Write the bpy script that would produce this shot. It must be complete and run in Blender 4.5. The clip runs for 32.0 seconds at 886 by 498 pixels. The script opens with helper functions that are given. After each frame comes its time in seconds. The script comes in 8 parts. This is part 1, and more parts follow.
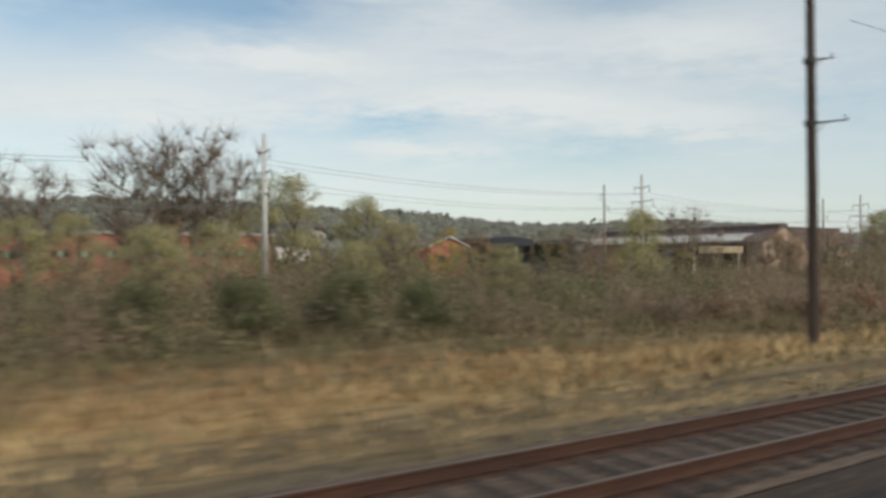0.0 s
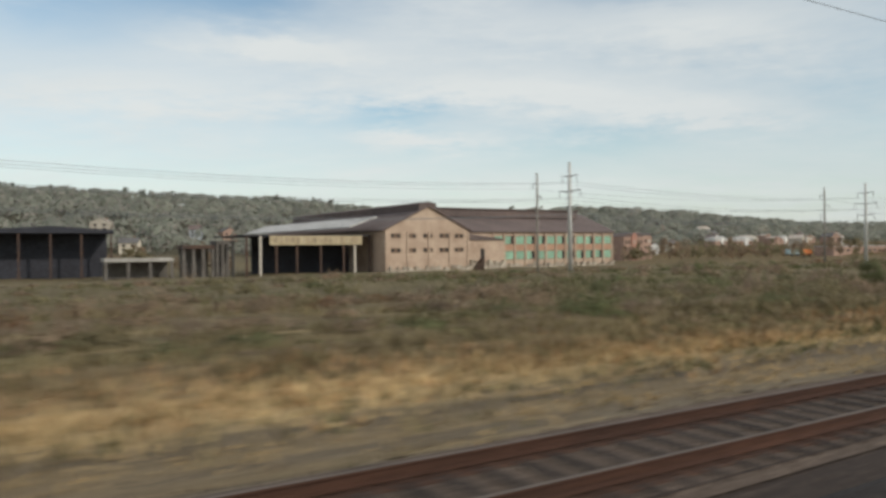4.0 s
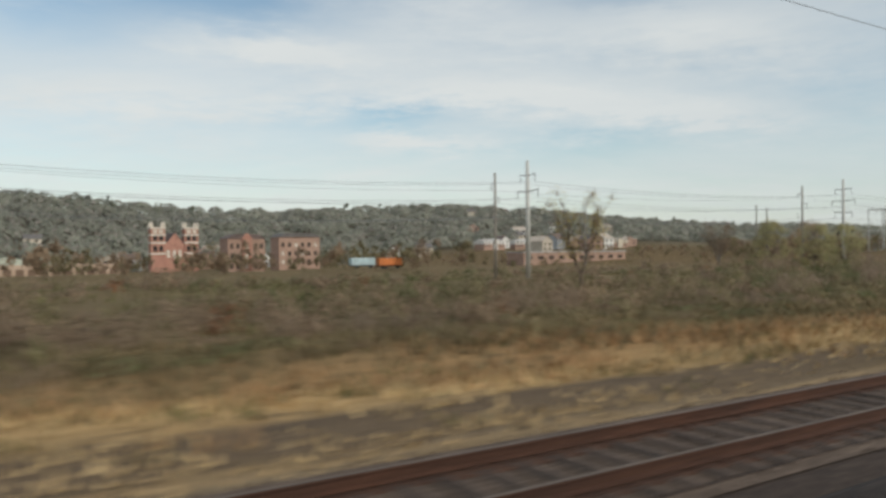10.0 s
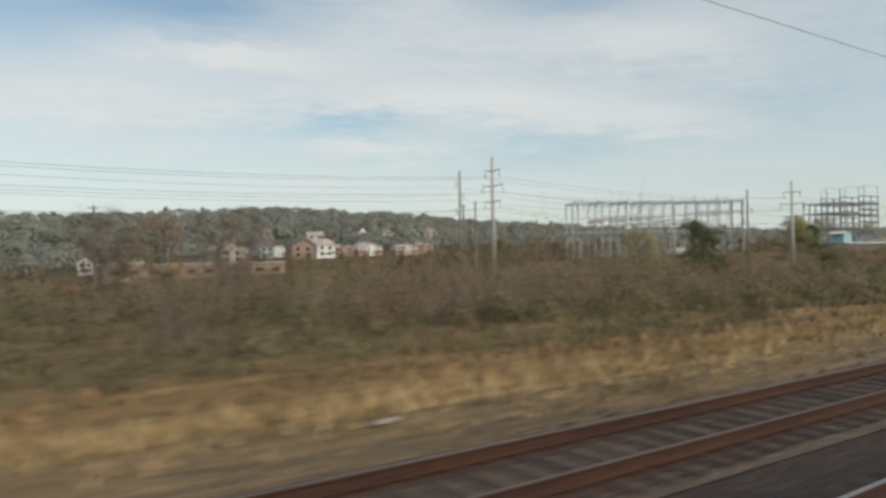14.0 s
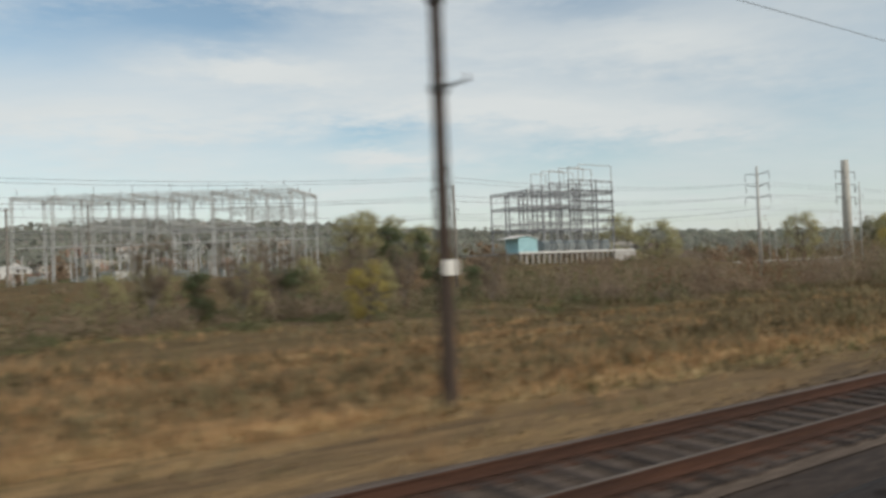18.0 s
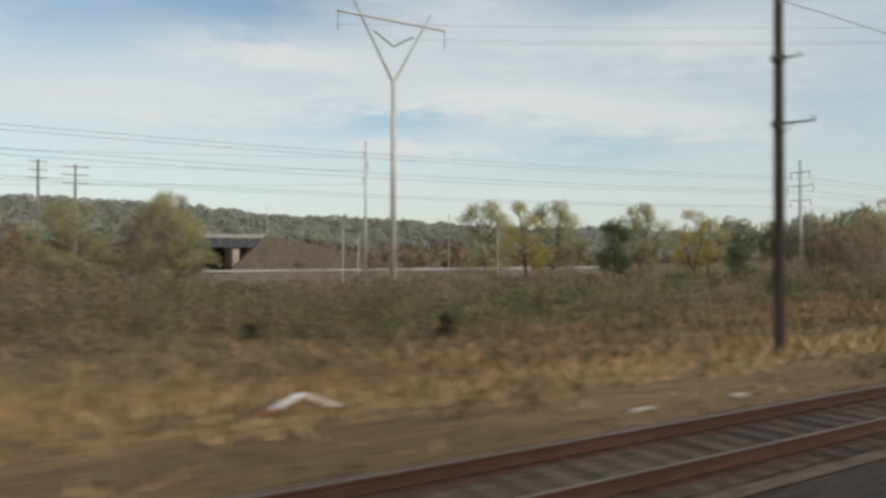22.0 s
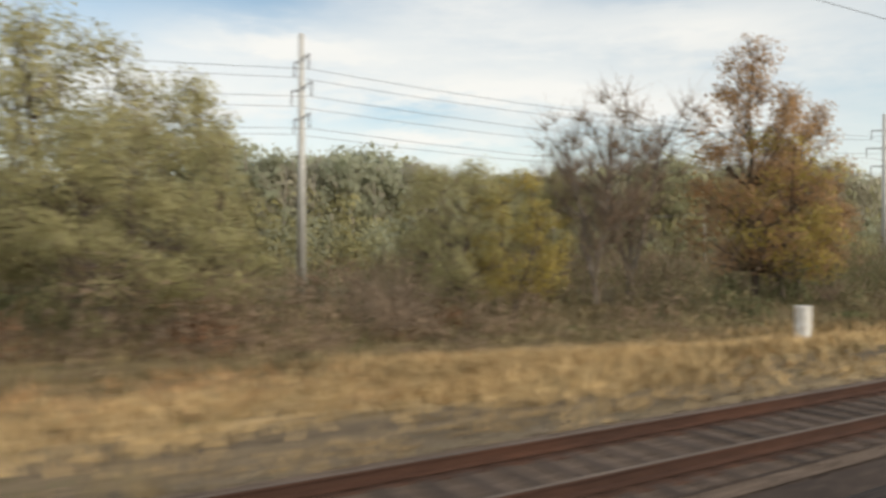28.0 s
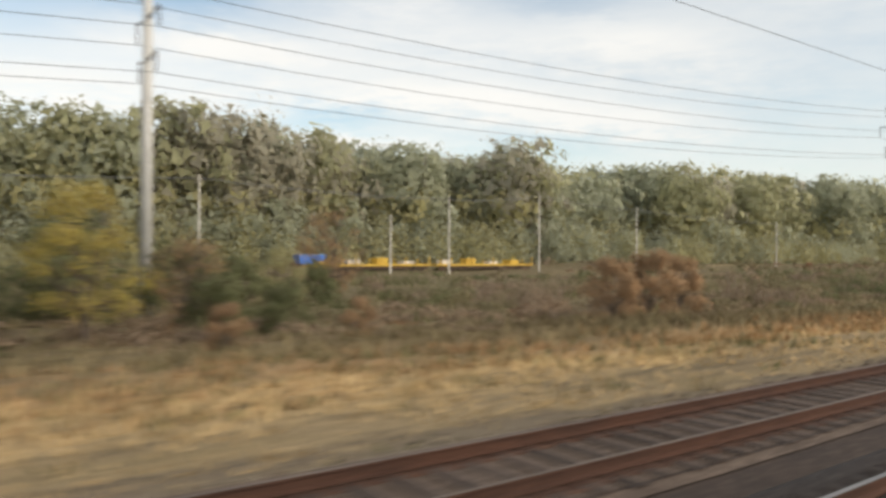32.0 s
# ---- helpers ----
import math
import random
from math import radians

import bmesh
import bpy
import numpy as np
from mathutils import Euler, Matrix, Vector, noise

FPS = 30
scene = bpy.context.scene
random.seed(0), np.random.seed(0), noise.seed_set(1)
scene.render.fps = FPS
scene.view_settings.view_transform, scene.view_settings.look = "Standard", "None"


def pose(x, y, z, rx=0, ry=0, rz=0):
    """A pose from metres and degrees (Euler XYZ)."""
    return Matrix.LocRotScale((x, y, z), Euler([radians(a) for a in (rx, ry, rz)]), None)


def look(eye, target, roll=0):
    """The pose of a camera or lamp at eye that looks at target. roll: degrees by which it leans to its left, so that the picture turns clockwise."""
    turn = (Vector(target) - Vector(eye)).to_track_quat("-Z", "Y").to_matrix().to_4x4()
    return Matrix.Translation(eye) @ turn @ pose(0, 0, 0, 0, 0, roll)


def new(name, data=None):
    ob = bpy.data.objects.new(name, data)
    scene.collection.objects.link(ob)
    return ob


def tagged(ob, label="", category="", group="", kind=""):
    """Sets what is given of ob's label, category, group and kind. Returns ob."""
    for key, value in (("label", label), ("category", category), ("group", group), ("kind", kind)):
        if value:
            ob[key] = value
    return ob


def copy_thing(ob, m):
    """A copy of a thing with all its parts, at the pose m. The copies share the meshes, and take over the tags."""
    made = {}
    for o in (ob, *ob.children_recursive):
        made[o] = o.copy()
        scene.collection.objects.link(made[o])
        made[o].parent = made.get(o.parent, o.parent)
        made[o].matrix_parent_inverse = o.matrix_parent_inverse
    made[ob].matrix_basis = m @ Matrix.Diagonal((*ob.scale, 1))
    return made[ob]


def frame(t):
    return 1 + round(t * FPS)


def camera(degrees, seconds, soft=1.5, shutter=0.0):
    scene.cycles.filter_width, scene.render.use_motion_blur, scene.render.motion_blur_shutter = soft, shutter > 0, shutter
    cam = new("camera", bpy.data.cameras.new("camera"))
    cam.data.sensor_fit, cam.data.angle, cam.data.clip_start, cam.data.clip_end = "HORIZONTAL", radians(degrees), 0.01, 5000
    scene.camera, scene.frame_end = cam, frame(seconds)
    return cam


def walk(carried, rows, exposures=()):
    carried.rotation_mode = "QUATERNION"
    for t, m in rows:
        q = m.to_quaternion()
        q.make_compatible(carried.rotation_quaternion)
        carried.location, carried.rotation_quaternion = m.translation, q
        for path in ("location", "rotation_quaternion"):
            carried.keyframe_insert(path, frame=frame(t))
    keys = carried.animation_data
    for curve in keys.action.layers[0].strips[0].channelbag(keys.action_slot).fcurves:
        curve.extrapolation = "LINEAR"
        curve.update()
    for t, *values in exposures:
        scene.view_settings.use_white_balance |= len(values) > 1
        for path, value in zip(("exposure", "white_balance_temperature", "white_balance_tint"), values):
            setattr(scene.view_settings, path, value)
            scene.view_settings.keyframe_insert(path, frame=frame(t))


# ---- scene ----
# camera on a train window, running straight along the middle of the line
cam = camera(62.0, 32.0, soft=3.1, shutter=0.28)
# seconds, metres along the line, yaw, pitch, roll
PATH = [
    (0, 0.00, -32.09, 0.66, 0.38),
    (0.5, 18.55, -32.13, 0.70, -0.01),
    (1, 37.18, -32.31, 0.88, 0.04),
    (1.5, 55.88, -31.68, 0.77, 0.21),
    (2, 74.66, -30.87, 0.61, 0.25),
    (2.5, 93.51, -30.66, 0.37, -0.17),
    (3, 112.44, -30.80, 0.21, -0.07),
    (3.5, 131.44, -31.23, 0.09, 0.20),
    (4, 150.52, -31.88, -0.09, 0.55),
    (4.5, 169.65, -32.68, -0.39, 1.02),
    (5, 188.82, -33.55, -0.89, 1.85),
    (5.5, 208.03, -34.30, -1.21, 1.01),
    (6, 227.28, -33.92, -1.52, 1.65),
    (6.5, 246.56, -33.53, -1.81, 0.31),
    (7, 265.87, -33.30, -1.76, 0.72),
    (7.5, 285.23, -33.20, -1.40, 0.22),
    (8, 304.62, -32.56, -0.87, 0.62),
    (8.5, 324.00, -32.70, -0.54, 0.60),
    (9, 343.32, -32.27, -0.38, 0.10),
    (9.5, 362.57, -32.10, -0.26, 0.47),
    (10, 381.77, -32.17, 0.07, 0.55),
    (10.5, 400.90, -31.83, -0.04, 0.65),
    (11, 419.97, -32.22, 0.14, 0.45),
    (11.5, 438.98, -32.28, 0.44, 0.76),
    (12, 457.93, -32.99, 0.78, 1.14),
    (12.5, 476.83, -32.78, 0.59, 1.65),
    (13, 495.68, -33.82, 0.50, 0.87),
    (13.5, 514.49, -34.93, 0.47, 1.09),
    (14, 533.25, -35.44, 0.50, 1.01),
    (14.5, 551.97, -35.46, 0.60, 0.81),
    (15, 570.64, -35.11, 0.74, 0.57),
    (15.5, 589.27, -34.50, 0.92, 0.36),
    (16, 607.86, -33.73, 1.13, 0.31),
    (16.5, 626.40, -34.25, 0.91, 0.81),
    (17, 644.91, -33.69, 1.11, 1.27),
    (17.5, 663.37, -33.30, 1.38, 2.07),
    (18, 681.80, -33.33, 1.22, 2.23),
    (18.5, 700.19, -33.33, 1.07, 1.93),
    (19, 718.53, -33.32, 1.20, 1.79),
    (19.5, 736.84, -33.55, 1.68, 1.16),
    (20, 755.11, -32.68, 1.40, 1.88),
    (20.5, 773.39, -32.24, 1.16, 1.58),
    (21, 791.71, -32.08, 1.01, 1.39),
    (21.5, 810.08, -31.99, 1.01, 0.40),
    (22, 828.50, -32.10, 0.59, -0.02),
    (22.5, 846.97, -31.78, -0.34, 0.58),
    (23, 865.48, -31.22, -0.97, 1.30),
    (23.5, 884.05, -31.57, -1.02, 0.85),
    (24, 902.66, -32.03, -0.62, -0.03),
    (24.5, 921.31, -32.54, -0.30, 0.05),
    (25, 939.98, -32.45, -0.33, -0.04),
    (25.5, 958.68, -31.79, -0.35, 0.71),
    (26, 977.40, -31.33, -0.27, 1.48),
    (26.5, 996.15, -31.75, 0.58, 0.86),
    (27, 1014.92, -31.70, 0.74, 0.49),
    (27.5, 1033.71, -31.42, 0.44, 0.21),
    (28, 1052.53, -31.16, -0.10, -0.01),
    (28.5, 1071.36, -31.14, -0.65, -0.11),
    (29, 1090.22, -31.61, -1.00, 0.24),
    (29.5, 1109.09, -31.76, -1.82, -0.54),
    (30, 1127.97, -32.51, -1.99, 0.00),
    (30.5, 1146.87, -35.42, -1.01, -0.49),
    (31, 1165.79, -36.50, -0.18, 0.87),
    (31.5, 1184.72, -36.79, 0.34, -0.42),
    (32, 1203.67, -36.66, 0.28, -0.38),
]
walk(cam, [(t, pose(x, 0, 2.5, 90 + p, r, y)) for t, x, y, p, r in PATH], exposures=[(0, -0.04, 6500, 10), (5, -0.08, 6500, 10), (22, -0.14, 6500, 10), (24, -0.05, 6550, 10), (26, 0.08, 6700, 11), (29, 0.38, 7000, 13), (30, 0.46, 7000, 13), (31, 0.40, 6950, 14), (32, 0.32, 6950, 14)])

# ---------------------------------------------------------------- light
SUN_EL, SUN_AZ = radians(33), radians(152)   # azimuth from +y, clockwise: the sun stands behind the train, a little ahead
world = bpy.data.worlds.new("sky")
scene.world = world
world.use_nodes = True
wn, wl = world.node_tree.nodes, world.node_tree.links
wn.clear()


def wnode(kind, **kw):
    n = wn.new(kind)
    for key, v in kw.items():
        n.inputs[key].default_value = v
    return n


w_out = wn.new("ShaderNodeOutputWorld")
w_bg = wn.new("ShaderNodeBackground")
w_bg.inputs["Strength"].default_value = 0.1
w_sky = wn.new("ShaderNodeTexSky")
w_sky.sky_type = "NISHITA"
w_sky.sun_disc = False
w_sky.sun_elevation, w_sky.sun_rotation = SUN_EL, SUN_AZ
w_sky.air_density, w_sky.dust_density = 1.0, 1.0
w_tc = wn.new("ShaderNodeTexCoord")
w_sep = wn.new("ShaderNodeSeparateXYZ")
wl.new(w_tc.outputs["Generated"], w_sep.inputs[0])
w_zadd = wn.new("ShaderNodeMath")
w_zadd.operation = "MAXIMUM"
w_zadd.inputs[1].default_value = 0.0
wl.new(w_sep.outputs["Z"], w_zadd.inputs[0])
w_z2 = wn.new("ShaderNodeMath")
w_z2.operation = "ADD"
w_z2.inputs[1].default_value = 0.22
wl.new(w_zadd.outputs[0], w_z2.inputs[0])
w_div = wn.new("ShaderNodeVectorMath")
w_div.operation = "DIVIDE"
wl.new(w_tc.outputs["Generated"], w_div.inputs[0])
w_comb = wn.new("ShaderNodeCombineXYZ")
wl.new(w_z2.outputs[0], w_comb.inputs[0])
wl.new(w_z2.outputs[0], w_comb.inputs[1])
w_comb.inputs[2].default_value = 1.0
wl.new(w_comb.outputs[0], w_div.inputs[1])
w_turn = wn.new("ShaderNodeMapping")
w_turn.inputs["Rotation"].default_value = (0, 0, radians(36))
wl.new(w_div.outputs[0], w_turn.inputs[0])
w_map = wn.new("ShaderNodeMapping")
w_map.inputs["Scale"].default_value = (0.55, 1.35, 0.0)
w_map.inputs["Location"].default_value = (1.3, 0.4, 0.0)
wl.new(w_turn.outputs[0], w_map.inputs[0])
w_n1 = wnode("ShaderNodeTexNoise", Scale=1.15, Detail=9.0, Roughness=0.6, Distortion=0.45)
wl.new(w_map.outputs[0], w_n1.inputs["Vector"])
w_ramp = wn.new("ShaderNodeMapRange")
w_ramp.inputs["From Min"].default_value, w_ramp.inputs["From Max"].default_value = 0.40, 0.58
w_ramp.inputs["To Min"].default_value = 0.3
wl.new(w_n1.outputs["Fac"], w_ramp.inputs["Value"])
w_n2 = wnode("ShaderNodeTexNoise", Scale=2.6, Detail=4.0, Roughness=0.6)
wl.new(w_map.outputs[0], w_n2.inputs["Vector"])
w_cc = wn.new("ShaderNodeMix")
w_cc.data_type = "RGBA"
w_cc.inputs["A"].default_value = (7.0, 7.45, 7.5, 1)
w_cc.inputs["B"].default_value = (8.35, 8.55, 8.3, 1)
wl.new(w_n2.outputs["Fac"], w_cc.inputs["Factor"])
# the cloud sheet: streaky noise, with the gaps and bright streaks that this sky has (azimuth, height, half sizes in degrees, slope, strength)


def wmath(op, a, b=None, c=None):
    n = wn.new("ShaderNodeMath")
    n.operation = op
    for k, v in enumerate((a, b, c)):
        if v is None:
            continue
        if isinstance(v, (int, float)):
            n.inputs[k].default_value = v
        else:
            wl.new(v, n.inputs[k])
    return n.outputs[0]


w_n3 = wnode("ShaderNodeTexNoise", Scale=7.0, Detail=4.0, Roughness=0.6)
w_map3 = wn.new("ShaderNodeMapping")
w_map3.inputs["Scale"].default_value = (1.0, 1.0, 3.0)
wl.new(w_tc.outputs["Generated"], w_map3.inputs[0])
wl.new(w_map3.outputs[0], w_n3.inputs["Vector"])
w_n4 = wnode("ShaderNodeTexNoise", Scale=16.0, Detail=5.0, Roughness=0.65)
w_map4 = wn.new("ShaderNodeMapping")
w_map4.inputs["Scale"].default_value = (1.0, 1.0, 4.5)
wl.new(w_tc.outputs["Generated"], w_map4.inputs[0])
wl.new(w_map4.outputs[0], w_n4.inputs["Vector"])
w_az = wmath("MULTIPLY_ADD", wmath("ARCTAN2", w_sep.outputs["X"], w_sep.outputs["Y"]), 57.3, wmath("MULTIPLY_ADD", w_n3.outputs["Fac"], 9.0, -4.5))
w_el = wmath("MULTIPLY_ADD", wmath("ARCSINE", w_sep.outputs["Z"]), 57.3, wmath("MULTIPLY_ADD", w_n4.outputs["Fac"], 3.6, -1.8))
w_cover = wmath("ADD", wmath("MULTIPLY_ADD", w_ramp.outputs[0], 0.22, 0.57), wmath("MULTIPLY_ADD", w_n4.outputs["Fac"], 0.5, -0.25))
for az, el, wa, we, slope, gain in ((17, 18.6, 9, 2.4, 0.0, -0.75), (5, 16.5, 7, 3.0, 0.0, -0.4), (28.5, 10.3, 4.5, 0.8, 0.0, -0.5), (24, 9.2, 9, 1.1, 0.0, -0.25), (44, 7.7, 8, 1.3, 0.0, -0.42), (46, 18.8, 8, 1.6, 0.0, -0.5), (60, 9.5, 4, 3.0, 0.0, -0.2), (19, 15.0, 7, 1.0, 0.05, 0.35), (30.5, 8.5, 6, 0.7, 0.05, 0.4), (9, 11.4, 14, 2.0, 0.0, 0.3), (40, 11.6, 14, 1.3, 0.1, 0.3), (53, 15.0, 8, 2.2, 0.2, 0.3), (52, 9.6, 6, 1.0, 0.12, 0.3)):
    da = wmath("ADD", w_az, -az)
    de = wmath("ADD", wmath("ADD", w_el, -el), wmath("MULTIPLY", da, slope))
    far = wmath("ADD", wmath("POWER", wmath("ABSOLUTE", wmath("DIVIDE", da, wa)), 2.0), wmath("POWER", wmath("ABSOLUTE", wmath("DIVIDE", de, we)), 2.0))
    w_cover = wmath("MULTIPLY_ADD", wmath("POWER", 2.72, wmath("MULTIPLY", far, -1.0)), gain, w_cover)
w_grey = wn.new("ShaderNodeMapRange")
w_grey.inputs["From Min"].default_value, w_grey.inputs["From Max"].default_value = 40.0, 66.0
w_grey.inputs["To Min"].default_value, w_grey.inputs["To Max"].default_value = 0.12, -0.75
wl.new(w_az, w_grey.inputs["Value"])
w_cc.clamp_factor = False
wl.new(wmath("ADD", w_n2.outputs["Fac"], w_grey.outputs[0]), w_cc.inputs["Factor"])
w_haze = wn.new("ShaderNodeMapRange")
w_haze.inputs["From Min"].default_value, w_haze.inputs["From Max"].default_value = 0.0, 0.13
w_haze.inputs["To Min"].default_value, w_haze.inputs["To Max"].default_value = 0.9, 0.0
wl.new(w_zadd.outputs[0], w_haze.inputs["Value"])
w_max = wn.new("ShaderNodeMath")
w_max.operation = "MAXIMUM"
wl.new(wmath("MINIMUM", wmath("MAXIMUM", w_cover, 0.08), 1.0), w_max.inputs[0])
wl.new(w_haze.outputs[0], w_max.inputs[1])
w_fac = wn.new("ShaderNodeMath")
w_fac.operation = "MULTIPLY"
w_fac.inputs[1].default_value = 0.93
wl.new(w_max.outputs[0], w_fac.inputs[0])
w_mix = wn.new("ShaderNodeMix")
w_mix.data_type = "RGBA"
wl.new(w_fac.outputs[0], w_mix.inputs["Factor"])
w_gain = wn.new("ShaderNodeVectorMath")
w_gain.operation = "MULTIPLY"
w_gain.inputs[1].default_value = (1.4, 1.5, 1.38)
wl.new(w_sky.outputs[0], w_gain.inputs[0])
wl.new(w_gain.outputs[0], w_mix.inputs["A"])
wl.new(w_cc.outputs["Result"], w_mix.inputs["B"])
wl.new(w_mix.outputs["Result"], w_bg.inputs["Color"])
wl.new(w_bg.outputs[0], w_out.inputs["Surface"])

sun = new("sun", bpy.data.lights.new("sun", "SUN"))
sun.data.energy, sun.data.angle, sun.data.color = 2.2, radians(3.0), (1.0, 0.91, 0.78)
sun.matrix_world = look((0, 0, 0), (-math.sin(SUN_AZ) * math.cos(SUN_EL), -math.cos(SUN_AZ) * math.cos(SUN_EL), -math.sin(SUN_EL)))
scene.view_settings.exposure = 0.0

# ---------------------------------------------------------------- materials
MATS = {}


def surf(name, base, second=None, scale=1.0, rough=0.85, metal=0.0, bump=0.3, stretch=(1, 1, 1), island=0.0, fine=9.0, third=None, mid=0.5, objrand=0.0, grain=0.28):
    """A weathered surface: two base colours mixed by noise at two scales, fine relief."""
    if name in MATS:
        return MATS[name]
    m = bpy.data.materials.new(name)
    m.use_nodes = True
    nt, nd, ln = m.node_tree, m.node_tree.nodes, m.node_tree.links
    b = nd["Principled BSDF"]
    b.inputs["Roughness"].default_value, b.inputs["Metallic"].default_value = rough, metal
    b.inputs["Specular IOR Level"].default_value = 0.3
    second = second or tuple(c * 0.62 for c in base)
    tc = nd.new("ShaderNodeTexCoord")
    mp = nd.new("ShaderNodeMapping")
    mp.inputs["Scale"].default_value = stretch
    ln.new(tc.outputs["Object"], mp.inputs[0])
    n1 = nd.new("ShaderNodeTexNoise")
    n1.inputs["Scale"].default_value, n1.inputs["Detail"].default_value = scale, 5.0
    n1.inputs["Roughness"].default_value = 0.6
    n2 = nd.new("ShaderNodeTexNoise")
    n2.inputs["Scale"].default_value, n2.inputs["Detail"].default_value = scale * fine, 4.0
    for n in (n1, n2):
        ln.new(mp.outputs[0], n.inputs["Vector"])
    r1 = nd.new("ShaderNodeMapRange")
    r1.inputs["From Min"].default_value, r1.inputs["From Max"].default_value = mid - 0.16, mid + 0.16
    ln.new(n1.outputs["Fac"], r1.inputs["Value"])
    mx = nd.new("ShaderNodeMix")
    mx.data_type = "RGBA"
    mx.inputs["A"].default_value, mx.inputs["B"].default_value = (*base, 1), (*second, 1)
    ln.new(r1.outputs[0], mx.inputs["Factor"])
    col = mx.outputs["Result"]
    if third:
        m3 = nd.new("ShaderNodeMix")
        m3.data_type = "RGBA"
        m3.inputs["B"].default_value = (*third, 1)
        r3 = nd.new("ShaderNodeMapRange")
        r3.inputs["From Min"].default_value, r3.inputs["From Max"].default_value = 0.52, 0.66
        ln.new(n2.outputs["Fac"], r3.inputs["Value"])
        ln.new(r3.outputs[0], m3.inputs["Factor"])
        ln.new(col, m3.inputs["A"])
        col = m3.outputs["Result"]
    hv = nd.new("ShaderNodeHueSaturation")
    vr = nd.new("ShaderNodeMapRange")
    vr.inputs["To Min"].default_value, vr.inputs["To Max"].default_value = 1 - grain, 1 + grain
    vr.inputs["From Min"].default_value, vr.inputs["From Max"].default_value = 0.3, 0.7
    ln.new(n2.outputs["Fac"], vr.inputs["Value"])
    val = vr.outputs[0]
    for amount, node, out in ((island, "ShaderNodeNewGeometry", "Random Per Island"), (objrand, "ShaderNodeObjectInfo", "Random")):
        if amount:
            g = nd.new(node)
            gr = nd.new("ShaderNodeMapRange")
            gr.inputs["To Min"].default_value, gr.inputs["To Max"].default_value = 1 - amount, 1 + amount
            ln.new(g.outputs[out], gr.inputs["Value"])
            mu = nd.new("ShaderNodeMath")
            mu.operation = "MULTIPLY"
            ln.new(val, mu.inputs[0])
            ln.new(gr.outputs[0], mu.inputs[1])
            val = mu.outputs[0]
    ln.new(val, hv.inputs["Value"])
    ln.new(col, hv.inputs["Color"])
    ln.new(hv.outputs[0], b.inputs["Base Color"])
    if bump:
        bp = nd.new("ShaderNodeBump")
        bp.inputs["Strength"].default_value, bp.inputs["Distance"].default_value = bump, 0.02
        ln.new(n2.outputs["Fac"], bp.inputs["Height"])
        ln.new(bp.outputs[0], b.inputs["Normal"])
    MATS[name] = m
    return m


# ---------------------------------------------------------------- mesh helpers
def box(bm, x0, x1, y0, y1, z0, z1, m=None):
    vs = [bm.verts.new((x, y, z)) for z in (z0, z1) for y in (y0, y1) for x in (x0, x1)]
    for f in ((0, 2, 3, 1), (4, 5, 7, 6), (0, 1, 5, 4), (2, 6, 7, 3), (0, 4, 6, 2), (1, 3, 7, 5)):
        bm.faces.new([vs[i] for i in f])
    if m is not None:
        for v in vs:
            v.co = m @ v.co
    return vs


def tube(bm, p0, p1, r0, r1=None, seg=8, caps=True):
    p0, p1 = Vector(p0), Vector(p1)
    r1 = r0 if r1 is None else r1
    d = (p1 - p0).normalized()
    a = d.orthogonal().normalized()
    b = d.cross(a)
    rings = []
    for p, r in ((p0, r0), (p1, r1)):
        rings.append([bm.verts.new(p + r * (math.cos(2 * math.pi * i / seg) * a + math.sin(2 * math.pi * i / seg) * b)) for i in range(seg)])
    for i in range(seg):
        j = (i + 1) % seg
        bm.faces.new((rings[0][i], rings[0][j], rings[1][j], rings[1][i]))
    if caps:
        bm.faces.new(rings[0][::-1])
        bm.faces.new(rings[1])
    return rings


def prism(bm, outline, y0, y1):
    """An outline of (x, z) pushed from y0 to y1."""
    a = [bm.verts.new((x, y0, z)) for x, z in outline]
    b = [bm.verts.new((x, y1, z)) for x, z in outline]
    n = len(outline)
    bm.faces.new(a)
    bm.faces.new(b[::-1])
    for i in range(n):
        j = (i + 1) % n
        bm.faces.new((a[j], a[i], b[i], b[j]))


def to_mesh(name, bm, material, smooth=False):
    bmesh.ops.recalc_face_normals(bm, faces=bm.faces)
    me = bpy.data.meshes.new(name)
    bm.to_mesh(me)
    bm.free()
    if material:
        me.materials.append(material)
    if smooth:
        me.polygons.foreach_set("use_smooth", [True] * len(me.polygons))
    return me


def part(name, bm, material, parent, label="", smooth=False):
    ob = new(name, to_mesh(name, bm, material, smooth))
    ob.parent = parent
    if label:
        tagged(ob, label)
    return ob


def shared(name, me, parent, m=None):
    ob = new(name, me)
    ob.parent = parent
    if m is not None:
        ob.matrix_basis = m
    return ob


def thing(name, m, label, category, group="", kind=""):
    ob = new(name)
    ob.empty_display_size = 0.3
    ob.matrix_basis = m
    return tagged(ob, label, category, group, kind)


def raw_mesh(name, verts, faces_n, material):
    """A mesh from an (N, k, 3) array: N separate faces of k corners."""
    n, k, _ = verts.shape
    me = bpy.data.meshes.new(name)
    me.vertices.add(n * k)
    me.vertices.foreach_set("co", verts.astype(np.float32).ravel())
    me.loops.add(n * k)
    me.loops.foreach_set("vertex_index", np.arange(n * k, dtype=np.int32))
    me.polygons.add(n)
    me.polygons.foreach_set("loop_start", np.arange(0, n * k, k, dtype=np.int32))
    me.polygons.foreach_set("loop_total", np.full(n, k, dtype=np.int32))
    me.update(calc_edges=True)
    me.validate()
    me.materials.append(material)
    return me


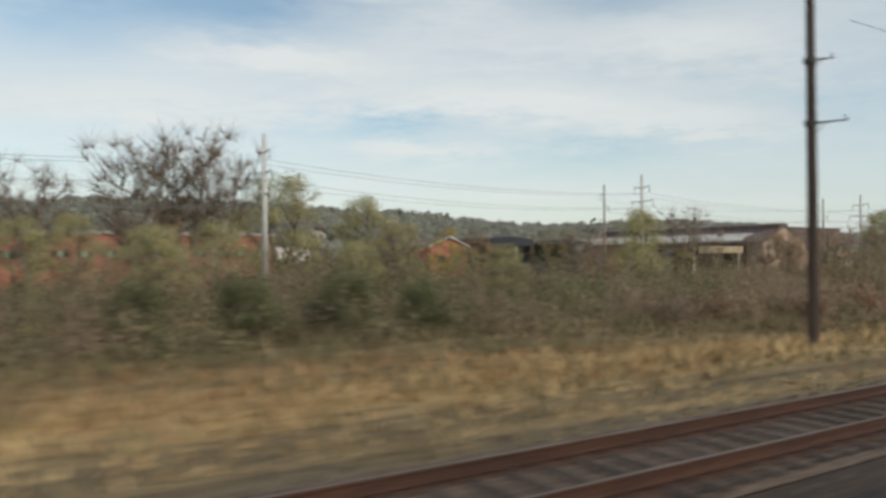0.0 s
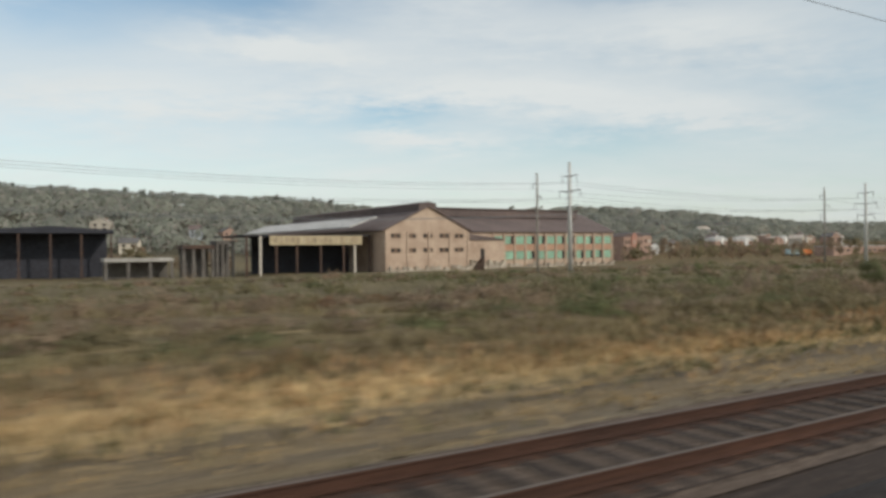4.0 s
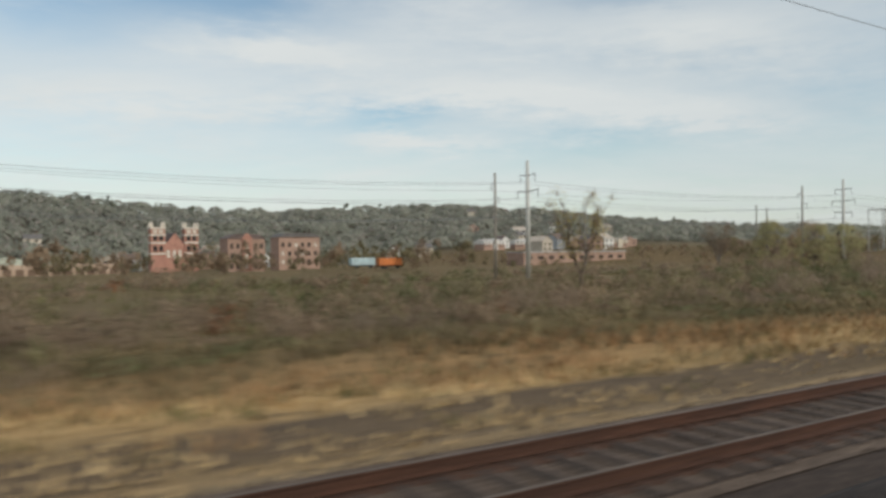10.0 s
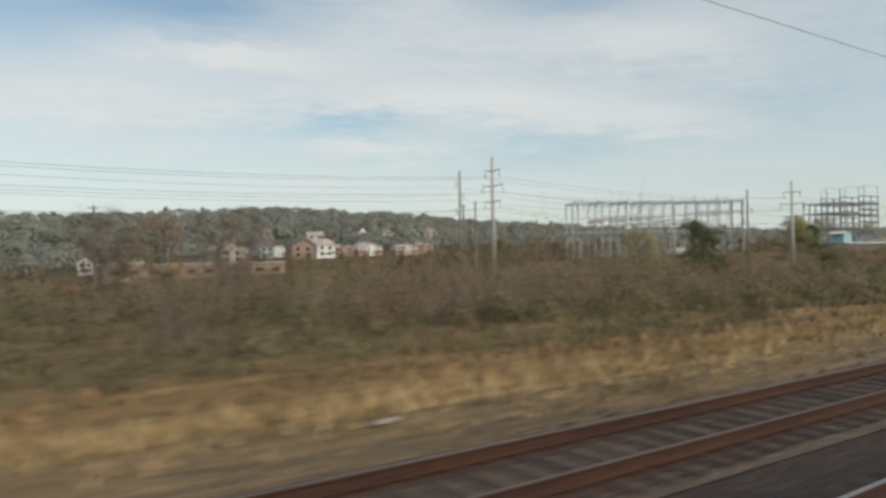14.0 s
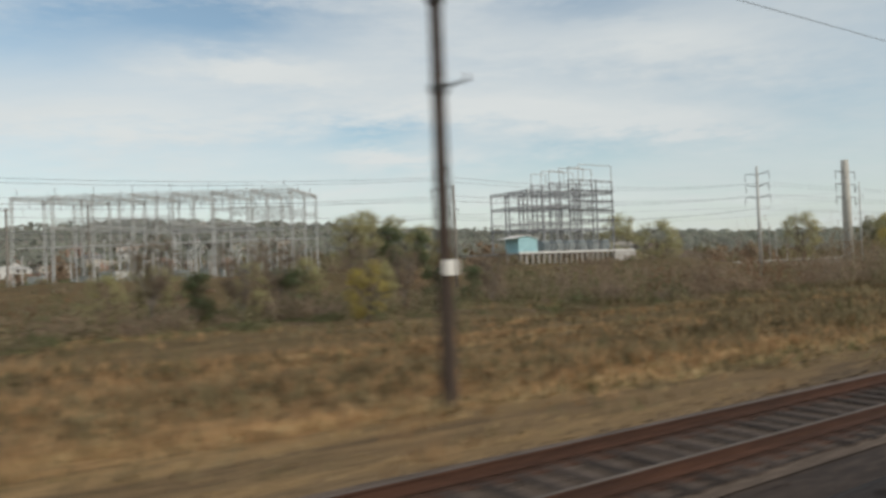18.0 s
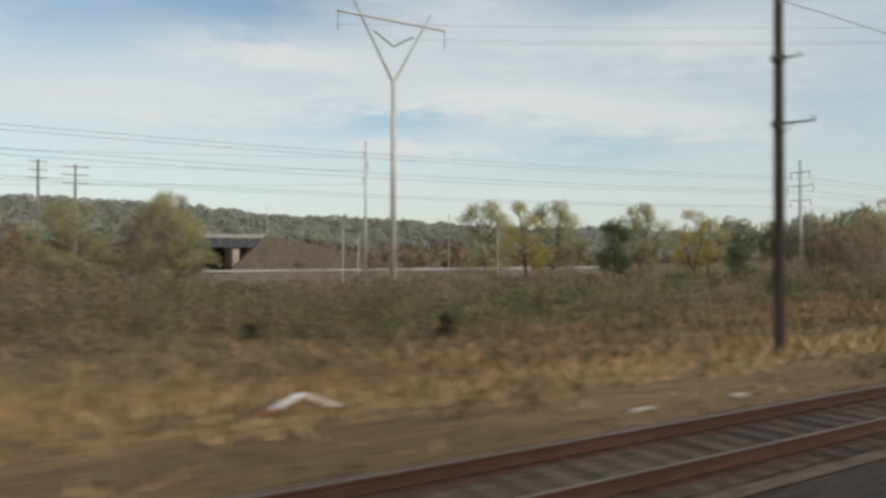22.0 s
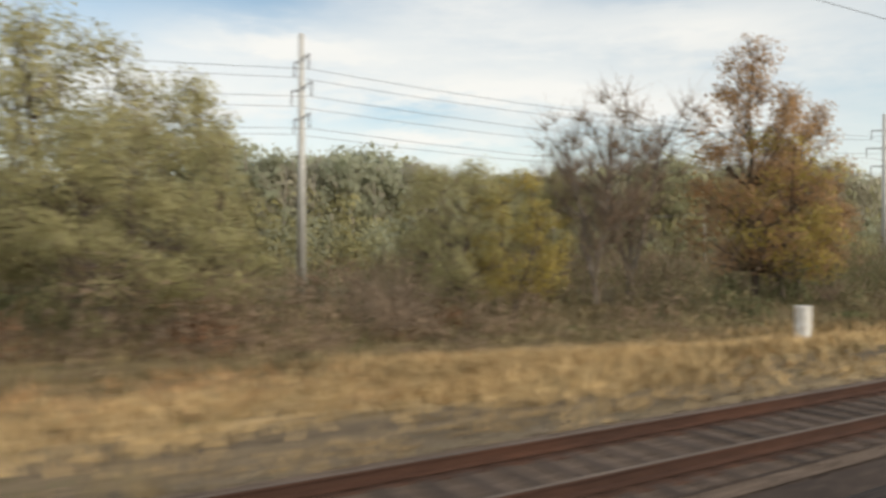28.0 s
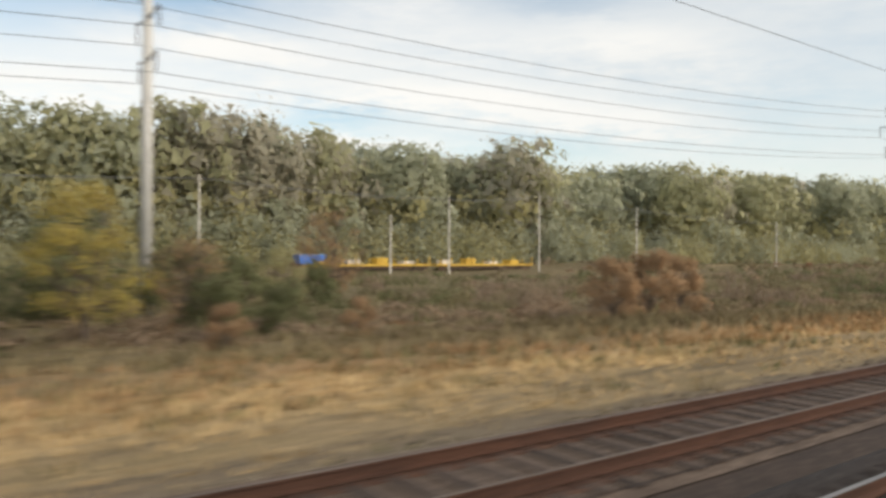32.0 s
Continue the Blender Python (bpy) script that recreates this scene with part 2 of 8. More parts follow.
def leaf_mesh(name, leaves, material):
    """A mesh of three-cornered leaves; the fourth row of each is the direction in which its crown bulges, used as its normal."""
    tri, out = leaves[:, :3], leaves[:, 3]
    face = np.cross(tri[:, 1] - tri[:, 0], tri[:, 2] - tri[:, 0])
    back = (face * out).sum(1) < 0
    tri = np.where(back[:, None, None], tri[:, ::-1], tri)
    me = raw_mesh(name, tri, 3, material)
    me.polygons.foreach_set("use_smooth", np.ones(len(tri), dtype=bool))
    soft = me.attributes.new("custom_normal", "FLOAT_VECTOR", "POINT")
    soft.data.foreach_set("vector", np.repeat(out, 3, 0).astype(np.float32).ravel())
    me.update()
    return me


def leaf_faces(rng, centres, size, flat=0.0):
    """Small crumpled leaf or twig-tuft faces, turned at random, round the centres."""
    n = len(centres)
    a = rng.normal(size=(n, 3))
    a[:, 2] *= 1 - flat
    a /= np.linalg.norm(a, axis=1)[:, None]
    b = rng.normal(size=(n, 3))
    b -= (a * b).sum(1)[:, None] * a
    b /= np.linalg.norm(b, axis=1)[:, None]
    s = (size * rng.uniform(0.55, 1.3, n))[:, None]
    w = s * rng.uniform(0.45, 0.9, (n, 1))
    return np.stack([centres - a * s, centres + b * w, centres + a * s * 0.9, centres - b * w], 1)


def blades(rng, base, height, lean=0.35, width=0.05):
    n = len(base)
    h = (height * rng.uniform(0.5, 1.25, n))[:, None]
    t = rng.uniform(0, 2 * math.pi, n)
    side = np.stack([np.cos(t), np.sin(t), 0 * t], 1) * width
    tip = base + np.concatenate([rng.normal(size=(n, 2)) * lean * h, h], 1)
    return np.stack([base - side, base + side, tip], 1)

# ---------------------------------------------------------------- ground
def smooth(a, b, v):
    t = np.clip((v - a) / (b - a), 0, 1)
    return t * t * (3 - 2 * t)


def ground_z(x, y):
    x, y = np.asarray(x, float), np.asarray(y, float)
    z = np.interp(y, [-60, -8, -4, 8.6, 9.6, 11.5, 16, 40, 75, 160, 380, 5000], [-2.5, -1.5, -0.36, -0.36, -0.6, -0.42, -0.7, -1.0, -1.3, -3.4, -7.0, -7.0])
    roll = 0.16 * np.sin(x * 0.21 + 0.7 * y) + 0.14 * np.sin(x * 0.083 - y * 0.33 + 1) + 0.25 * np.sin(x * 0.031 + y * 0.11)
    z = z + roll * smooth(10, 18, y)
    z = z + 4.2 * smooth(640, 700, x) * (1 - smooth(818, 858, x)) * smooth(85, 112, y) * (1 - smooth(150, 210, y))
    z = z + 3.0 * smooth(960, 1060, x) * smooth(60, 120, y)
    z = z + 9.0 * smooth(560, 680, x) * smooth(200, 330, y) * (1 - smooth(1000, 1100, x))
    crest = np.interp(x, [-3000, 0, 260, 420, 560, 700, 1000, 1600, 5000], [42, 46, 54, 55, 50, 42, 37, 35, 33])
    crest = crest + 4 * np.sin(x * 0.006 + 1) + 2.5 * np.sin(x * 0.017)
    z = z + crest * smooth(390, 780, y + 40 * np.sin(x * 0.009)) * (1 + 0.12 * smooth(900, 2200, y))
    z = z - np.minimum(0, y + 60) * -0.002
    return z


GX = np.unique(np.concatenate([np.arange(-3500, -60, 120), np.arange(-60, 1500, 5), np.arange(1500, 5200, 110)])).astype(float)
GY = np.unique(np.concatenate([np.arange(-2500, -20, 160), np.arange(-20, 8, 4), [8.3, 8.6, 9.1, 9.6, 10.2, 11, 12, 13, 14.5, 16, 18, 20, 23, 26, 30, 35, 40], np.arange(46, 220, 9), np.arange(220, 900, 24), np.arange(900, 4600, 160)])).astype(float)
gxx, gyy = np.meshgrid(GX, GY)
gv = np.stack([gxx, gyy, ground_z(gxx, gyy)], -1).reshape(-1, 3)
gi = np.arange(len(GX) * len(GY)).reshape(len(GY), len(GX))
gf = np.stack([gi[:-1, :-1], gi[:-1, 1:], gi[1:, 1:], gi[1:, :-1]], -1).reshape(-1, 4)
gme = bpy.data.meshes.new("ground")
gme.from_pydata(gv.tolist(), [], gf.tolist())
gme.polygons.foreach_set("use_smooth", [True] * len(gme.polygons))


def ground_material():
    m = bpy.data.materials.new("rough lineside ground")
    m.use_nodes = True
    nd, ln = m.node_tree.nodes, m.node_tree.links
    b = nd["Principled BSDF"]
    b.inputs["Roughness"].default_value = 0.95
    b.inputs["Specular IOR Level"].default_value = 0.1
    tc = nd.new("ShaderNodeTexCoord")
    sep = nd.new("ShaderNodeSeparateXYZ")
    ln.new(tc.outputs["Object"], sep.inputs[0])

    def tex(scale, stretch, detail=5.0):
        mp = nd.new("ShaderNodeMapping")
        mp.inputs["Scale"].default_value = stretch
        ln.new(tc.outputs["Object"], mp.inputs[0])
        n = nd.new("ShaderNodeTexNoise")
        n.inputs["Scale"].default_value, n.inputs["Detail"].default_value = scale, detail
        ln.new(mp.outputs[0], n.inputs["Vector"])
        return n.outputs["Fac"]

    wob, patch, grain, fine = tex(0.6, (0.10, 0.35, 1)), tex(0.35, (0.25, 1, 1)), tex(2.2, (0.25, 1, 1)), tex(14.0, (1, 1, 1))
    # distance from the line, with ragged edges, picks the kind of ground
    ad = nd.new("ShaderNodeMath")
    ad.operation = "MULTIPLY_ADD"
    ln.new(wob, ad.inputs[0])
    ad.inputs[1].default_value, ad.inputs[2].default_value = 2.0, -1.0
    dist = nd.new("ShaderNodeMath")
    dist.operation = "ADD"
    far = nd.new("ShaderNodeMath")
    far.operation = "ABSOLUTE"
    ln.new(sep.outputs["Y"], far.inputs[0])
    ln.new(far.outputs[0], dist.inputs[0])
    rag = nd.new("ShaderNodeMath")
    rag.operation = "MULTIPLY_ADD"
    ln.new(grain, rag.inputs[0])
    rag.inputs[1].default_value, rag.inputs[2].default_value = 2.2, -1.1
    both = nd.new("ShaderNodeMath")
    ln.new(ad.outputs[0], both.inputs[0])
    ln.new(rag.outputs[0], both.inputs[1])
    ln.new(both.outputs[0], dist.inputs[1])
    sc = nd.new("ShaderNodeMapRange")
    sc.inputs["From Max"].default_value = 60.0
    ln.new(dist.outputs[0], sc.inputs["Value"])
    rp = nd.new("ShaderNodeValToRGB")
    e = rp.color_ramp.elements
    # next to the train the ground colour carries painted shade as well
    e[0].position, e[0].color = 0.0, (0.035, 0.029, 0.026, 1)
    e[1].position, e[1].color = 1.0, (0.135, 0.112, 0.066, 1)
    for metres, c in ((7.4, (0.04, 0.031, 0.026, 1)), (8.2, (0.13, 0.108, 0.085, 1)), (9.1, (0.185, 0.155, 0.118, 1)), (9.6, (0.18, 0.147, 0.105, 1)), (10.0, (0.13, 0.104, 0.074, 1)), (10.5, (0.225, 0.172, 0.102, 1)), (11.3, (0.205, 0.155, 0.092, 1)), (12.2, (0.30, 0.22, 0.12, 1)), (14.2, (0.38, 0.272, 0.142, 1)), (15.6, (0.32, 0.22, 0.115, 1)), (17.5, (0.25, 0.172, 0.092, 1)), (20.5, (0.165, 0.125, 0.07, 1)), (30.0, (0.15, 0.12, 0.07, 1))):
        pos = metres / 60
        q = e.new(pos)
        q.color = c
    ln.new(sc.outputs[0], rp.inputs[0])
    col = rp.outputs[0]
    streak, ribbon = tex(1.6, (0.035, 1, 1), 4.0), tex(0.9, (0.05, 1, 1), 3.0)
    for src, lo, hi, c, amt in ((streak, 0.5, 0.34, (0.105, 0.082, 0.055, 1), 0.6), (ribbon, 0.54, 0.7, (0.42, 0.31, 0.165, 1), 0.5), (patch, 0.52, 0.68, (0.125, 0.10, 0.055, 1), 0.6), (grain, 0.55, 0.75, (0.30, 0.225, 0.13, 1), 0.45), (grain, 0.45, 0.28, (0.07, 0.058, 0.042, 1), 0.55)):
        mr = nd.new("ShaderNodeMapRange")
        mr.inputs["From Min"].default_value, mr.inputs["From Max"].default_value, mr.inputs["To Max"].default_value = lo, hi, amt
        ln.new(src, mr.inputs["Value"])
        mx = nd.new("ShaderNodeMix")
        mx.data_type = "RGBA"
        mx.inputs["B"].default_value = c
        ln.new(mr.outputs[0], mx.inputs["Factor"])
        ln.new(col, mx.inputs["A"])
        col = mx.outputs["Result"]
    # the cinder path: bare in places, overgrown in others, with the truck's shadow painted in
    band = nd.new("ShaderNodeMapRange")
    band.inputs["From Max"].default_value = 20.0
    # towards the forest the path swings away from the rails
    swing = nd.new("ShaderNodeMapRange")
    swing.inputs["From Min"].default_value, swing.inputs["From Max"].default_value, swing.inputs["To Max"].default_value = 1060.0, 1095.0, -2.1
    ln.new(sep.outputs["X"], swing.inputs["Value"])
    away = nd.new("ShaderNodeMath")
    ln.new(dist.outputs[0], away.inputs[0])
    ln.new(swing.outputs[0], away.inputs[1])
    ln.new(away.outputs[0], band.inputs["Value"])
    br = nd.new("ShaderNodeValToRGB")
    be = br.color_ramp.elements
    be[0].position, be[0].color = 0.49, (0, 0, 0, 1)
    be[1].position, be[1].color = 0.645, (0, 0, 0, 1)
    for pos, v in ((0.53, 1), (0.58, 1)):
        q = be.new(pos)
        q.color = (v, v, v, 1)
    ln.new(band.outputs[0], br.inputs[0])
    wear_shade = nd.new("ShaderNodeMapRange")
    wear_shade.inputs["From Max"].default_value = 1300.0
    ln.new(sep.outputs["X"], wear_shade.inputs["Value"])
    wr = nd.new("ShaderNodeValToRGB")
    we = wr.color_ramp.elements
    we[0].position, we[0].color = 0.0, (0.35, 0.35, 0.35, 1)
    we[1].position, we[1].color = 1.0, (0.8, 0.8, 0.8, 1)
    # from 879 to 893 the service truck's shadow is painted as darker cinders
    for metres, v in ((60, 0.35), (100, 0.65), (135, 0.4), (185, 0.55), (230, 0.15), (360, 0.3), (385, 0.7), (430, 0.7), (455, 0.25), (700, 0.15), (860, 0.4), (874, 0.5), (879, 0.8), (893, 0.8), (903, 0.5), (930, 0.45), (1030, 0.5), (1085, 0.5), (1100, 0.95), (1120, 0.85), (1135, 0.2), (1158, 0.85), (1178, 0.75), (1190, 0.2), (1225, 0.2)):
        q = we.new(metres / 1300)
        q.color = (v, v, v, 1)
    ln.new(wear_shade.outputs[0], wr.inputs[0])
    mu = nd.new("ShaderNodeMath")
    mu.operation = "MULTIPLY"
    ln.new(br.outputs[0], mu.inputs[0])
    ln.new(wr.outputs[0], mu.inputs[1])
    mp_ = nd.new("ShaderNodeMix")
    mp_.data_type = "RGBA"
    mp_.inputs["B"].default_value = (0.085, 0.07, 0.06, 1)
    ln.new(mu.outputs[0], mp_.inputs["Factor"])
    ln.new(col, mp_.inputs["A"])
    col = mp_.outputs["Result"]
    # the turf's own hue along the line
    hr = nd.new("ShaderNodeValToRGB")
    he = hr.color_ramp.elements
    he[0].position, he[0].color = 0.0, (0.86, 0.85, 0.8, 1)
    he[1].position, he[1].color = 1.0, (1, 1, 1, 1)
    for metres, c in ((50, (0.88, 0.87, 0.82, 1)), (90, (1, 1, 1, 1)), (300, (1, 1, 1, 1)), (350, (1.0, 0.93, 0.86, 1)), (560, (1.0, 0.92, 0.84, 1)), (600, (0.95, 0.84, 0.74, 1)), (670, (0.92, 0.80, 0.70, 1)), (720, (0.80, 0.71, 0.62, 1)), (840, (0.82, 0.73, 0.65, 1)), (900, (1, 1, 1, 1))):
        q = he.new(metres / 1300)
        q.color = c
    ln.new(wear_shade.outputs[0], hr.inputs[0])
    tint = nd.new("ShaderNodeMix")
    tint.data_type, tint.blend_type = "RGBA", "MULTIPLY"
    tint.inputs["Factor"].default_value = 1.0
    ln.new(col, tint.inputs["A"])
    ln.new(hr.outputs[0], tint.inputs["B"])
    col = tint.outputs["Result"]
    wood = nd.new("ShaderNodeMapRange")
    wood.inputs["From Min"].default_value, wood.inputs["From Max"].default_value = 400.0, 470.0
    ln.new(sep.outputs["Y"], wood.inputs["Value"])
    litter = nd.new("ShaderNodeMix")
    litter.data_type = "RGBA"
    litter.inputs["B"].default_value = (0.115, 0.105, 0.08, 1)
    ln.new(wood.outputs[0], litter.inputs["Factor"])
    ln.new(col, litter.inputs["A"])
    col = litter.outputs["Result"]
    hv = nd.new("ShaderNodeHueSaturation")
    vr = nd.new("ShaderNodeMapRange")
    vr.inputs["From Min"].default_value, vr.inputs["From Max"].default_value = 0.3, 0.7
    vr.inputs["To Min"].default_value, vr.inputs["To Max"].default_value = 0.6, 1.4
    ln.new(fine, vr.inputs["Value"])
    ln.new(vr.outputs[0], hv.inputs["Value"])
    ln.new(col, hv.inputs["Color"])
    ln.new(hv.outputs[0], b.inputs["Base Color"])
    bp = nd.new("ShaderNodeBump")
    bp.inputs["Strength"].default_value, bp.inputs["Distance"].default_value = 0.8, 0.06
    ln.new(fine, bp.inputs["Height"])
    ln.new(bp.outputs[0], b.inputs["Normal"])
    return m


gme.materials.append(ground_material())
tagged(new("ground", gme), "rough lineside ground of dry grass, cinders and scrub", "ground", kind="structure")

# ---------------------------------------------------------------- railway
X0, X1 = -30.0, 1560.0
ballast_m = surf("ballast", (0.086, 0.062, 0.046), (0.058, 0.041, 0.031), 0.8, 0.95, bump=1.0, fine=14, third=(0.115, 0.085, 0.065), island=0.3)
# brown ballast, darkened further in colour for the shade beside the train
shade_ballast_m = surf("brown ballast with shade in it", (0.046, 0.032, 0.025), (0.031, 0.022, 0.018), 0.8, 0.95, bump=1.0, fine=10, third=(0.066, 0.048, 0.038), island=0.3)
rusted_m = surf("rust-stained ballast", (0.072, 0.034, 0.021), (0.05, 0.026, 0.018), 1.2, 0.95, bump=1.0, fine=12, third=(0.088, 0.05, 0.034))
# nearest tracks: train shade and corner falloff are put into the ballast colour
dark_ballast_m = surf("dark ballast with shade in it", (0.024, 0.017, 0.015), (0.014, 0.011, 0.010), 0.8, 0.9, bump=1.0, fine=14, third=(0.04, 0.032, 0.028))
rust_m = surf("rusty rail steel", (0.080, 0.036, 0.022), (0.052, 0.026, 0.018), 2.0, 0.75, 0.2, bump=0.2, stretch=(0.2, 1, 1))
shiny_m = surf("worn rail head", (0.30, 0.28, 0.27), (0.22, 0.20, 0.185), 1.0, 0.4, 0.85, bump=0.05, stretch=(0.1, 1, 1))
dull_m = surf("dull rail head", (0.15, 0.12, 0.10), (0.10, 0.075, 0.06), 1.0, 0.65, 0.4, bump=0.05, stretch=(0.1, 1, 1))
tie_m = surf("weathered tie timber", (0.050, 0.036, 0.029), (0.030, 0.023, 0.020), 3.0, 0.9, bump=0.6, stretch=(1, 0.15, 1), objrand=0.35, island=0.25)
plate_m = surf("rusty tie plate", (0.085, 0.045, 0.032), None, 5.0, 0.8, 0.3)


def track(centre, label, head, bal, singles):
    tr = thing("railway_track", pose(0, centre, 0), label, "track", kind="structure")
    bm = bmesh.new()
    prism_y = [(-2.1, -0.42), (-1.55, -0.215), (1.55, -0.215), (2.1, -0.42)]
    shoulder = bmesh.new()
    a = [bm.verts.new((X0, y, z)) for y, z in prism_y]
    sa = None
    for xx in np.arange(X0 + 6, X1 + 1, 6):
        c = [bm.verts.new((xx, y + random.uniform(-0.06, 0.06), z + random.uniform(-0.015, 0.02))) for y, z in prism_y]
        for i in range(1, 3):
            bm.faces.new((a[i], c[i], c[i + 1], a[i + 1]))
        a = c
        sc = [shoulder.verts.new((v.co.x, v.co.y + q, v.co.z)) for v, q in ((c[0], -0.7), (c[1], 0.35))]
        sc[0].co.z = -0.335
        sc[1].co.z += 0.006
        if sa:
            shoulder.faces.new((sa[0], sc[0], sc[1], sa[1]))
        sa = sc
    part("ballast_bed", bm, bal, tr)
    part("ballast_shoulder", shoulder, shade_ballast_m if bal is ballast_m else bal, tr, "brown ballast shoulder, darkened for shade")
    if bal is ballast_m:
        # stones stained by rust along each rail, with a wandering edge
        for s in (-0.7525, 0.7525):
            bm = bmesh.new()
            a = None
            for xx in np.arange(X0, X1, 0.8):
                lo, hi = s - random.uniform(0.17, 0.36), s + random.uniform(0.17, 0.36)
                c = [bm.verts.new((xx, y, z)) for y, z in ((lo, -0.225), (lo + 0.06, -0.192), (hi - 0.06, -0.192), (hi, -0.225))]
                if a:
                    for i in range(3):
                        bm.faces.new((a[i], c[i], c[i + 1], a[i + 1]))
                a = c
            tagged(part("rusted_ballast", bm, rusted_m, tr, "rust-stained ballast along the rail"), kind="stuff")
    for s in (-0.7525, 0.7525):
        rail = [(-0.07, -0.172), (-0.07, -0.155), (-0.012, -0.13), (-0.010, -0.045), (-0.036, -0.035), (-0.036, -0.004), (0.036, -0.004), (0.036, -0.035), (0.010, -0.045), (0.012, -0.13), (0.07, -0.155), (0.07, -0.172)]
        bm = bmesh.new()
        ends = [[bm.verts.new((xx, s + y, z)) for y, z in rail] for xx in (X0, X1)]
        for i in range(len(rail)):
            j = (i + 1) % len(rail)
            bm.faces.new((ends[0][i], ends[0][j], ends[1][j], ends[1][i]))
        r = part("rail", bm, rust_m, tr, "rust-brown steel rail")
        bm = bmesh.new()
        box(bm, X0, X1, s - 0.033, s + 0.033, -0.004, 0.0)
        part("running_surface", bm, head, r, "worn top of the rail")
    # ties: those the camera passes nearest as single pieces, the others joined
    bm = bmesh.new()
    box(bm, -0.11, 0.11, -1.3, 1.3, -0.36, -0.178)
    bmesh.ops.bevel(bm, geom=bm.edges[:], offset=0.015, segments=1, affect="EDGES")
    tie = to_mesh("tie", bm, tie_m)
    rest = []
    xs = np.arange(X0 + 0.3, X1, 0.56)
    for n, xx in enumerate(xs):
        if singles and singles[0] <= xx < singles[0] + 0.56 * 299:
            shared("tie", tie, tr, pose(xx + random.uniform(-0.03, 0.03), random.uniform(-0.05, 0.05), random.uniform(-0.012, 0.008), 0, 0, random.uniform(-1, 1)))
        else:
            rest.append(xx)
    bm = bmesh.new()
    box(bm, -0.11, 0.11, -1.3, 1.3, -0.36, -0.178)
    bm.verts.index_update()
    base = np.array([v.co[:] for v in bm.verts])
    polys = [[v.index for v in f.verts] for f in bm.faces]
    vs, fs = [], []
    for n, xx in enumerate(rest):
        vs.append(base + (xx + random.uniform(-0.03, 0.03), random.uniform(-0.05, 0.05), random.uniform(-0.012, 0.008)))
        fs += [[i + n * len(base) for i in p] for p in polys]
    me = bpy.data.meshes.new("ties")
    me.from_pydata(np.concatenate(vs).tolist(), [], fs)
    me.materials.append(tie_m)
    tagged(shared("ties", me, tr), kind="stuff")
    if singles:
        bm = bmesh.new()
        for xx in xs:
            for s in (-0.7525, 0.7525):
                box(bm, xx - 0.09, xx + 0.09, s - 0.19, s + 0.19, -0.185, -0.165)
        tagged(part("tie_plates", bm, plate_m, tr, "rusty steel tie plates"), kind="stuff")
    return tr


track(6.82, "freight track with rust-brown rails on grey ballast", dull_m, ballast_m, (120.0,))
track(2.99, "well-used main track with bright rail heads on shade-darkened ballast", shiny_m, dark_ballast_m, None)
track(-1.25, "main track beneath the train on dark ballast", shiny_m, dark_ballast_m, None)

# loose stones on the shoulder and between the tracks
rng = np.random.default_rng(5)
n = 42000
st = np.stack([rng.uniform(X0, X1 - 60, n), rng.choice([4.7, 8.75, 6.8], n, p=[0.3, 0.5, 0.2]) + rng.normal(size=n) * 0.45, np.full(n, 0.0)], 1)
st[:, 2] = np.where(np.abs(st[:, 1] - 6.82) < 2, np.interp(np.abs(st[:, 1] - 6.82), [0, 1.55, 2.1], [-0.21, -0.21, -0.4]), -0.36) + 0.02
near = st[:, 1] < 5.6
tagged(new("ballast_stones", raw_mesh("ballast_stones", leaf_faces(rng, st[~near], 0.05, 0.3), 4, ballast_m)), "loose grey ballast stones beside the track", "stones", kind="stuff")
tagged(new("ballast_stones", raw_mesh("ballast_stones", leaf_faces(rng, st[near], 0.05, 0.3), 4, shade_ballast_m)), "loose brown stones between the tracks, darkened for shade", "stones", kind="stuff")

# ---------------------------------------------------------------- poles and wires
pole_wood = surf("creosoted pole timber", (0.075, 0.052, 0.04), (0.04, 0.03, 0.026), 2.0, 0.85, bump=0.5, stretch=(3, 3, 0.2), objrand=0.2)
steel_m = surf("galvanised steel pole", (0.56, 0.555, 0.53), (0.46, 0.455, 0.43), 0.7, 0.55, 0.1, bump=0.05, grain=0.1)
grey_wood = surf("grey weathered pole", (0.30, 0.27, 0.24), (0.20, 0.18, 0.16), 1.0, 0.9, bump=0.4, stretch=(2, 2, 0.2))
insul_m = surf("brown porcelain", (0.12, 0.10, 0.10), None, 3.0, 0.35, bump=0)
wire_m = surf("dull aluminium wire", (0.14, 0.15, 0.16), None, 3.0, 0.6, 0.3, bump=0)
white_sign = surf("white enamel sign", (0.78, 0.77, 0.74), (0.66, 0.64, 0.6), 2.0, 0.5, bump=0.05, grain=0.08)


def insulator(bm, x, y, z, length=0.9):
    for i in range(5):
        tube(bm, (x, y, z - length * i / 5), (x, y, z - length * (i + 0.7) / 5), 0.075, 0.045, 6)


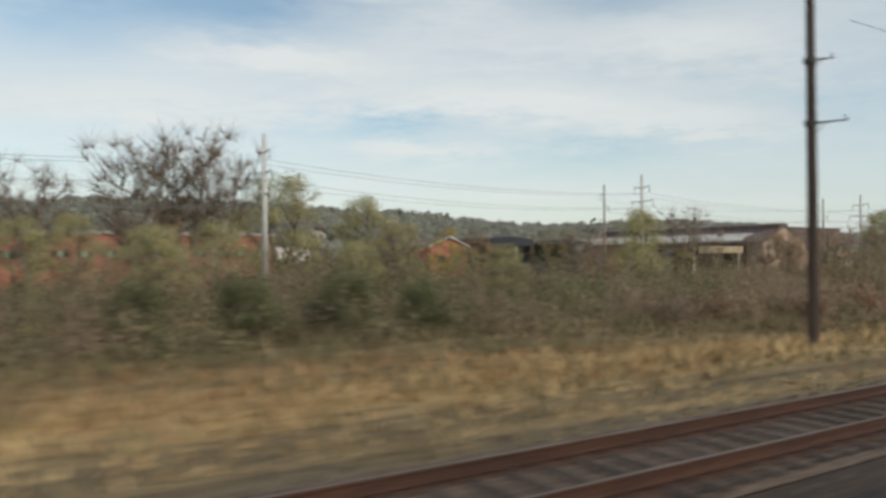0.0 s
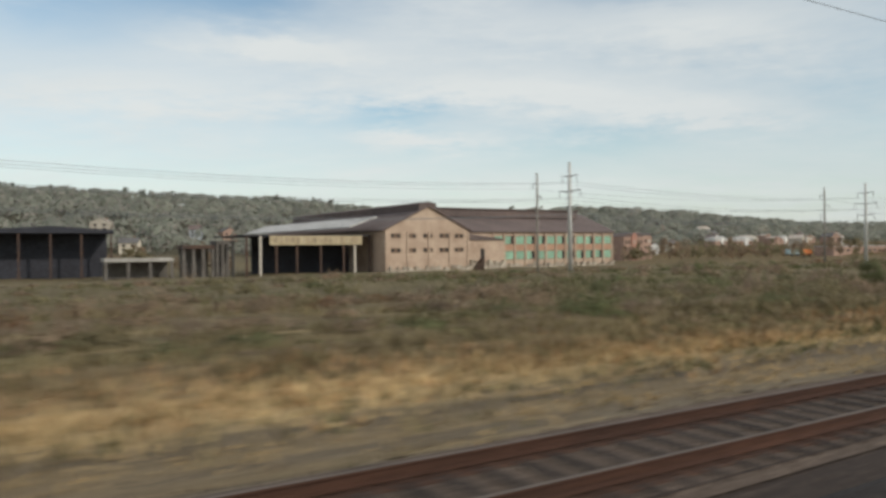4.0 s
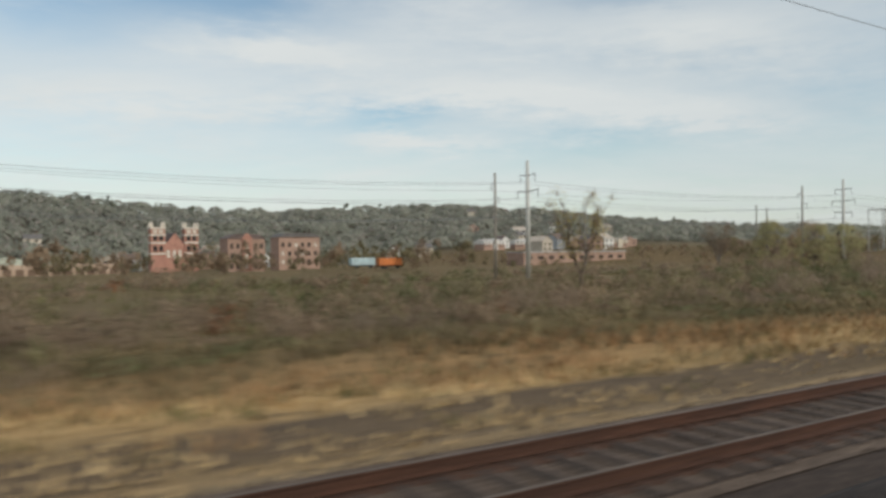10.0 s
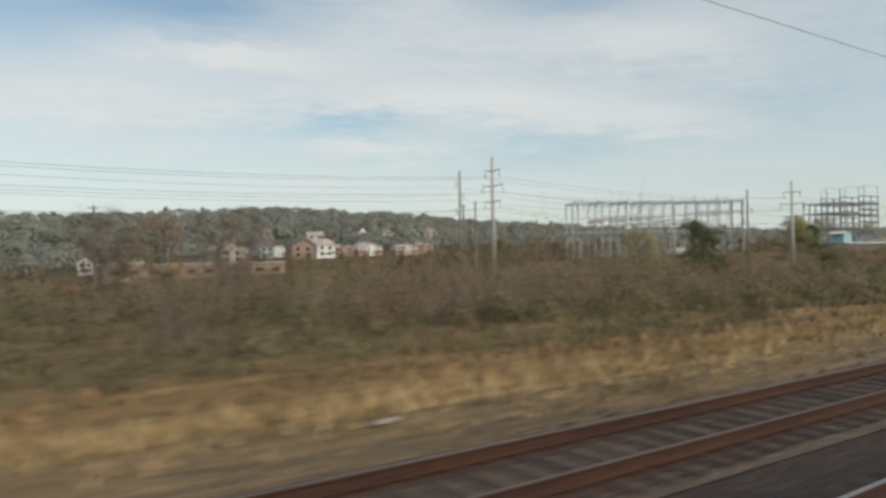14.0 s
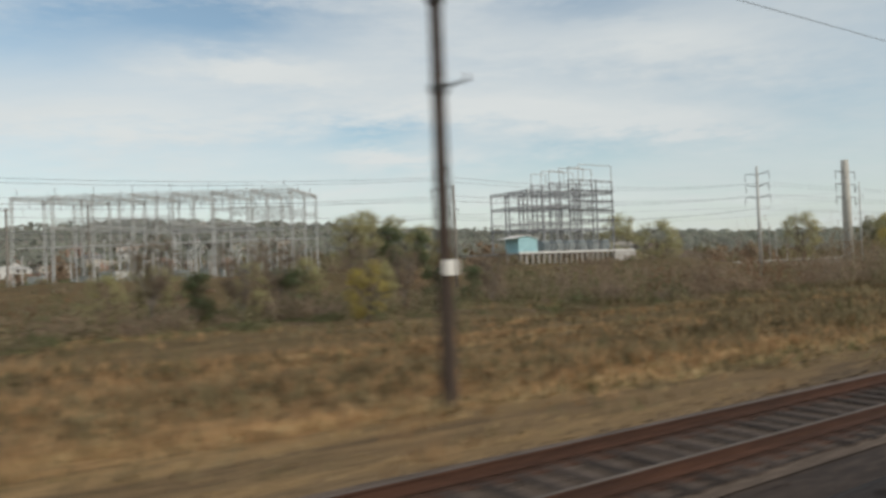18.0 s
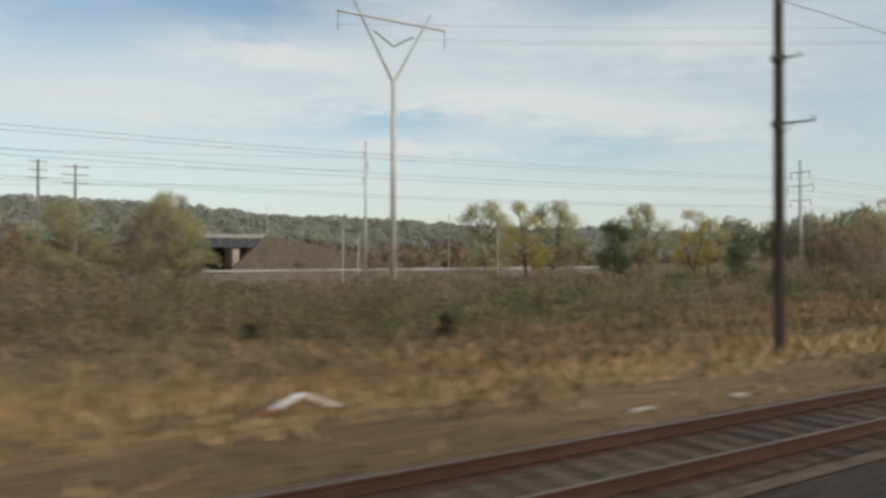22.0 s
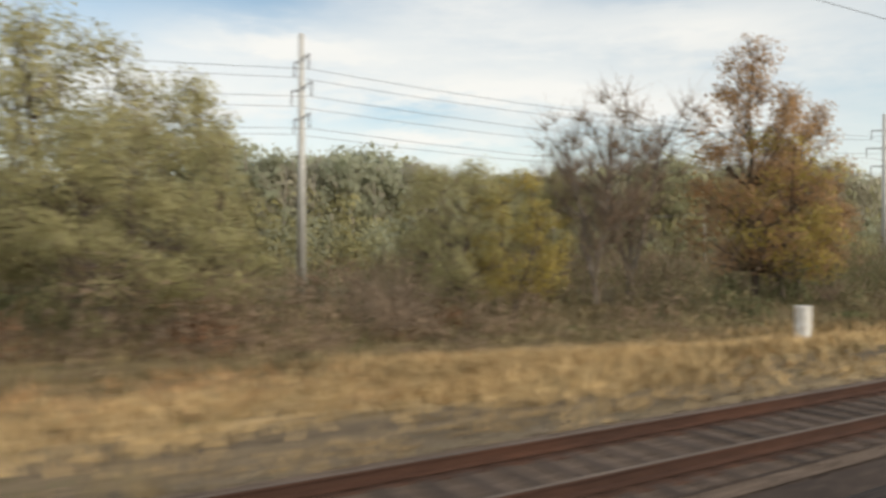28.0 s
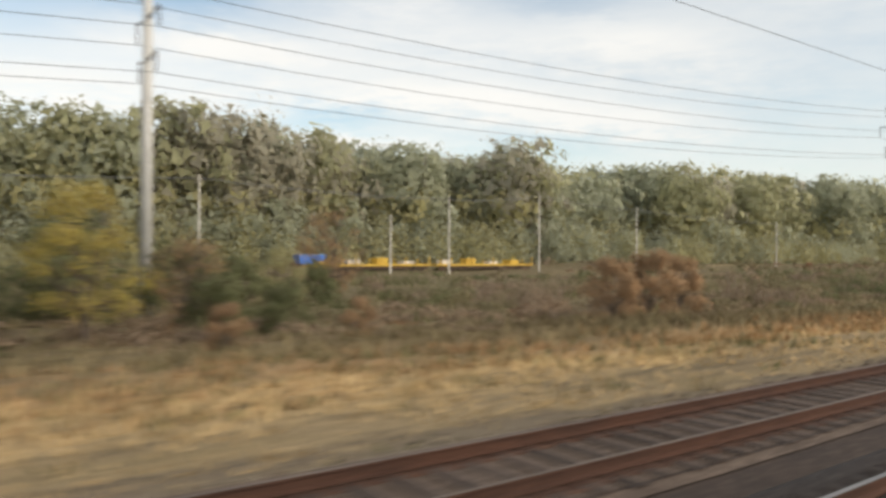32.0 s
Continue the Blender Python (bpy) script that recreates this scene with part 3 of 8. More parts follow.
def lineside_pole(x, arms, sign=False, transformer=False, h=15.5):
    p = thing("lineside_pole", pose(x, 13.9, float(ground_z(x, 13.9)), 0, 0, 0), "tall dark timber pole beside the track" + (", white plate on it" if sign else ", with short line arms"), "utility pole", "lineside poles")
    bm = bmesh.new()
    tube(bm, (0, 0, -0.4), (0, 0, h), 0.19, 0.12, 12)
    part("shaft", bm, pole_wood, p, smooth=False)
    for z, reach in arms:
        bm = bmesh.new()
        tube(bm, (0, 0, z), (0, -reach, z - 0.06), 0.04, 0.025, 6)
        tube(bm, (0, 0, z - 0.45), (0, -reach * 0.4, z - 0.06), 0.014, 0.014, 5)
        arm = part("line_arm", bm, surf("dark arm steel", (0.10, 0.095, 0.09), None, 3, 0.6, 0.5), p)
        bm = bmesh.new()
        tube(bm, (0, -reach + 0.04, z - 0.06), (0, -reach + 0.04, z + 0.1), 0.035, 0.02, 6)
        part("insulator", bm, insul_m, arm)
        bm = bmesh.new()
        tube(bm, (0, 0.02, z - 0.09), (0, 0.02, z + 0.09), 0.2, 0.2, 10)
        part("pole_band", bm, surf("dark arm steel", (0.1, 0.1, 0.1)), p)
    if sign:
        bm = bmesh.new()
        box(bm, -0.17, 0.17, -0.23, -0.20, 3.0, 3.36)
        bmesh.ops.bevel(bm, geom=bm.edges[:], offset=0.01, segments=1, affect="EDGES")
        part("sign_plate", bm, white_sign, p, "small plain white plate")
    if transformer:
        dx, dy = 0.27, 0.34
        bm = bmesh.new()
        tube(bm, (dx, dy, 5.62), (dx, dy, 6.66), 0.31, 0.31, 16)
        tube(bm, (dx, dy, 6.66), (dx, dy, 6.74), 0.32, 0.22, 16)
        t = part("transformer", bm, surf("grey tank paint", (0.46, 0.46, 0.43), None, 2, 0.5, grain=0.1), p, "grey cylindrical pole transformer")
        for z in (5.64, 6.6):
            bm = bmesh.new()
            tube(bm, (dx, dy, z), (dx, dy, z + 0.07), 0.33, 0.33, 16)
            part("tank_band", bm, surf("dark arm steel", (0.1, 0.1, 0.1)), t)
        for k in (-0.14, 0.14):
            bm = bmesh.new()
            tube(bm, (dx + k, dy - k, 6.72), (dx + k, dy - k, 7.0), 0.05, 0.03, 6)
            part("bushing", bm, insul_m, t)
        bm = bmesh.new()
        box(bm, -0.55, 0.2, -0.06, 0.0, 6.86, 6.94)
        part("cutout_arm", bm, surf("dark arm steel", (0.1, 0.1, 0.1)), p)
    return p


NEAR = [22.9, 106.3, 192.0, 277.0, 362.2, 446.5, 530.2, 610.9, 691.0, 770.0, 849.6, 931.0, 1009.2, 1089.1, 1170.5, 1254.0, 1337.0, 1420.0]
for i, x in enumerate(NEAR):
    lineside_pole(x, ((7.25, 1.18), (9.3, 0.75)) if i % 2 == 0 else ((7.35, 1.1), (9.2, 0.7)), sign=i in (6, 8, 12), transformer=i == 3)


def wire(name, pts, sag, r, label, group):
    """A run of wire over its supports, sagging in each span."""
    bm = bmesh.new()
    ring = None
    for (ax, ay, az), (bx, by, bz) in zip(pts[:-1], pts[1:]):
        for k in range(9):
            t = k / 8
            q = Vector((ax + (bx - ax) * t, ay + (by - ay) * t, az + (bz - az) * t - 4 * sag * t * (1 - t)))
            cur = [bm.verts.new(q + Vector((0, r * math.cos(a), r * math.sin(a)))) for a in (math.pi / 2, math.pi * 7 / 6, math.pi * 11 / 6)]
            if ring:
                for i in range(3):
                    bm.faces.new((ring[i], ring[(i + 1) % 3], cur[(i + 1) % 3], cur[i]))
            ring = cur
    ob = new(name, to_mesh(name, bm, wire_m))
    return tagged(ob, label, "wire", group)


for z in (9.8,):
    wire("line_wire", [(x, 12.6, z) for x in NEAR], 0.25, 0.012, "thin dark line wire between the lineside poles", "line wires")

# steel transmission poles, three arms each
LINE_A = [(-36, 72.0, 15.2, 0), (24.6, 73.5, 15.3, 0), (84.0, 77.7, 14.7, 0), (142.4, 76.8, 13.9, 0), (220.3, 78.4, 14.3, 0), (295.5, 78.0, 14.3, 0), (369.4, 77.1, 13.9, 0), (442.7, 75.9, 14.1, 0), (517.2, 76.0, 14.9, 0), (598.1, 79.0, 16.0, 0), (657.6, 69.4, 14.4, 0), (726.7, 68.0, 14.9, 0), (797.0, 75.8, 17.3, 1), (934.5, 66.3, 17.3, 0), (1003.4, 58.6, 18.2, 0), (1071.8, 52.1, 18.3, 0), (1143.4, 48.2, 18.5, 0), (1214.2, 40.1, 18.7, 0), (1287.6, 33.0, 20.0, 0), (1362.0, 30.0, 20.0, 0)]
LINE_B = [(84.1, 85.7, 13.9), (142.9, 84.5, 13.8), (220.7, 86.1, 13.6), (296.8, 87.0, 14.1), (370.7, 85.6, 13.9), (443.5, 84.2, 13.3), (518.1, 84.6, 14.4), (599.0, 87.8, 15.0), (657.0, 77.5, 13.6), (742.0, 88.0, 14.0), (877.4, 99.8, 19.8)]


def steel_pole(x, y, top, kind):
    g = float(ground_z(x, y))
    h = top - g
    p = thing("transmission_pole", pose(x, y, g), "tall galvanised steel transmission pole with three pairs of arms", "utility pole", "transmission poles")
    bm = bmesh.new()
    tube(bm, (0, 0, -0.3), (0, 0, h), 0.36, 0.2, 12)
    part("shaft", bm, steel_m, p, smooth=True)
    for k, (drop, w) in enumerate(((1.9, 1.5), (4.0, 2.1), (6.2, 1.6)) if kind == 0 else ((1.4, 2.3), (3.4, 2.2), (5.4, 2.4))):
        z = h - drop
        for s in (-1, 1):
            bm = bmesh.new()
            tube(bm, (0, 0, z - 0.1), (0, s * w, z + (0.12 if kind == 0 else 0.35)), 0.09, 0.05, 6)
            arm = part("crossarm", bm, surf("grey arm steel", (0.24, 0.24, 0.24), None, 1.0, 0.5, 0.4), p)
            bm = bmesh.new()
            insulator(bm, 0, s * w, z + 0.1, 1.1)
            part("insulator", bm, insul_m, arm)
    return p


for r in LINE_A:
    steel_pole(*r)
for x, y, top in LINE_B:
    g = float(ground_z(x, y))
    p = thing("wood_line_pole", pose(x, y, g), "slim grey weathered pole with side brackets", "utility pole", "second line poles")
    bm = bmesh.new()
    tube(bm, (0, 0, -0.3), (0, 0, top - g), 0.22, 0.14, 10)
    part("shaft", bm, steel_m if x > 800 else grey_wood, p, smooth=True)
    for d, w in ((1.6, 0.9), (3.6, -0.9), (5.6, 0.9)):
        bm = bmesh.new()
        tube(bm, (0, 0, top - g - d), (0, w, top - g - d + 0.1), 0.05, 0.04, 6)
        br = part("bracket", bm, surf("grey arm steel", (0.24, 0.24, 0.24)), p)
        bm = bmesh.new()
        insulator(bm, 0, w, top - g - d + 0.05, 0.9)
        part("insulator", bm, insul_m, br)
for s, drop, w in ((-1, 2.9, 1.5), (1, 2.9, 1.5), (-1, 5.0, 2.1), (1, 5.0, 2.1), (-1, 7.2, 1.6), (1, 7.2, 1.6)):
    wire("conductor", [(x, y + s * w, top - drop) for x, y, top, k in LINE_A], 1.1, 0.022, "overhead transmission conductor between steel poles", "conductors")
for d, w in ((2.4, 0.9), (4.4, -0.9), (6.4, 0.9)):
    wire("conductor", [(x, y + w, top - d) for x, y, top in LINE_B], 0.9, 0.02, "overhead conductor between the slim grey poles", "conductors")

# ---------------------------------------------------------------- vegetation
def leafy(name, base, second, scale=0.12, island=0.14, sheer=0.5):
    m = surf(name, base, second, scale, 0.9, bump=0.0, island=island, fine=6, grain=0.14)
    nd, ln = m.node_tree.nodes, m.node_tree.links
    b, out = nd["Principled BSDF"], nd["Material Output"]
    thin, mix = nd.new("ShaderNodeBsdfTranslucent"), nd.new("ShaderNodeMixShader")
    ln.new(b.inputs["Base Color"].links[0].from_socket, thin.inputs["Color"])
    mix.inputs[0].default_value = sheer
    ln.new(b.outputs[0], mix.inputs[1])
    ln.new(thin.outputs[0], mix.inputs[2])
    ln.new(mix.outputs[0], out.inputs["Surface"])
    return m


OLIVE = leafy("olive scrub leaves", (0.275, 0.240, 0.138), (0.211, 0.175, 0.106))
GREEN = leafy("green bramble leaves", (0.175, 0.195, 0.092), (0.150, 0.148, 0.08))
BROWN = leafy("brown dry stems", (0.351, 0.257, 0.175), (0.254, 0.192, 0.137))
RUST = leafy("rust-red scrub leaves", (0.275, 0.138, 0.077), (0.220, 0.132, 0.077))
TWIG = leafy("grey-brown bare twigs", (0.365, 0.277, 0.203), (0.257, 0.200, 0.151))
GOLD = leafy("yellowing leaves", (0.564, 0.444, 0.120), (0.347, 0.293, 0.098))
RUSSET = leafy("russet dry leaves", (0.52, 0.335, 0.175), (0.39, 0.25, 0.14))
CROWN = leafy("olive tree leaves", (0.455, 0.425, 0.217), (0.355, 0.325, 0.178))
UMBER = leafy("umber dry leaves", (0.450, 0.294, 0.169), (0.338, 0.237, 0.144))
ASHEN = leafy("ashen thinning leaves", (0.460, 0.408, 0.322), (0.368, 0.322, 0.259))
CONIFER = leafy("dull juniper needles", (0.115, 0.105, 0.06), (0.08, 0.08, 0.045))
DARK = leafy("dark green tree leaves", (0.150, 0.185, 0.095), (0.115, 0.140, 0.075))
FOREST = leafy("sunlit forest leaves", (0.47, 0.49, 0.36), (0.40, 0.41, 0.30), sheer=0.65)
# hillside leaf colours are paled and greyed to carry the distance haze
HAZED_GREEN = leafy("hazed far leaves", (0.345, 0.36, 0.295), (0.285, 0.295, 0.25), 0.02, 0.1)
HAZED_BROWN = leafy("hazed far woodland", (0.40, 0.365, 0.33), (0.33, 0.30, 0.275), 0.02, 0.1)
STRAW = surf("dry straw grass", (0.53, 0.39, 0.205), (0.37, 0.26, 0.13), 0.10, 0.9, bump=0, island=0.22, stretch=(0.3, 1, 1), fine=6)
TAWNY = surf("tawny broomsedge", (0.40, 0.245, 0.12), (0.29, 0.18, 0.092), 0.10, 0.9, bump=0, island=0.22, stretch=(0.3, 1, 1), fine=6)
WEED = surf("green verge weeds", (0.12, 0.125, 0.05), (0.09, 0.085, 0.04), 0.2, 0.9, bump=0, island=0.4, fine=6)
DULL = surf("dull olive grass", (0.215, 0.172, 0.092), (0.155, 0.122, 0.068), 0.15, 0.9, bump=0, island=0.25, stretch=(0.3, 1, 1), fine=6)
BARK = surf("grey-brown bark", (0.12, 0.095, 0.075), (0.075, 0.06, 0.05), 1.2, 0.95, bump=0.8, stretch=(3, 3, 0.4))
PALE_BARK = surf("pale sycamore bark", (0.45, 0.40, 0.33), (0.24, 0.20, 0.16), 0.8, 0.9, bump=0.4, stretch=(2, 2, 0.6))
ASH_BARK = surf("ash-grey bark", (0.28, 0.245, 0.215), (0.19, 0.165, 0.145), 1.2, 0.95, bump=0.6, stretch=(3, 3, 0.4))

rng = np.random.default_rng(11)
# metres along the line: how tall the brush stands, and how far from the rails it begins
SCRUB_X = [-30, 20, 45, 58, 64, 70, 80, 105, 125, 150, 180, 290, 330, 350, 372, 385, 405, 430, 480, 500, 512, 560, 580, 605, 640, 680, 715, 735, 745, 768, 776, 785, 830, 844, 854, 872, 885, 905, 925, 960, 1000, 1040, 1100, 1120, 1165, 1180, 1200, 1216, 1260, 1300, 1500]
SCRUB_H = [3.8, 3.8, 3.4, 2.6, 1.7, 2.6, 3.9, 4.0, 3.0, 1.4, 0.9, 0.9, 1.5, 3.0, 3.2, 2.6, 1.8, 1.6, 1.4, 2.2, 4.3, 4.4, 2.4, 1.1, 1.3, 1.7, 2.1, 3.6, 4.2, 4.0, 1.2, 5.2, 4.4, 2.9, 1.5, 1.5, 2.5, 3.8, 4.5, 4.4, 2.9, 3.4, 4.5, 4.2, 3.0, 2.2, 2.2, 1.3, 1.1, 1.8, 2.8]
EDGE_X = [-30, 120, 200, 300, 385, 410, 540, 580, 610, 640, 700, 730, 790, 830, 842, 853, 865, 885, 925, 1000, 1050, 1180, 1230, 1500]
EDGE_Y = [22.0, 22.0, 19.0, 19.0, 20.0, 22.0, 22.0, 20.0, 27.0, 38.0, 42.0, 30.0, 28.0, 26.5, 26.5, 30.5, 31.0, 25.0, 23.5, 23.0, 20.5, 20.5, 23.0, 21.0]


def leaf_tris(rg, c, size, out=None, loose=1.0):
    """Small three-cornered leaves round the centres; with 'out' they lie along the crown's surface."""
    n = len(c)
    a = rg.normal(size=(n, 3))
    if out is None:
        out = rg.normal(size=(n, 3))
    bulge = out / np.maximum(np.linalg.norm(out, axis=1), 1e-6)[:, None]
    nn = bulge + rg.normal(size=(n, 3)) * loose
    nn /= np.linalg.norm(nn, axis=1)[:, None]
    a -= (a * nn).sum(1)[:, None] * nn
    a /= np.linalg.norm(a, axis=1)[:, None]
    b = np.cross(nn, a)
    s = (size * rg.uniform(0.6, 1.3, n))[:, None]
    w = s * rg.uniform(0.6, 0.95, (n, 1))
    soft = bulge + 0.45 * np.where((nn * bulge).sum(1)[:, None] < 0, -nn, nn)
    soft /= np.linalg.norm(soft, axis=1)[:, None]
    return np.stack([c - a * s * 0.6 - b * w * 0.7, c - a * s * 0.6 + b * w * 0.7, c + a * s, soft], 1)


def domes(rg, x, y, h, w, per, size, loose=0.55):
    """Rounded clumps: leaves spread through the outer shell of uneven domes standing on the ground."""
    m = np.repeat(np.arange(len(x)), per)
    d = rg.normal(size=(len(m), 3))
    d /= np.linalg.norm(d, axis=1)[:, None]
    d[:, 2] = np.abs(d[:, 2]) ** 1.1
    lump = 1 + 0.22 * np.sin(d[:, 0] * 5 + x[m] * 3) * np.sin(d[:, 1] * 4 + y[m]) + 0.13 * np.sin(d[:, 2] * 9 + x[m] * 7 + d[:, 0] * 6)
    rad = rg.uniform(0.25, 1, len(m)) ** 0.45 * lump * rg.choice([1.0, 1.0, 1.0, 1.12], len(m))
    p = d * rad[:, None] * np.stack([w[m], w[m], h[m]], 1)
    p += np.stack([x[m], y[m], ground_z(x[m], y[m])], 1)
    return leaf_tris(rg, p, np.full(len(m), size) if np.isscalar(size) else size[m], d + (0, 0, 0.25), loose)


def twigs(rg, x, y, h, w, per, width):
    """Upright thin stems that fan out of each clump."""
    m = np.repeat(np.arange(len(x)), per)
    n = len(m)
    base = np.stack([x[m] + rg.normal(size=n) * w[m] * 0.4, y[m] + rg.normal(size=n) * w[m] * 0.4], 1)
    z = ground_z(base[:, 0], base[:, 1])
    low = rg.uniform(0.0, 0.55, n)
    lean = rg.normal(size=(n, 2)) * w[m][:, None] * 0.55
    hh = h[m] * rg.uniform(0.7, 1.3, n)
    p0 = np.concatenate([base + lean * low[:, None], (z + hh * low)[:, None]], 1)
    p1 = np.concatenate([base + lean, (z + hh)[:, None]], 1)
    t = rg.uniform(0, 2 * math.pi, n)
    side = np.stack([np.cos(t), np.sin(t), 0 * t], 1) * width
    face = np.stack([-np.sin(t), np.cos(t), 0 * t + 0.6], 1)
    return np.stack([p0 - side, p0 + side, p1, face], 1)


def brush(n, y_from, y_to, height, squat, per, size, near):
    """Clumps of five kinds in drifts: rust, brown, olive, green and bare."""
    x = rng.uniform(-30, 1500, n)
    e = np.interp(x, EDGE_X, EDGE_Y) + 1.2 * np.sin(x * 0.09) + 0.8 * np.sin(x * 0.31)
    y = e + y_from + rng.uniform(0, 1, n) ** 1.3 * (y_to - y_from)
    rise = np.clip((y - e + 1.0) / 6.0, 0.3, 1.0)
    drifts = np.sin(x * 0.113 + 1.3 * np.sin(y * 0.13)) + np.sin(x * 0.047 + y * 0.09 + 2.0) + np.sin(x * 0.29 - y * 0.17)
    h = height(x) * rise * np.clip(rng.lognormal(-0.22, 0.38, n), 0.35, 1.6) * np.interp(drifts, [-2.0, -0.4, 0.8, 2.4], [0.5, 0.7, 1.05, 1.4])
    # trodden ground round the earth heaps
    h = np.where(((x - 477) / 7.5) ** 2 + ((y - 36) / 13) ** 2 < 1, h * 0.28, h)
    # and where the old timber lies
    h = np.where((np.abs(x - 1199 - (y - 62) * 0.2) < 9) & (y > 36), h * 0.35, h)
    drift = np.sin(x * 0.075 + 1.7 * np.sin(y * 0.1)) + np.sin(x * 0.031 + y * 0.16) + 0.75 * rng.normal(size=n) + near
    k = np.digitize(drift, [-2.3, -0.45, 0.85, 2.0])
    k = np.where((k == 0) & ((x < 600) | (x > 760)) & (rng.uniform(size=n) < 0.7), 1, k)
    k = np.where((drift > -0.75) & (drift < -0.45), 4, k)
    out = []
    for i in range(5):
        j = k == i
        w = np.maximum(1.0, h[j] * squat * rng.uniform(0.75, 1.2, j.sum()))
        if i == 4:
            out.append(np.concatenate([twigs(rng, x[j], y[j], h[j], w, per // 2, size * 0.24), domes(rng, x[j], y[j], h[j] * 0.9, w, per // 2, size * 0.8, 1.5)]))
        else:
            out.append(np.concatenate([domes(rng, x[j], y[j], h[j], w, per, size), twigs(rng, x[j], y[j], h[j] * 1.05, w, per // 10, size * 0.2)]))
    return out


tall = lambda x: np.interp(x, SCRUB_X, SCRUB_H)
sets = [brush(4200, -1.5, 7, lambda x: np.clip(tall(x) * 0.5, 0.5, 1.0), 0.9, 90, 0.09, 0.4), brush(4600, 2.0, 26, tall, 0.75, 120, 0.15, -0.2), brush(4600, 22, 95, lambda x: np.where(x < 140, tall(x) * 0.95, np.clip(tall(x) * 0.62, 0.7, 2.2)), 0.85, 60, 0.24, -0.3)]
for k, (name, mt, label) in enumerate((("rust_scrub", RUST, "rust-red scrub in the lineside field"), ("dry_brush", BROWN, "brown dry brush in the lineside field"), ("olive_scrub", OLIVE, "olive-green scrub bushes in the lineside field"), ("bramble", GREEN, "green bramble thicket beside the verge"), ("bare_brush", TWIG, "grey bare twiggy brush in the field"))):
    tagged(new(name, leaf_mesh(name, np.concatenate([s[k] for s in sets]), mt)), label, "scrub", kind="stuff")


def grass(name, label, n, y_mid, y_sd, height, mt, wave, x_lo=-20, x_hi=1500):
    cx = rng.uniform(x_lo, x_hi, n)
    cy = y_mid + rng.normal(size=n) * y_sd + 0.3 * np.sin(cx * 0.045 + wave) + 0.2 * np.sin(cx * 0.17 + wave)
    ok = (np.sin(cx * 0.09 + wave * 3) + np.sin(cx * 0.23 + cy * 1.3) + rng.normal(size=n) * 0.6 > -1.1) & (cy > 9.3)
    # the cinders lie bare here
    ok &= ~((((cx > 1088) & (cx < 1130)) | ((cx > 1148) & (cx < 1184))) & (cy < 14.5) & (cy > 11.7) & (rng.uniform(size=n) < 0.93))
    if mt is STRAW:
        # browner, thinner turf along the open field
        ok &= rng.uniform(size=n) > np.interp(cx, [0, 50, 90, 215, 228, 250, 265, 580, 600, 850, 870], [0.4, 0.4, 0.0, 0.0, 0.45, 0.45, 0.0, 0.0, 0.65, 0.65, 0.0])
    cx, cy = cx[ok], cy[ok]
    hh = height * (0.8 + 0.25 * np.sin(cx * 0.06 + wave)) * rng.uniform(0.7, 1.2, len(cx))
    m = np.repeat(np.arange(len(cx)), 7)
    px, py = cx[m] + rng.normal(size=len(m)) * 0.5, cy[m] + rng.normal(size=len(m)) * 0.22
    b = blades(rng, np.stack([px, py, ground_z(px, py) - 0.02], 1), hh[m], 0.45, 0.045)
    tagged(new(name, raw_mesh(name, b, 3, mt)), label, "grass", kind="stuff")


grass("straw_grass", "pale dry grass beyond the cinder path", 24000, 14.3, 0.95, 0.40, STRAW, 0.3)
grass("straw_grass", "short pale grass strip beside the cinder path", 8000, 10.4, 0.35, 0.16, STRAW, 1.9)
grass("straw_grass", "broad pale dry grass below the trees", 12000, 14.6, 1.7, 0.34, STRAW, 0.7, 1060, 1180)
grass("path_grass", "sparse dry grass on the cinder path", 9000, 12.2, 0.8, 0.24, STRAW, 2.2)
grass("broomsedge", "tawny broomsedge before the scrub", 15000, 15.6, 1.6, 0.42, TAWNY, 2.6)
grass("olive_grass", "dull olive grass before the scrub", 20000, 19.0, 2.2, 0.5, DULL, 3.3)
grass("verge_weeds", "low green weeds in the verge", 6000, 15.0, 2.2, 0.3, WEED, 4.1)
grass("field_grass", "pale dry grass of the open field", 4500, 23.0, 5.0, 0.4, STRAW, 0.9, 590, 920)
grass("field_grass", "tawny dry grass of the open field", 12000, 25.0, 6.0, 0.45, TAWNY, 5.2, 590, 920)
grass("field_grass", "dull brown grass of the open field", 14000, 24.0, 6.0, 0.4, DULL, 1.2, 590, 920)

grass("rough_grass", "rough brown-olive grass between the scrub", 26000, 29.0, 9.0, 0.7, DULL, 0.2)
grass("rough_grass", "rough olive grass across the far field", 16000, 58.0, 16.0, 0.9, WEED, 2.9)

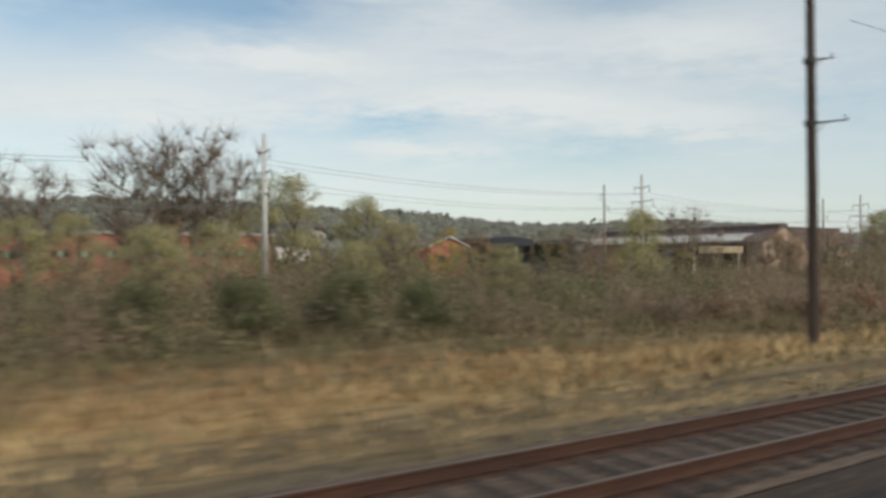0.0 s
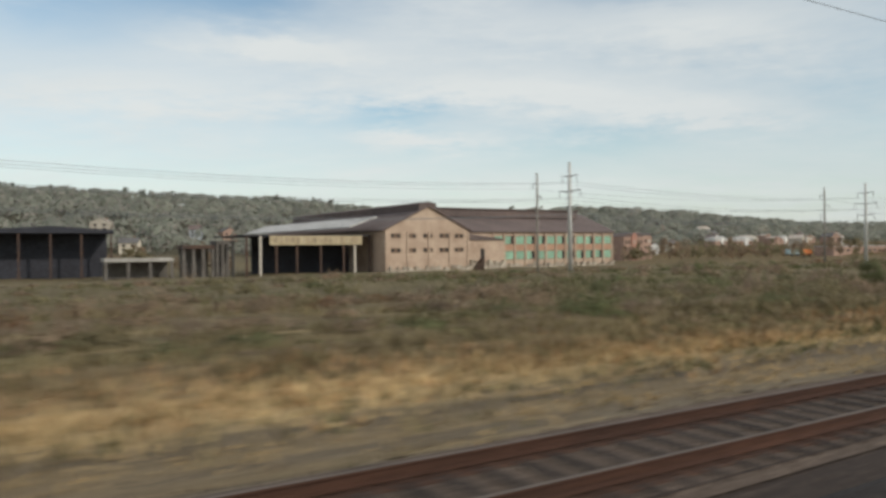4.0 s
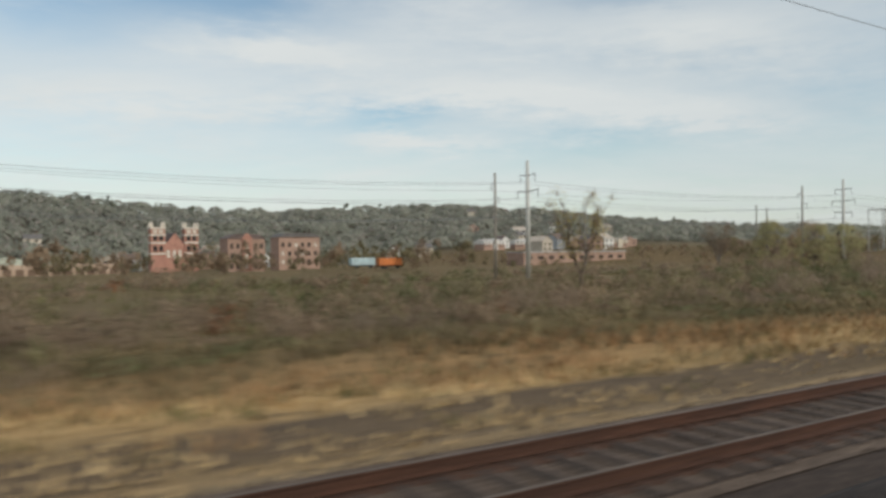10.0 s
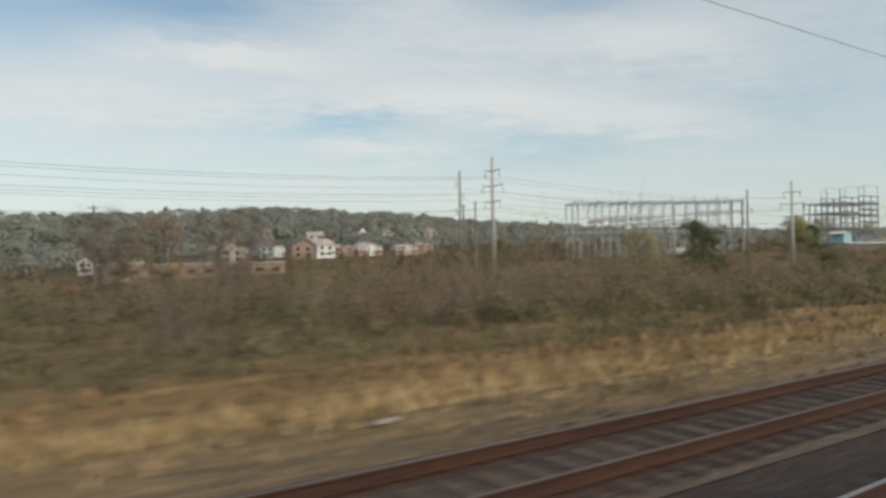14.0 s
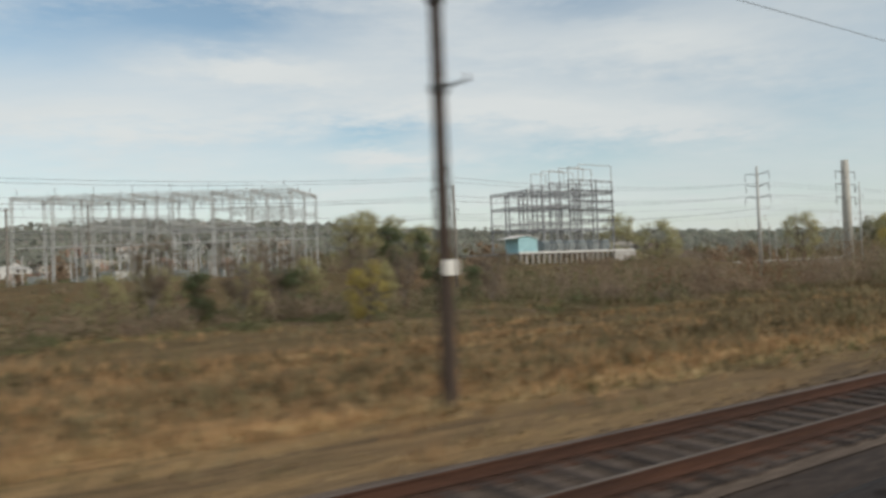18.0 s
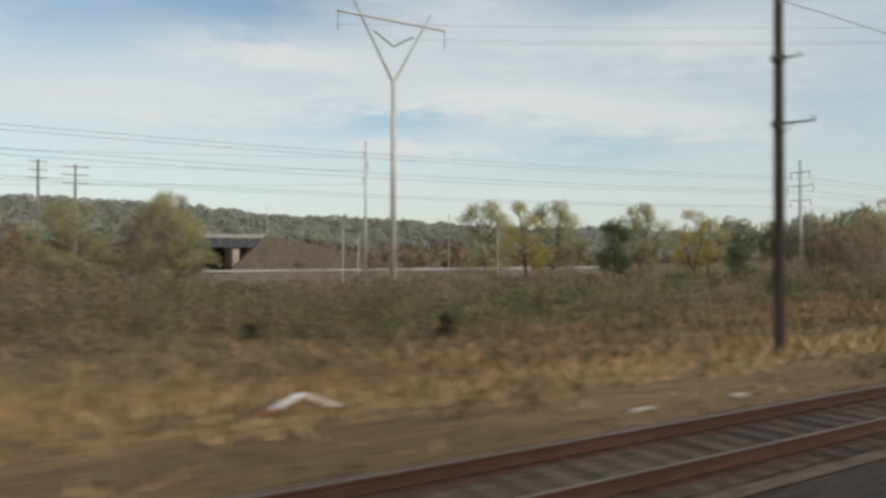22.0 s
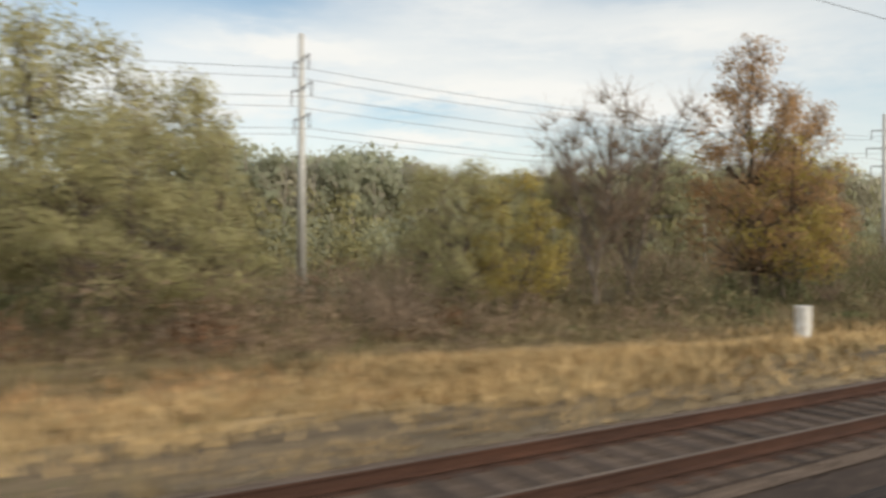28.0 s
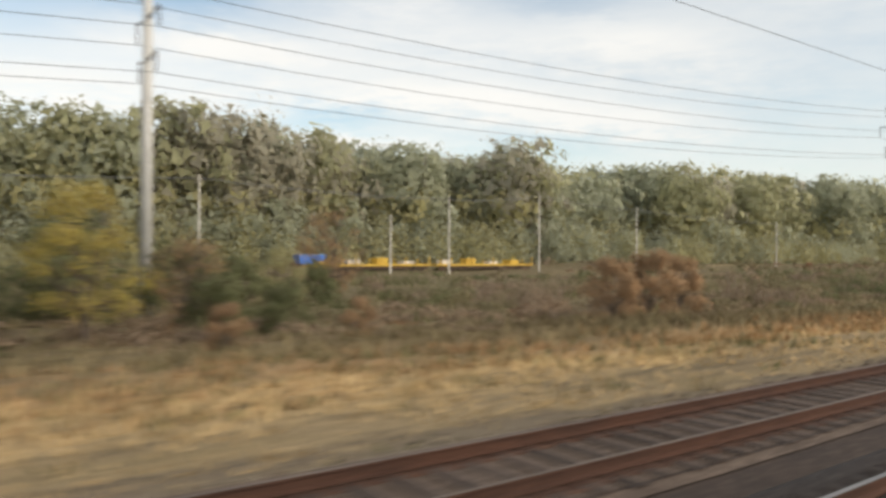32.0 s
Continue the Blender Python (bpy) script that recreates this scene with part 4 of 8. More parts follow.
# ---------------------------------------------------------------- trees
def tree_kind(seed, h, profile, leaf, leaves, clusters, tuft, size, bark, label, category="tree", name="tree", stems=1, twig=6, inner=0.25):
    """A tree of height h. profile: how wide the crown is (share of h) at shares of the height; the crown is made of leaf clusters
    at the ends of limbs that rise from one or more stems, with fine twigs round each cluster."""
    rg = np.random.default_rng(seed)
    t = thing(name, pose(0, 0, -400), label, category)
    hs, ws = zip(*profile)
    # stems
    wood = bmesh.new()
    r0 = h * 0.014 + 0.04
    lines = []
    fork = 0.0 if stems == 1 else h * 0.13
    if fork:
        tube(wood, (0, 0, -0.3), (0, 0, fork), r0 * 1.25, r0, 8, caps=False)
    for k in range(stems):
        a = 2 * math.pi * (k + rg.uniform(-0.2, 0.2)) / stems
        reach = (0.0 if stems == 1 else 0.16 * h)
        end = Vector((math.cos(a) * reach, math.sin(a) * reach, h * (0.93 if stems == 1 else rg.uniform(0.72, 0.9))))
        p, r = Vector((0, 0, fork if fork else -0.3)), r0 * (1.0 if stems == 1 else 0.75)
        line = [p]
        for q in range(1, 7):
            f = q / 6
            nxt = Vector((end.x * f ** 0.8, end.y * f ** 0.8, (fork if fork else -0.3) + (end.z - fork) * f)) + Vector(rg.normal(size=3)) * h * 0.010
            tube(wood, p, nxt, r, r * 0.78, 7, caps=False)
            p, r = nxt, r * 0.78
            line.append(p)
        lines.append(line)
    limbs = bmesh.new()
    # cluster centres inside the crown's outline
    f = rg.uniform(hs[0] + 0.04, hs[-1] - 0.03, clusters)
    f = np.sort(f)
    az = rg.uniform(0, 2 * math.pi, clusters)
    rad = np.interp(f, hs, ws) * h * rg.uniform(inner, 1.0, clusters) ** 0.55
    hub = np.stack([np.cos(az) * rad, np.sin(az) * rad, f * h], 1)
    thin = []
    for q in hub:
        best, d0 = None, 1e9
        for line in lines:
            for k in range(1, 7):
                root = line[k]
                rise = q[2] - root.z
                flat = math.hypot(q[0] - root.x, q[1] - root.y)
                cost = abs(rise - 0.75 * flat - 0.04 * h) + 0.25 * flat
                if cost < d0:
                    best, d0 = root, cost
        end = Vector(q)
        span = (end - best).length
        knee = best.lerp(end, 0.5) + Vector((0, 0, -0.07 * span)) + Vector(rg.normal(size=3)) * 0.05 * span
        rr = 0.010 * span + 0.012 * h / 8
        tube(limbs, best, knee, rr, rr * 0.65, 4, caps=False)
        tube(limbs, knee, end, rr * 0.65, rr * 0.25, 4, caps=False)
        for src in (knee, end):
            for k in range(twig):
                d = Vector(rg.normal(size=3)) + (end - best).normalized() * 0.9 + Vector((0, 0, 0.5))
                tip = src + d.normalized() * tuft * rg.uniform(0.5, 1.35)
                side = d.cross(Vector(rg.normal(size=3))).normalized() * (0.010 + 0.0011 * h)
                thin.append([src - side, src + side, tip, d])
    # the leaves: shells of uneven balls round the cluster centres
    ball = tuft * rg.uniform(0.55, 1.25, clusters)
    wt = ball ** 2 / (ball ** 2).sum()
    pick = rg.choice(clusters, leaves, p=wt)
    d = rg.normal(size=(leaves, 3))
    d /= np.linalg.norm(d, axis=1)[:, None]
    c = hub[pick] + d * (ball[pick] * rg.uniform(0.05, 1.0, leaves) ** 0.42)[:, None] * (1.1, 1.1, 0.85)
    c[:, 2] = np.maximum(c[:, 2], 0.15)
    mid = np.array((0, 0, h * 0.45))
    out = d * 0.9 + (c - mid) / (0.35 * h)
    part("trunk", wood, bark, t, smooth=True)
    tagged(part("limb_spray", limbs, bark, t, smooth=True), kind="stuff")
    if twig:
        tagged(shared("twig_spray", leaf_mesh("twig_spray", np.array([[v[:] for v in q] for q in thin]), TWIG), t), kind="stuff")
    shared("crown", leaf_mesh("crown", leaf_tris(rg, c, np.full(leaves, size), out, 0.55), leaf), t)
    return t


ROUND = [(0.12, 0.14), (0.3, 0.31), (0.55, 0.35), (0.78, 0.28), (1.0, 0.08)]
WIDE = [(0.05, 0.22), (0.3, 0.38), (0.6, 0.40), (0.85, 0.28), (1.0, 0.08)]
VASE = [(0.28, 0.10), (0.5, 0.24), (0.75, 0.34), (0.9, 0.32), (1.0, 0.14)]
TALL = [(0.08, 0.20), (0.25, 0.27), (0.45, 0.25), (0.7, 0.18), (0.88, 0.11), (1.0, 0.03)]
BUSH = [(0.02, 0.36), (0.3, 0.50), (0.65, 0.44), (1.0, 0.16)]
PLANE = [(0.33, 0.30), (0.42, 0.41), (0.58, 0.38), (0.76, 0.30), (0.9, 0.20), (1.0, 0.07)]
KINDS = {
    "bare": [tree_kind(k, 12, VASE, TWIG, 900, 52, 1.7, 0.06, ASH_BARK, "nearly bare grey-brown tree in the lineside scrub", stems=q, twig=18) for k, q in ((1, 3), (2, 2), (3, 4))],
    "broom": [tree_kind(k, 8, [(0.1, 0.2), (0.4, 0.16), (0.7, 0.15), (0.9, 0.2), (1.0, 0.1)], BROWN, 1600, 50, 0.8, 0.07, ASH_BARK, "narrow upright bare tree with reddish-brown twigs", stems=4, twig=16) for k in (31, 32)],
    "olive": [tree_kind(k, 12, WIDE, CROWN, 11000, 60, 1.25, 0.13, BARK, "olive-green leafy tree in the lineside scrub", stems=2) for k in (4, 5, 6)],
    "gold": [tree_kind(k, 10, ROUND, GOLD, 6500, 46, 0.95, 0.11, BARK, "yellow-leaved autumn tree in the lineside scrub", stems=2) for k in (7, 8, 9)],
    "rust": [tree_kind(k, 10, WIDE, RUSSET, 3600, 44, 1.0, 0.10, BARK, "russet half-bare autumn tree in the scrub", stems=3, twig=14) for k in (10, 12)],
    "thin": [tree_kind(17, 10, VASE, GOLD, 1300, 34, 0.9, 0.10, BARK, "thin tree with a few pale golden leaves", stems=2, twig=16)],
    "ashen": [tree_kind(18, 10, [(0.36, 0.06), (0.5, 0.19), (0.7, 0.24), (0.88, 0.18), (1.0, 0.05)], ASHEN, 3600, 52, 0.55, 0.085, BARK, "slender bare tree with pale dry leaves", twig=12)],
    "fan": [tree_kind(21, 8, [(0.45, 0.12), (0.6, 0.42), (0.8, 0.62), (1.0, 0.5)], ASHEN, 300, 70, 1.0, 0.05, ASH_BARK, "wide bare tree with a fan of fine grey twigs", stems=3, twig=22)],
    "green": [tree_kind(13, 4, BUSH, GREEN, 4200, 30, 0.7, 0.11, BARK, "rounded dark green bush in the field", "bush", "bush", 3, 4)],
    "umber": [tree_kind(19, 4, BUSH, UMBER, 4000, 30, 0.65, 0.11, BARK, "rounded brown bush beside the verge", "bush", "bush", 3, 8)],
    "orange": [tree_kind(23, 6, BUSH, RUSSET, 5200, 44, 0.8, 0.12, BARK, "dense russet-brown shrub below the trees", "bush", "shrub", 3, 6)],
    "juniper": [tree_kind(14, 3, [(0.0, 0.36), (0.3, 0.42), (0.7, 0.36), (0.92, 0.2), (1.0, 0.1)], CONIFER, 7000, 90, 0.30, 0.075, BARK, "small dense dark juniper on the grass", "bush", "juniper", 1, 0)],
    "sycamore": [tree_kind(15, 10, [(0.3, 0.2), (0.5, 0.36), (0.75, 0.42), (0.92, 0.34), (1.0, 0.12)], UMBER, 2400, 44, 0.75, 0.11, PALE_BARK, "pale-barked sycamore with few russet leaves", "tree", "sycamore", 2, 14)],
    "tall": [tree_kind(20, 14, TALL, RUSSET, 9500, 90, 0.9, 0.11, BARK, "tall conical russet tree with gaps in its crown", twig=12)],
    "dark": [tree_kind(24, 9, [(0.05, 0.18), (0.3, 0.25), (0.65, 0.26), (0.9, 0.19), (1.0, 0.08)], DARK, 7000, 50, 1.0, 0.13, BARK, "dense dark green tree in the field")],
    "brown": [tree_kind(16, 16, PLANE, UMBER, 19000, 110, 1.12, 0.135, BARK, "large umber-brown broad autumn tree", "tree", "sycamore", 1, 8, 0.12)],
}
BASE = {"bare": 12, "broom": 8, "olive": 12, "gold": 10, "rust": 10, "thin": 10, "ashen": 10, "green": 4, "umber": 4, "orange": 6, "juniper": 3, "sycamore": 10, "brown": 16, "tall": 14, "fan": 8, "dark": 9}
used = set()


def plant(kind, spots):
    for i, (x, y, h) in enumerate(spots):
        src = KINDS[kind][(i * 7 + int(x)) % len(KINDS[kind])]
        k = h / BASE[kind]
        m = pose(x, y, float(ground_z(x, y)) - 0.1, 0, 0, (x * 47) % 360) @ Matrix.Diagonal((k, k, k, 1))
        if src.name in used:
            q = 1 / src.scale.x
            copy_thing(src, m @ Matrix.Diagonal((q, q, q, 1)))
        else:
            used.add(src.name)
            src.matrix_basis = m


plant("bare", [(5, 105, 18), (18, 110, 22), (25, 112, 23.4), (29, 108, 23), (144, 120, 17), (236, 34, 5), (542, 45, 6.5), (548, 42, 6.2)])
plant("bare", [(943, 48, 10), (949, 62, 11), (950, 55, 12.5), (961, 44, 9.5), (970, 40, 7), (1013, 40, 8), (1023, 70, 13), (1084, 34, 12), (1087, 34, 13.5), (1100, 31, 10), (1147, 28, 10), (1156, 27, 9.5), (1160, 26, 9.5), (1163, 28, 10), (1168, 32, 10.5), (1169, 24, 8)])
plant("olive", [(34, 95, 16), (63, 130, 17), (75, 70, 10), (124, 62, 11.5), (129, 66, 11), (230, 36, 5), (489, 60, 7.0), (506, 75, 8.0), (516, 90, 9.0), (858, 150, 17), (864, 170, 20), (927, 115, 16), (935, 150, 19), (936, 100, 14), (942, 60, 10), (943, 90, 11)])
plant("olive", [(1008, 48, 7.6), (1039, 40, 9.5), (1042, 36, 9.5), (1049, 90, 13), (1056, 30, 9), (1060, 33, 9), (1073, 32, 8), (1079, 45, 9), (1083, 37, 8), (1115, 45, 8), (1134, 30, 5.5), (1142, 27, 8.4), (1146, 29, 11.0), (1150, 27, 10.8), (1154, 29, 9.2)])
plant("gold", [(55, 105, 9), (63, 100, 9), (702, 39, 4), (916, 110, 15), (933, 85, 12), (948, 46, 11), (955, 43, 11.5), (961, 52, 13), (966, 42, 9), (987, 36, 7), (1034, 60, 10.5), (1047, 31, 8.5), (1075, 30, 7.5)])
plant("broom", [(355.5, 30, 7.2), (358, 31, 6.6), (356.5, 33, 5.6), (368.5, 31, 6.3), (370, 33, 5.4), (362, 31, 4.4), (365, 33, 4.2)])
plant("olive", [(1056, 49, 17.5), (1052, 53, 15), (1061, 46, 14), (1049, 49, 11)])
plant("orange", [(972, 37, 5.0), (977, 35, 5.6), (982, 36, 6.2), (986, 38, 5.6), (985, 42, 6.6), (978, 42, 6.4), (968, 40, 4.4)])
plant("olive", [(993, 40, 5.4), (999, 44, 6.0), (1005, 42, 5.0)])
plant("green", [(1204.5, 32, 4.6), (1210, 37, 5.2), (1215, 37, 4.2), (883, 36, 2.4), (997, 35, 3.0), (989, 33, 3.0), (749, 30, 3.0), (753.5, 30.5, 3.2), (757, 30, 3.0), (760.5, 31.5, 3.3), (764.5, 33, 3.2), (768, 36, 3.0)])
plant("umber", [(779, 39, 3.3), (783, 37, 3.6), (788, 36, 3.8), (793, 38, 4.0), (798, 36, 3.7), (786, 42, 4.0), (805, 38, 3.8), (812, 36, 3.6)])
plant("olive", [(821, 60, 7.2), (834, 61, 7.8), (843, 66, 7.4)])
plant("bare", [(825, 58, 7.4), (839, 60, 7.6)])
plant("rust", [(829, 62, 7.6), (562, 110, 12), (797, 46, 9), (801, 40, 9.5), (1107, 38, 12), (1112, 36, 8), (1003, 48, 10), (1231, 52, 8)])
plant("olive", [(690, 54, 3.6), (694, 57, 4.2), (700, 54, 4.4), (706, 58, 4.6), (712, 56, 4.4)])
plant("dark", [(696, 53, 3.8), (704, 55, 4.2), (717, 55, 4.0), (723, 58, 4.2)])
plant("bare", [(693, 54, 6.2), (698, 50, 5.8), (703, 56, 6.4), (709, 53, 6.0), (715, 57, 5.6), (721, 52, 5.2)])
plant("bare", [(235.4, 34.6, 5.4), (236.8, 35.2, 4.8)])
plant("umber", [(236.0, 35.0, 3.0), (888.5, 28.5, 2.9), (892.5, 29.5, 3.2), (896, 31, 3.0), (901, 33, 3.2)])
plant("bare", [(898, 38, 6.0), (903, 45, 7.0), (915, 44, 7.0), (920, 40, 6.2)])
plant("rust", [(909, 47, 7.0)])
plant("bare", [(28, 52, 6.5), (46, 50, 6), (70, 55, 6.5), (96, 52, 7.5), (103, 48, 7), (112, 56, 7), (120, 50, 6), (134, 60, 6.5)])
plant("olive", [(2, 58, 6.5), (6, 62, 7.0), (10.5, 60, 6.2), (8, 42, 5.5), (15, 55, 6.5), (22, 46, 5), (33, 60, 7), (43, 64, 4.6), (52, 48, 4), (66, 62, 6), (30, 40, 4.5)])
plant("rust", [(77, 50, 6.2), (84.4, 50, 6.8)])
plant("bare", [(80.5, 52, 6.8), (87, 51, 6.3), (82.5, 47, 6.2), (78.5, 54, 6.4)])
plant("rust", [(12, 62, 7), (38, 55, 6), (58, 60, 6.5), (90, 58, 5.5)])
plant("green", [(5, 30, 2.8), (9, 29, 3.0), (13, 28.5, 3.2), (16.5, 28, 2.6), (99, 36, 3.6), (619.8, 43.6, 3.6), (207, 30, 2.0)])
plant("olive", [(803, 50, 4.8), (809, 46, 5.2), (814, 52, 5.4), (820, 48, 5.0), (826, 53, 4.2), (606, 60, 6.5)])
plant("olive", [(737, 112, 9.5), (742, 116, 11), (749, 118, 10), (757, 121, 9)])
plant("dark", [(745, 113, 8.5), (753, 117, 8), (921, 92, 11), (911, 60, 5.5), (926, 70, 7.0), (630.3, 70, 9.2), (612, 54, 7.0)])
plant("juniper", [(618.7, 20.5, 1.8), (641, 33, 1.0), (651, 32, 1.1), (845, 26, 1.1), (838, 30, 0.9)])
plant("olive", [(1165, 29.5, 5.2), (1172, 26, 7.0), (1207, 44, 4.6), (1216, 46, 4.4), (1224, 45, 4.2), (1198, 48, 5.0), (1190, 42, 5.0)])
plant("green", [(1203, 40, 3.2), (1211, 43, 3.6), (1220, 42, 3.4), (1195, 38, 3.0), (1228, 48, 3.0), (1182, 34, 3.2)])
plant("ashen", [(468.8, 36.5, 9.4)])
plant("fan", [(482.6, 36.5, 8.2)])
plant("bare", [(509, 97, 10)])
plant("green", [(490, 40, 3.6)])
plant("gold", [(332.6, 34, 1.7)])
plant("thin", [(428, 50, 9.6), (52, 60, 7), (84, 70, 6.5)])
plant("gold", [(1209, 28, 5.9)])
plant("rust", [(1213, 28.5, 4.4)])
plant("green", [(1213.5, 27.5, 2.8), (1217, 29, 2.4)])
plant("umber", [(1230.5, 22.8, 3.0), (1234, 23.4, 3.4), (1238, 24.5, 3.0), (1212, 22.5, 1.5), (1217, 23, 1.4), (1186, 24, 2.6), (1106, 23, 2.0)])
plant("sycamore", [(906, 40, 9.2)])
plant("brown", [(980.5, 40, 16.0)])
plant("tall", [(1092.3, 29, 16.5), (1097.8, 29.5, 13.8)])
plant("gold", [(1093, 27.5, 10.5)])
for group in KINDS.values():
    for src in group:
        if src.name not in used:
            for o in (*src.children_recursive, src):
                bpy.data.objects.remove(o)


def woods(name, label, mt, x, y, h, faces, size, wide=1.0, sit=0.42, lumps=7, ball=1.0, fill=0.0):
    """Many trees too far or too many to count, in one mesh: lumpy crowns of leaf tufts."""
    n = len(x)
    z = ground_z(x, y)
    m = np.repeat(np.arange(n), faces)
    lump = np.clip(rng.normal(size=(n, lumps, 3)), -1.7, 1.7) * (0.17 * wide, 0.17 * wide, 0.17)
    d = rng.normal(size=(len(m), 3))
    d /= np.linalg.norm(d, axis=1)[:, None]
    r = rng.uniform(0.10, 0.20, (n, lumps)) * ball
    pick = rng.integers(0, lumps, len(m))
    core = rng.uniform(size=len(m)) < 0.22
    c = (lump[m, pick] + d * (r[m, pick] * np.where(core, rng.uniform(0.2, 0.75, len(m)), rng.uniform(0.75, 1.08, len(m))))[:, None]) * h[m][:, None]
    bulge = d + 0.8 * lump[m, pick] / 0.17 + (0, 0, 0.2)
    if fill:
        # a looser inner crown behind the outer clumps
        k = rng.uniform(size=len(m)) < fill
        c[k] = d[k] * (0.26 * wide, 0.26 * wide, 0.38) * h[m[k]][:, None] * rng.uniform(0.7, 1.0, (k.sum(), 1))
        bulge[k] = d[k] + (0, -0.3, 0.2)
    c[:, 2] = np.clip(c[:, 2] + h[m] * sit, 0.02, None)
    c += np.stack([x[m], y[m], z[m]], 1)
    tagged(new(name, leaf_mesh(name, leaf_tris(rng, c, size * h[m] * np.where(core, 2.6, 1.0), bulge, 0.3), mt)), label, "woodland", kind="stuff")


n = 150
x = np.concatenate([rng.uniform(40, 520, 110), rng.uniform(520, 1500, 40)])
y = rng.uniform(700, 800, n)
h = rng.uniform(13, 21, n)
woods("hill_conifers", "taller dark trees standing out along the far crest", HAZED_GREEN, x, y, h, 120, 0.055, 0.45, 0.42, 7, 0.8)
# tree belts between the line and the hills
n = 760
x = np.concatenate([rng.uniform(340, 620, 120), rng.uniform(640, 1020, 350), rng.uniform(-60, 220, 150), rng.uniform(1000, 1700, 140)])
y = np.concatenate([rng.uniform(190, 400, 120), rng.uniform(165, 300, 350), rng.uniform(210, 420, 150), rng.uniform(210, 420, 140)])
h = rng.uniform(6, 13, n)
# low growth where the view opens towards the apartments on the slope
h = np.where((y > 165) & (y < 400) & (x > 380 + y * 0.70) & (x < 490 + y * 0.90), h * 0.42, h)
half = rng.uniform(size=n) < 0.5
woods("tree_belt", "olive and brown tree belt across the flat ground", OLIVE, x[half], y[half], h[half], 220, 0.04, 1.3, 0.46)
woods("tree_belt", "brown leafless tree belt across the flat ground", BROWN, x[~half], y[~half], h[~half], 220, 0.04, 1.3, 0.46)
# the forest at the end of the walk
n = 480
x = np.concatenate([rng.uniform(1122, 1660, 420), rng.uniform(1052, 1124, 60)])
deep = rng.uniform(0, 1, n)
y = np.interp(x, [1050, 1118, 1122, 1145, 1200, 1660], [96, 104, 150, 135, 118, 112]) + deep ** 1.3 * np.where(x < 1122, 40, 75)
h = rng.uniform(24, 30, n) + 2 * smooth(1320, 1450, x) - 4 * (1 - smooth(1168, 1195, x)) - np.where(x < 1124, np.interp(x, [1052, 1062, 1075, 1086], [15, 12.5, 9.5, 5]), 0)
front = deep < 0.45
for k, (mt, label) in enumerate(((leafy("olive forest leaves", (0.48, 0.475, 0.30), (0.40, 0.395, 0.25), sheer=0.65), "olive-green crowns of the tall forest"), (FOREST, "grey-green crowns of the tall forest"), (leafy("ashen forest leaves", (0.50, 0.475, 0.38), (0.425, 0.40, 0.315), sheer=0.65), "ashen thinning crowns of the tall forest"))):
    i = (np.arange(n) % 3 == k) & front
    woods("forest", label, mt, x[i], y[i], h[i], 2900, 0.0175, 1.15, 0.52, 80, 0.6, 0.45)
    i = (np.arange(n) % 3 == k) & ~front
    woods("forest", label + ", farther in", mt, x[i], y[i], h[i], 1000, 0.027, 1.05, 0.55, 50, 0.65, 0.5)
k = rng.uniform(size=n) < 0.8
woods("forest_understorey", "olive understorey along the forest edge", CROWN, x[k], y[k] - 4, h[k] * 0.34, 420, 0.032, 1.6, 0.42)
k = y < 175
woods("forest_understorey", "olive middle growth between the forest trunks", CROWN, x[k] - 4, y[k] - 2, h[k] * 0.66, 700, 0.026, 1.35, 0.47, 16, 0.9, 0.4)
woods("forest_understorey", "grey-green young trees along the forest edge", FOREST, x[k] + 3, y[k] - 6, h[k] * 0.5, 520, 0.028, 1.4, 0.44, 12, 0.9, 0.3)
ex = rng.uniform(1055, 1660, 620)
ey = np.interp(ex, [1050, 1118, 1122, 1145, 1200, 1660], [92, 99, 140, 127, 111, 105]) - rng.uniform(0, 7, 620)
eh = rng.uniform(4, 9, 620)
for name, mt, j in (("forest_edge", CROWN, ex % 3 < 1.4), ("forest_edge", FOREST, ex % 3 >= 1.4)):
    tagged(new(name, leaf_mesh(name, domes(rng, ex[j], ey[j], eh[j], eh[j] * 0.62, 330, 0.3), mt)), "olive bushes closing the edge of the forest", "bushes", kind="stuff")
bm = bmesh.new()
for i in range(n):
    if y[i] < 170:
        g = float(ground_z(x[i], y[i]))
        tube(bm, (x[i], y[i] - 4.5, g - 0.2), (x[i] + random.uniform(-1.5, 1.5), y[i] - 4, g + h[i] * 0.8), 0.27, 0.08, 5, caps=False)
tagged(new("forest_trunks", to_mesh("forest_trunks", bm, surf("grey forest bark", (0.40, 0.36, 0.31), (0.25, 0.22, 0.19), 0.6, 0.95, bump=0.5, stretch=(2, 2, 0.3)))), "grey trunks of the tall forest", "trunks", kind="stuff")

# ---------------------------------------------------------------- buildings
tan_brick = surf("tan render and brick", (0.52, 0.40, 0.31), (0.39, 0.285, 0.215), 0.25, 0.9, bump=0.4, fine=14)
red_brick = surf("red brick", (0.42, 0.17, 0.115), (0.32, 0.135, 0.095), 0.3, 0.9, bump=0.4, fine=14)
town_brick = surf("brown-red town brick", (0.38, 0.255, 0.20), (0.31, 0.205, 0.165), 0.3, 0.9, bump=0.3, fine=14)
slate = surf("dark brown roofing", (0.165, 0.125, 0.115), (0.115, 0.09, 0.085), 0.12, 0.85, bump=0.4, fine=18)
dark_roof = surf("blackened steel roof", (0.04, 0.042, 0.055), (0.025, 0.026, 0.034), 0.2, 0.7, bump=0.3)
pale_roof = surf("pale sheet roof", (0.50, 0.48, 0.46), (0.38, 0.36, 0.34), 0.2, 0.7, bump=0.2)
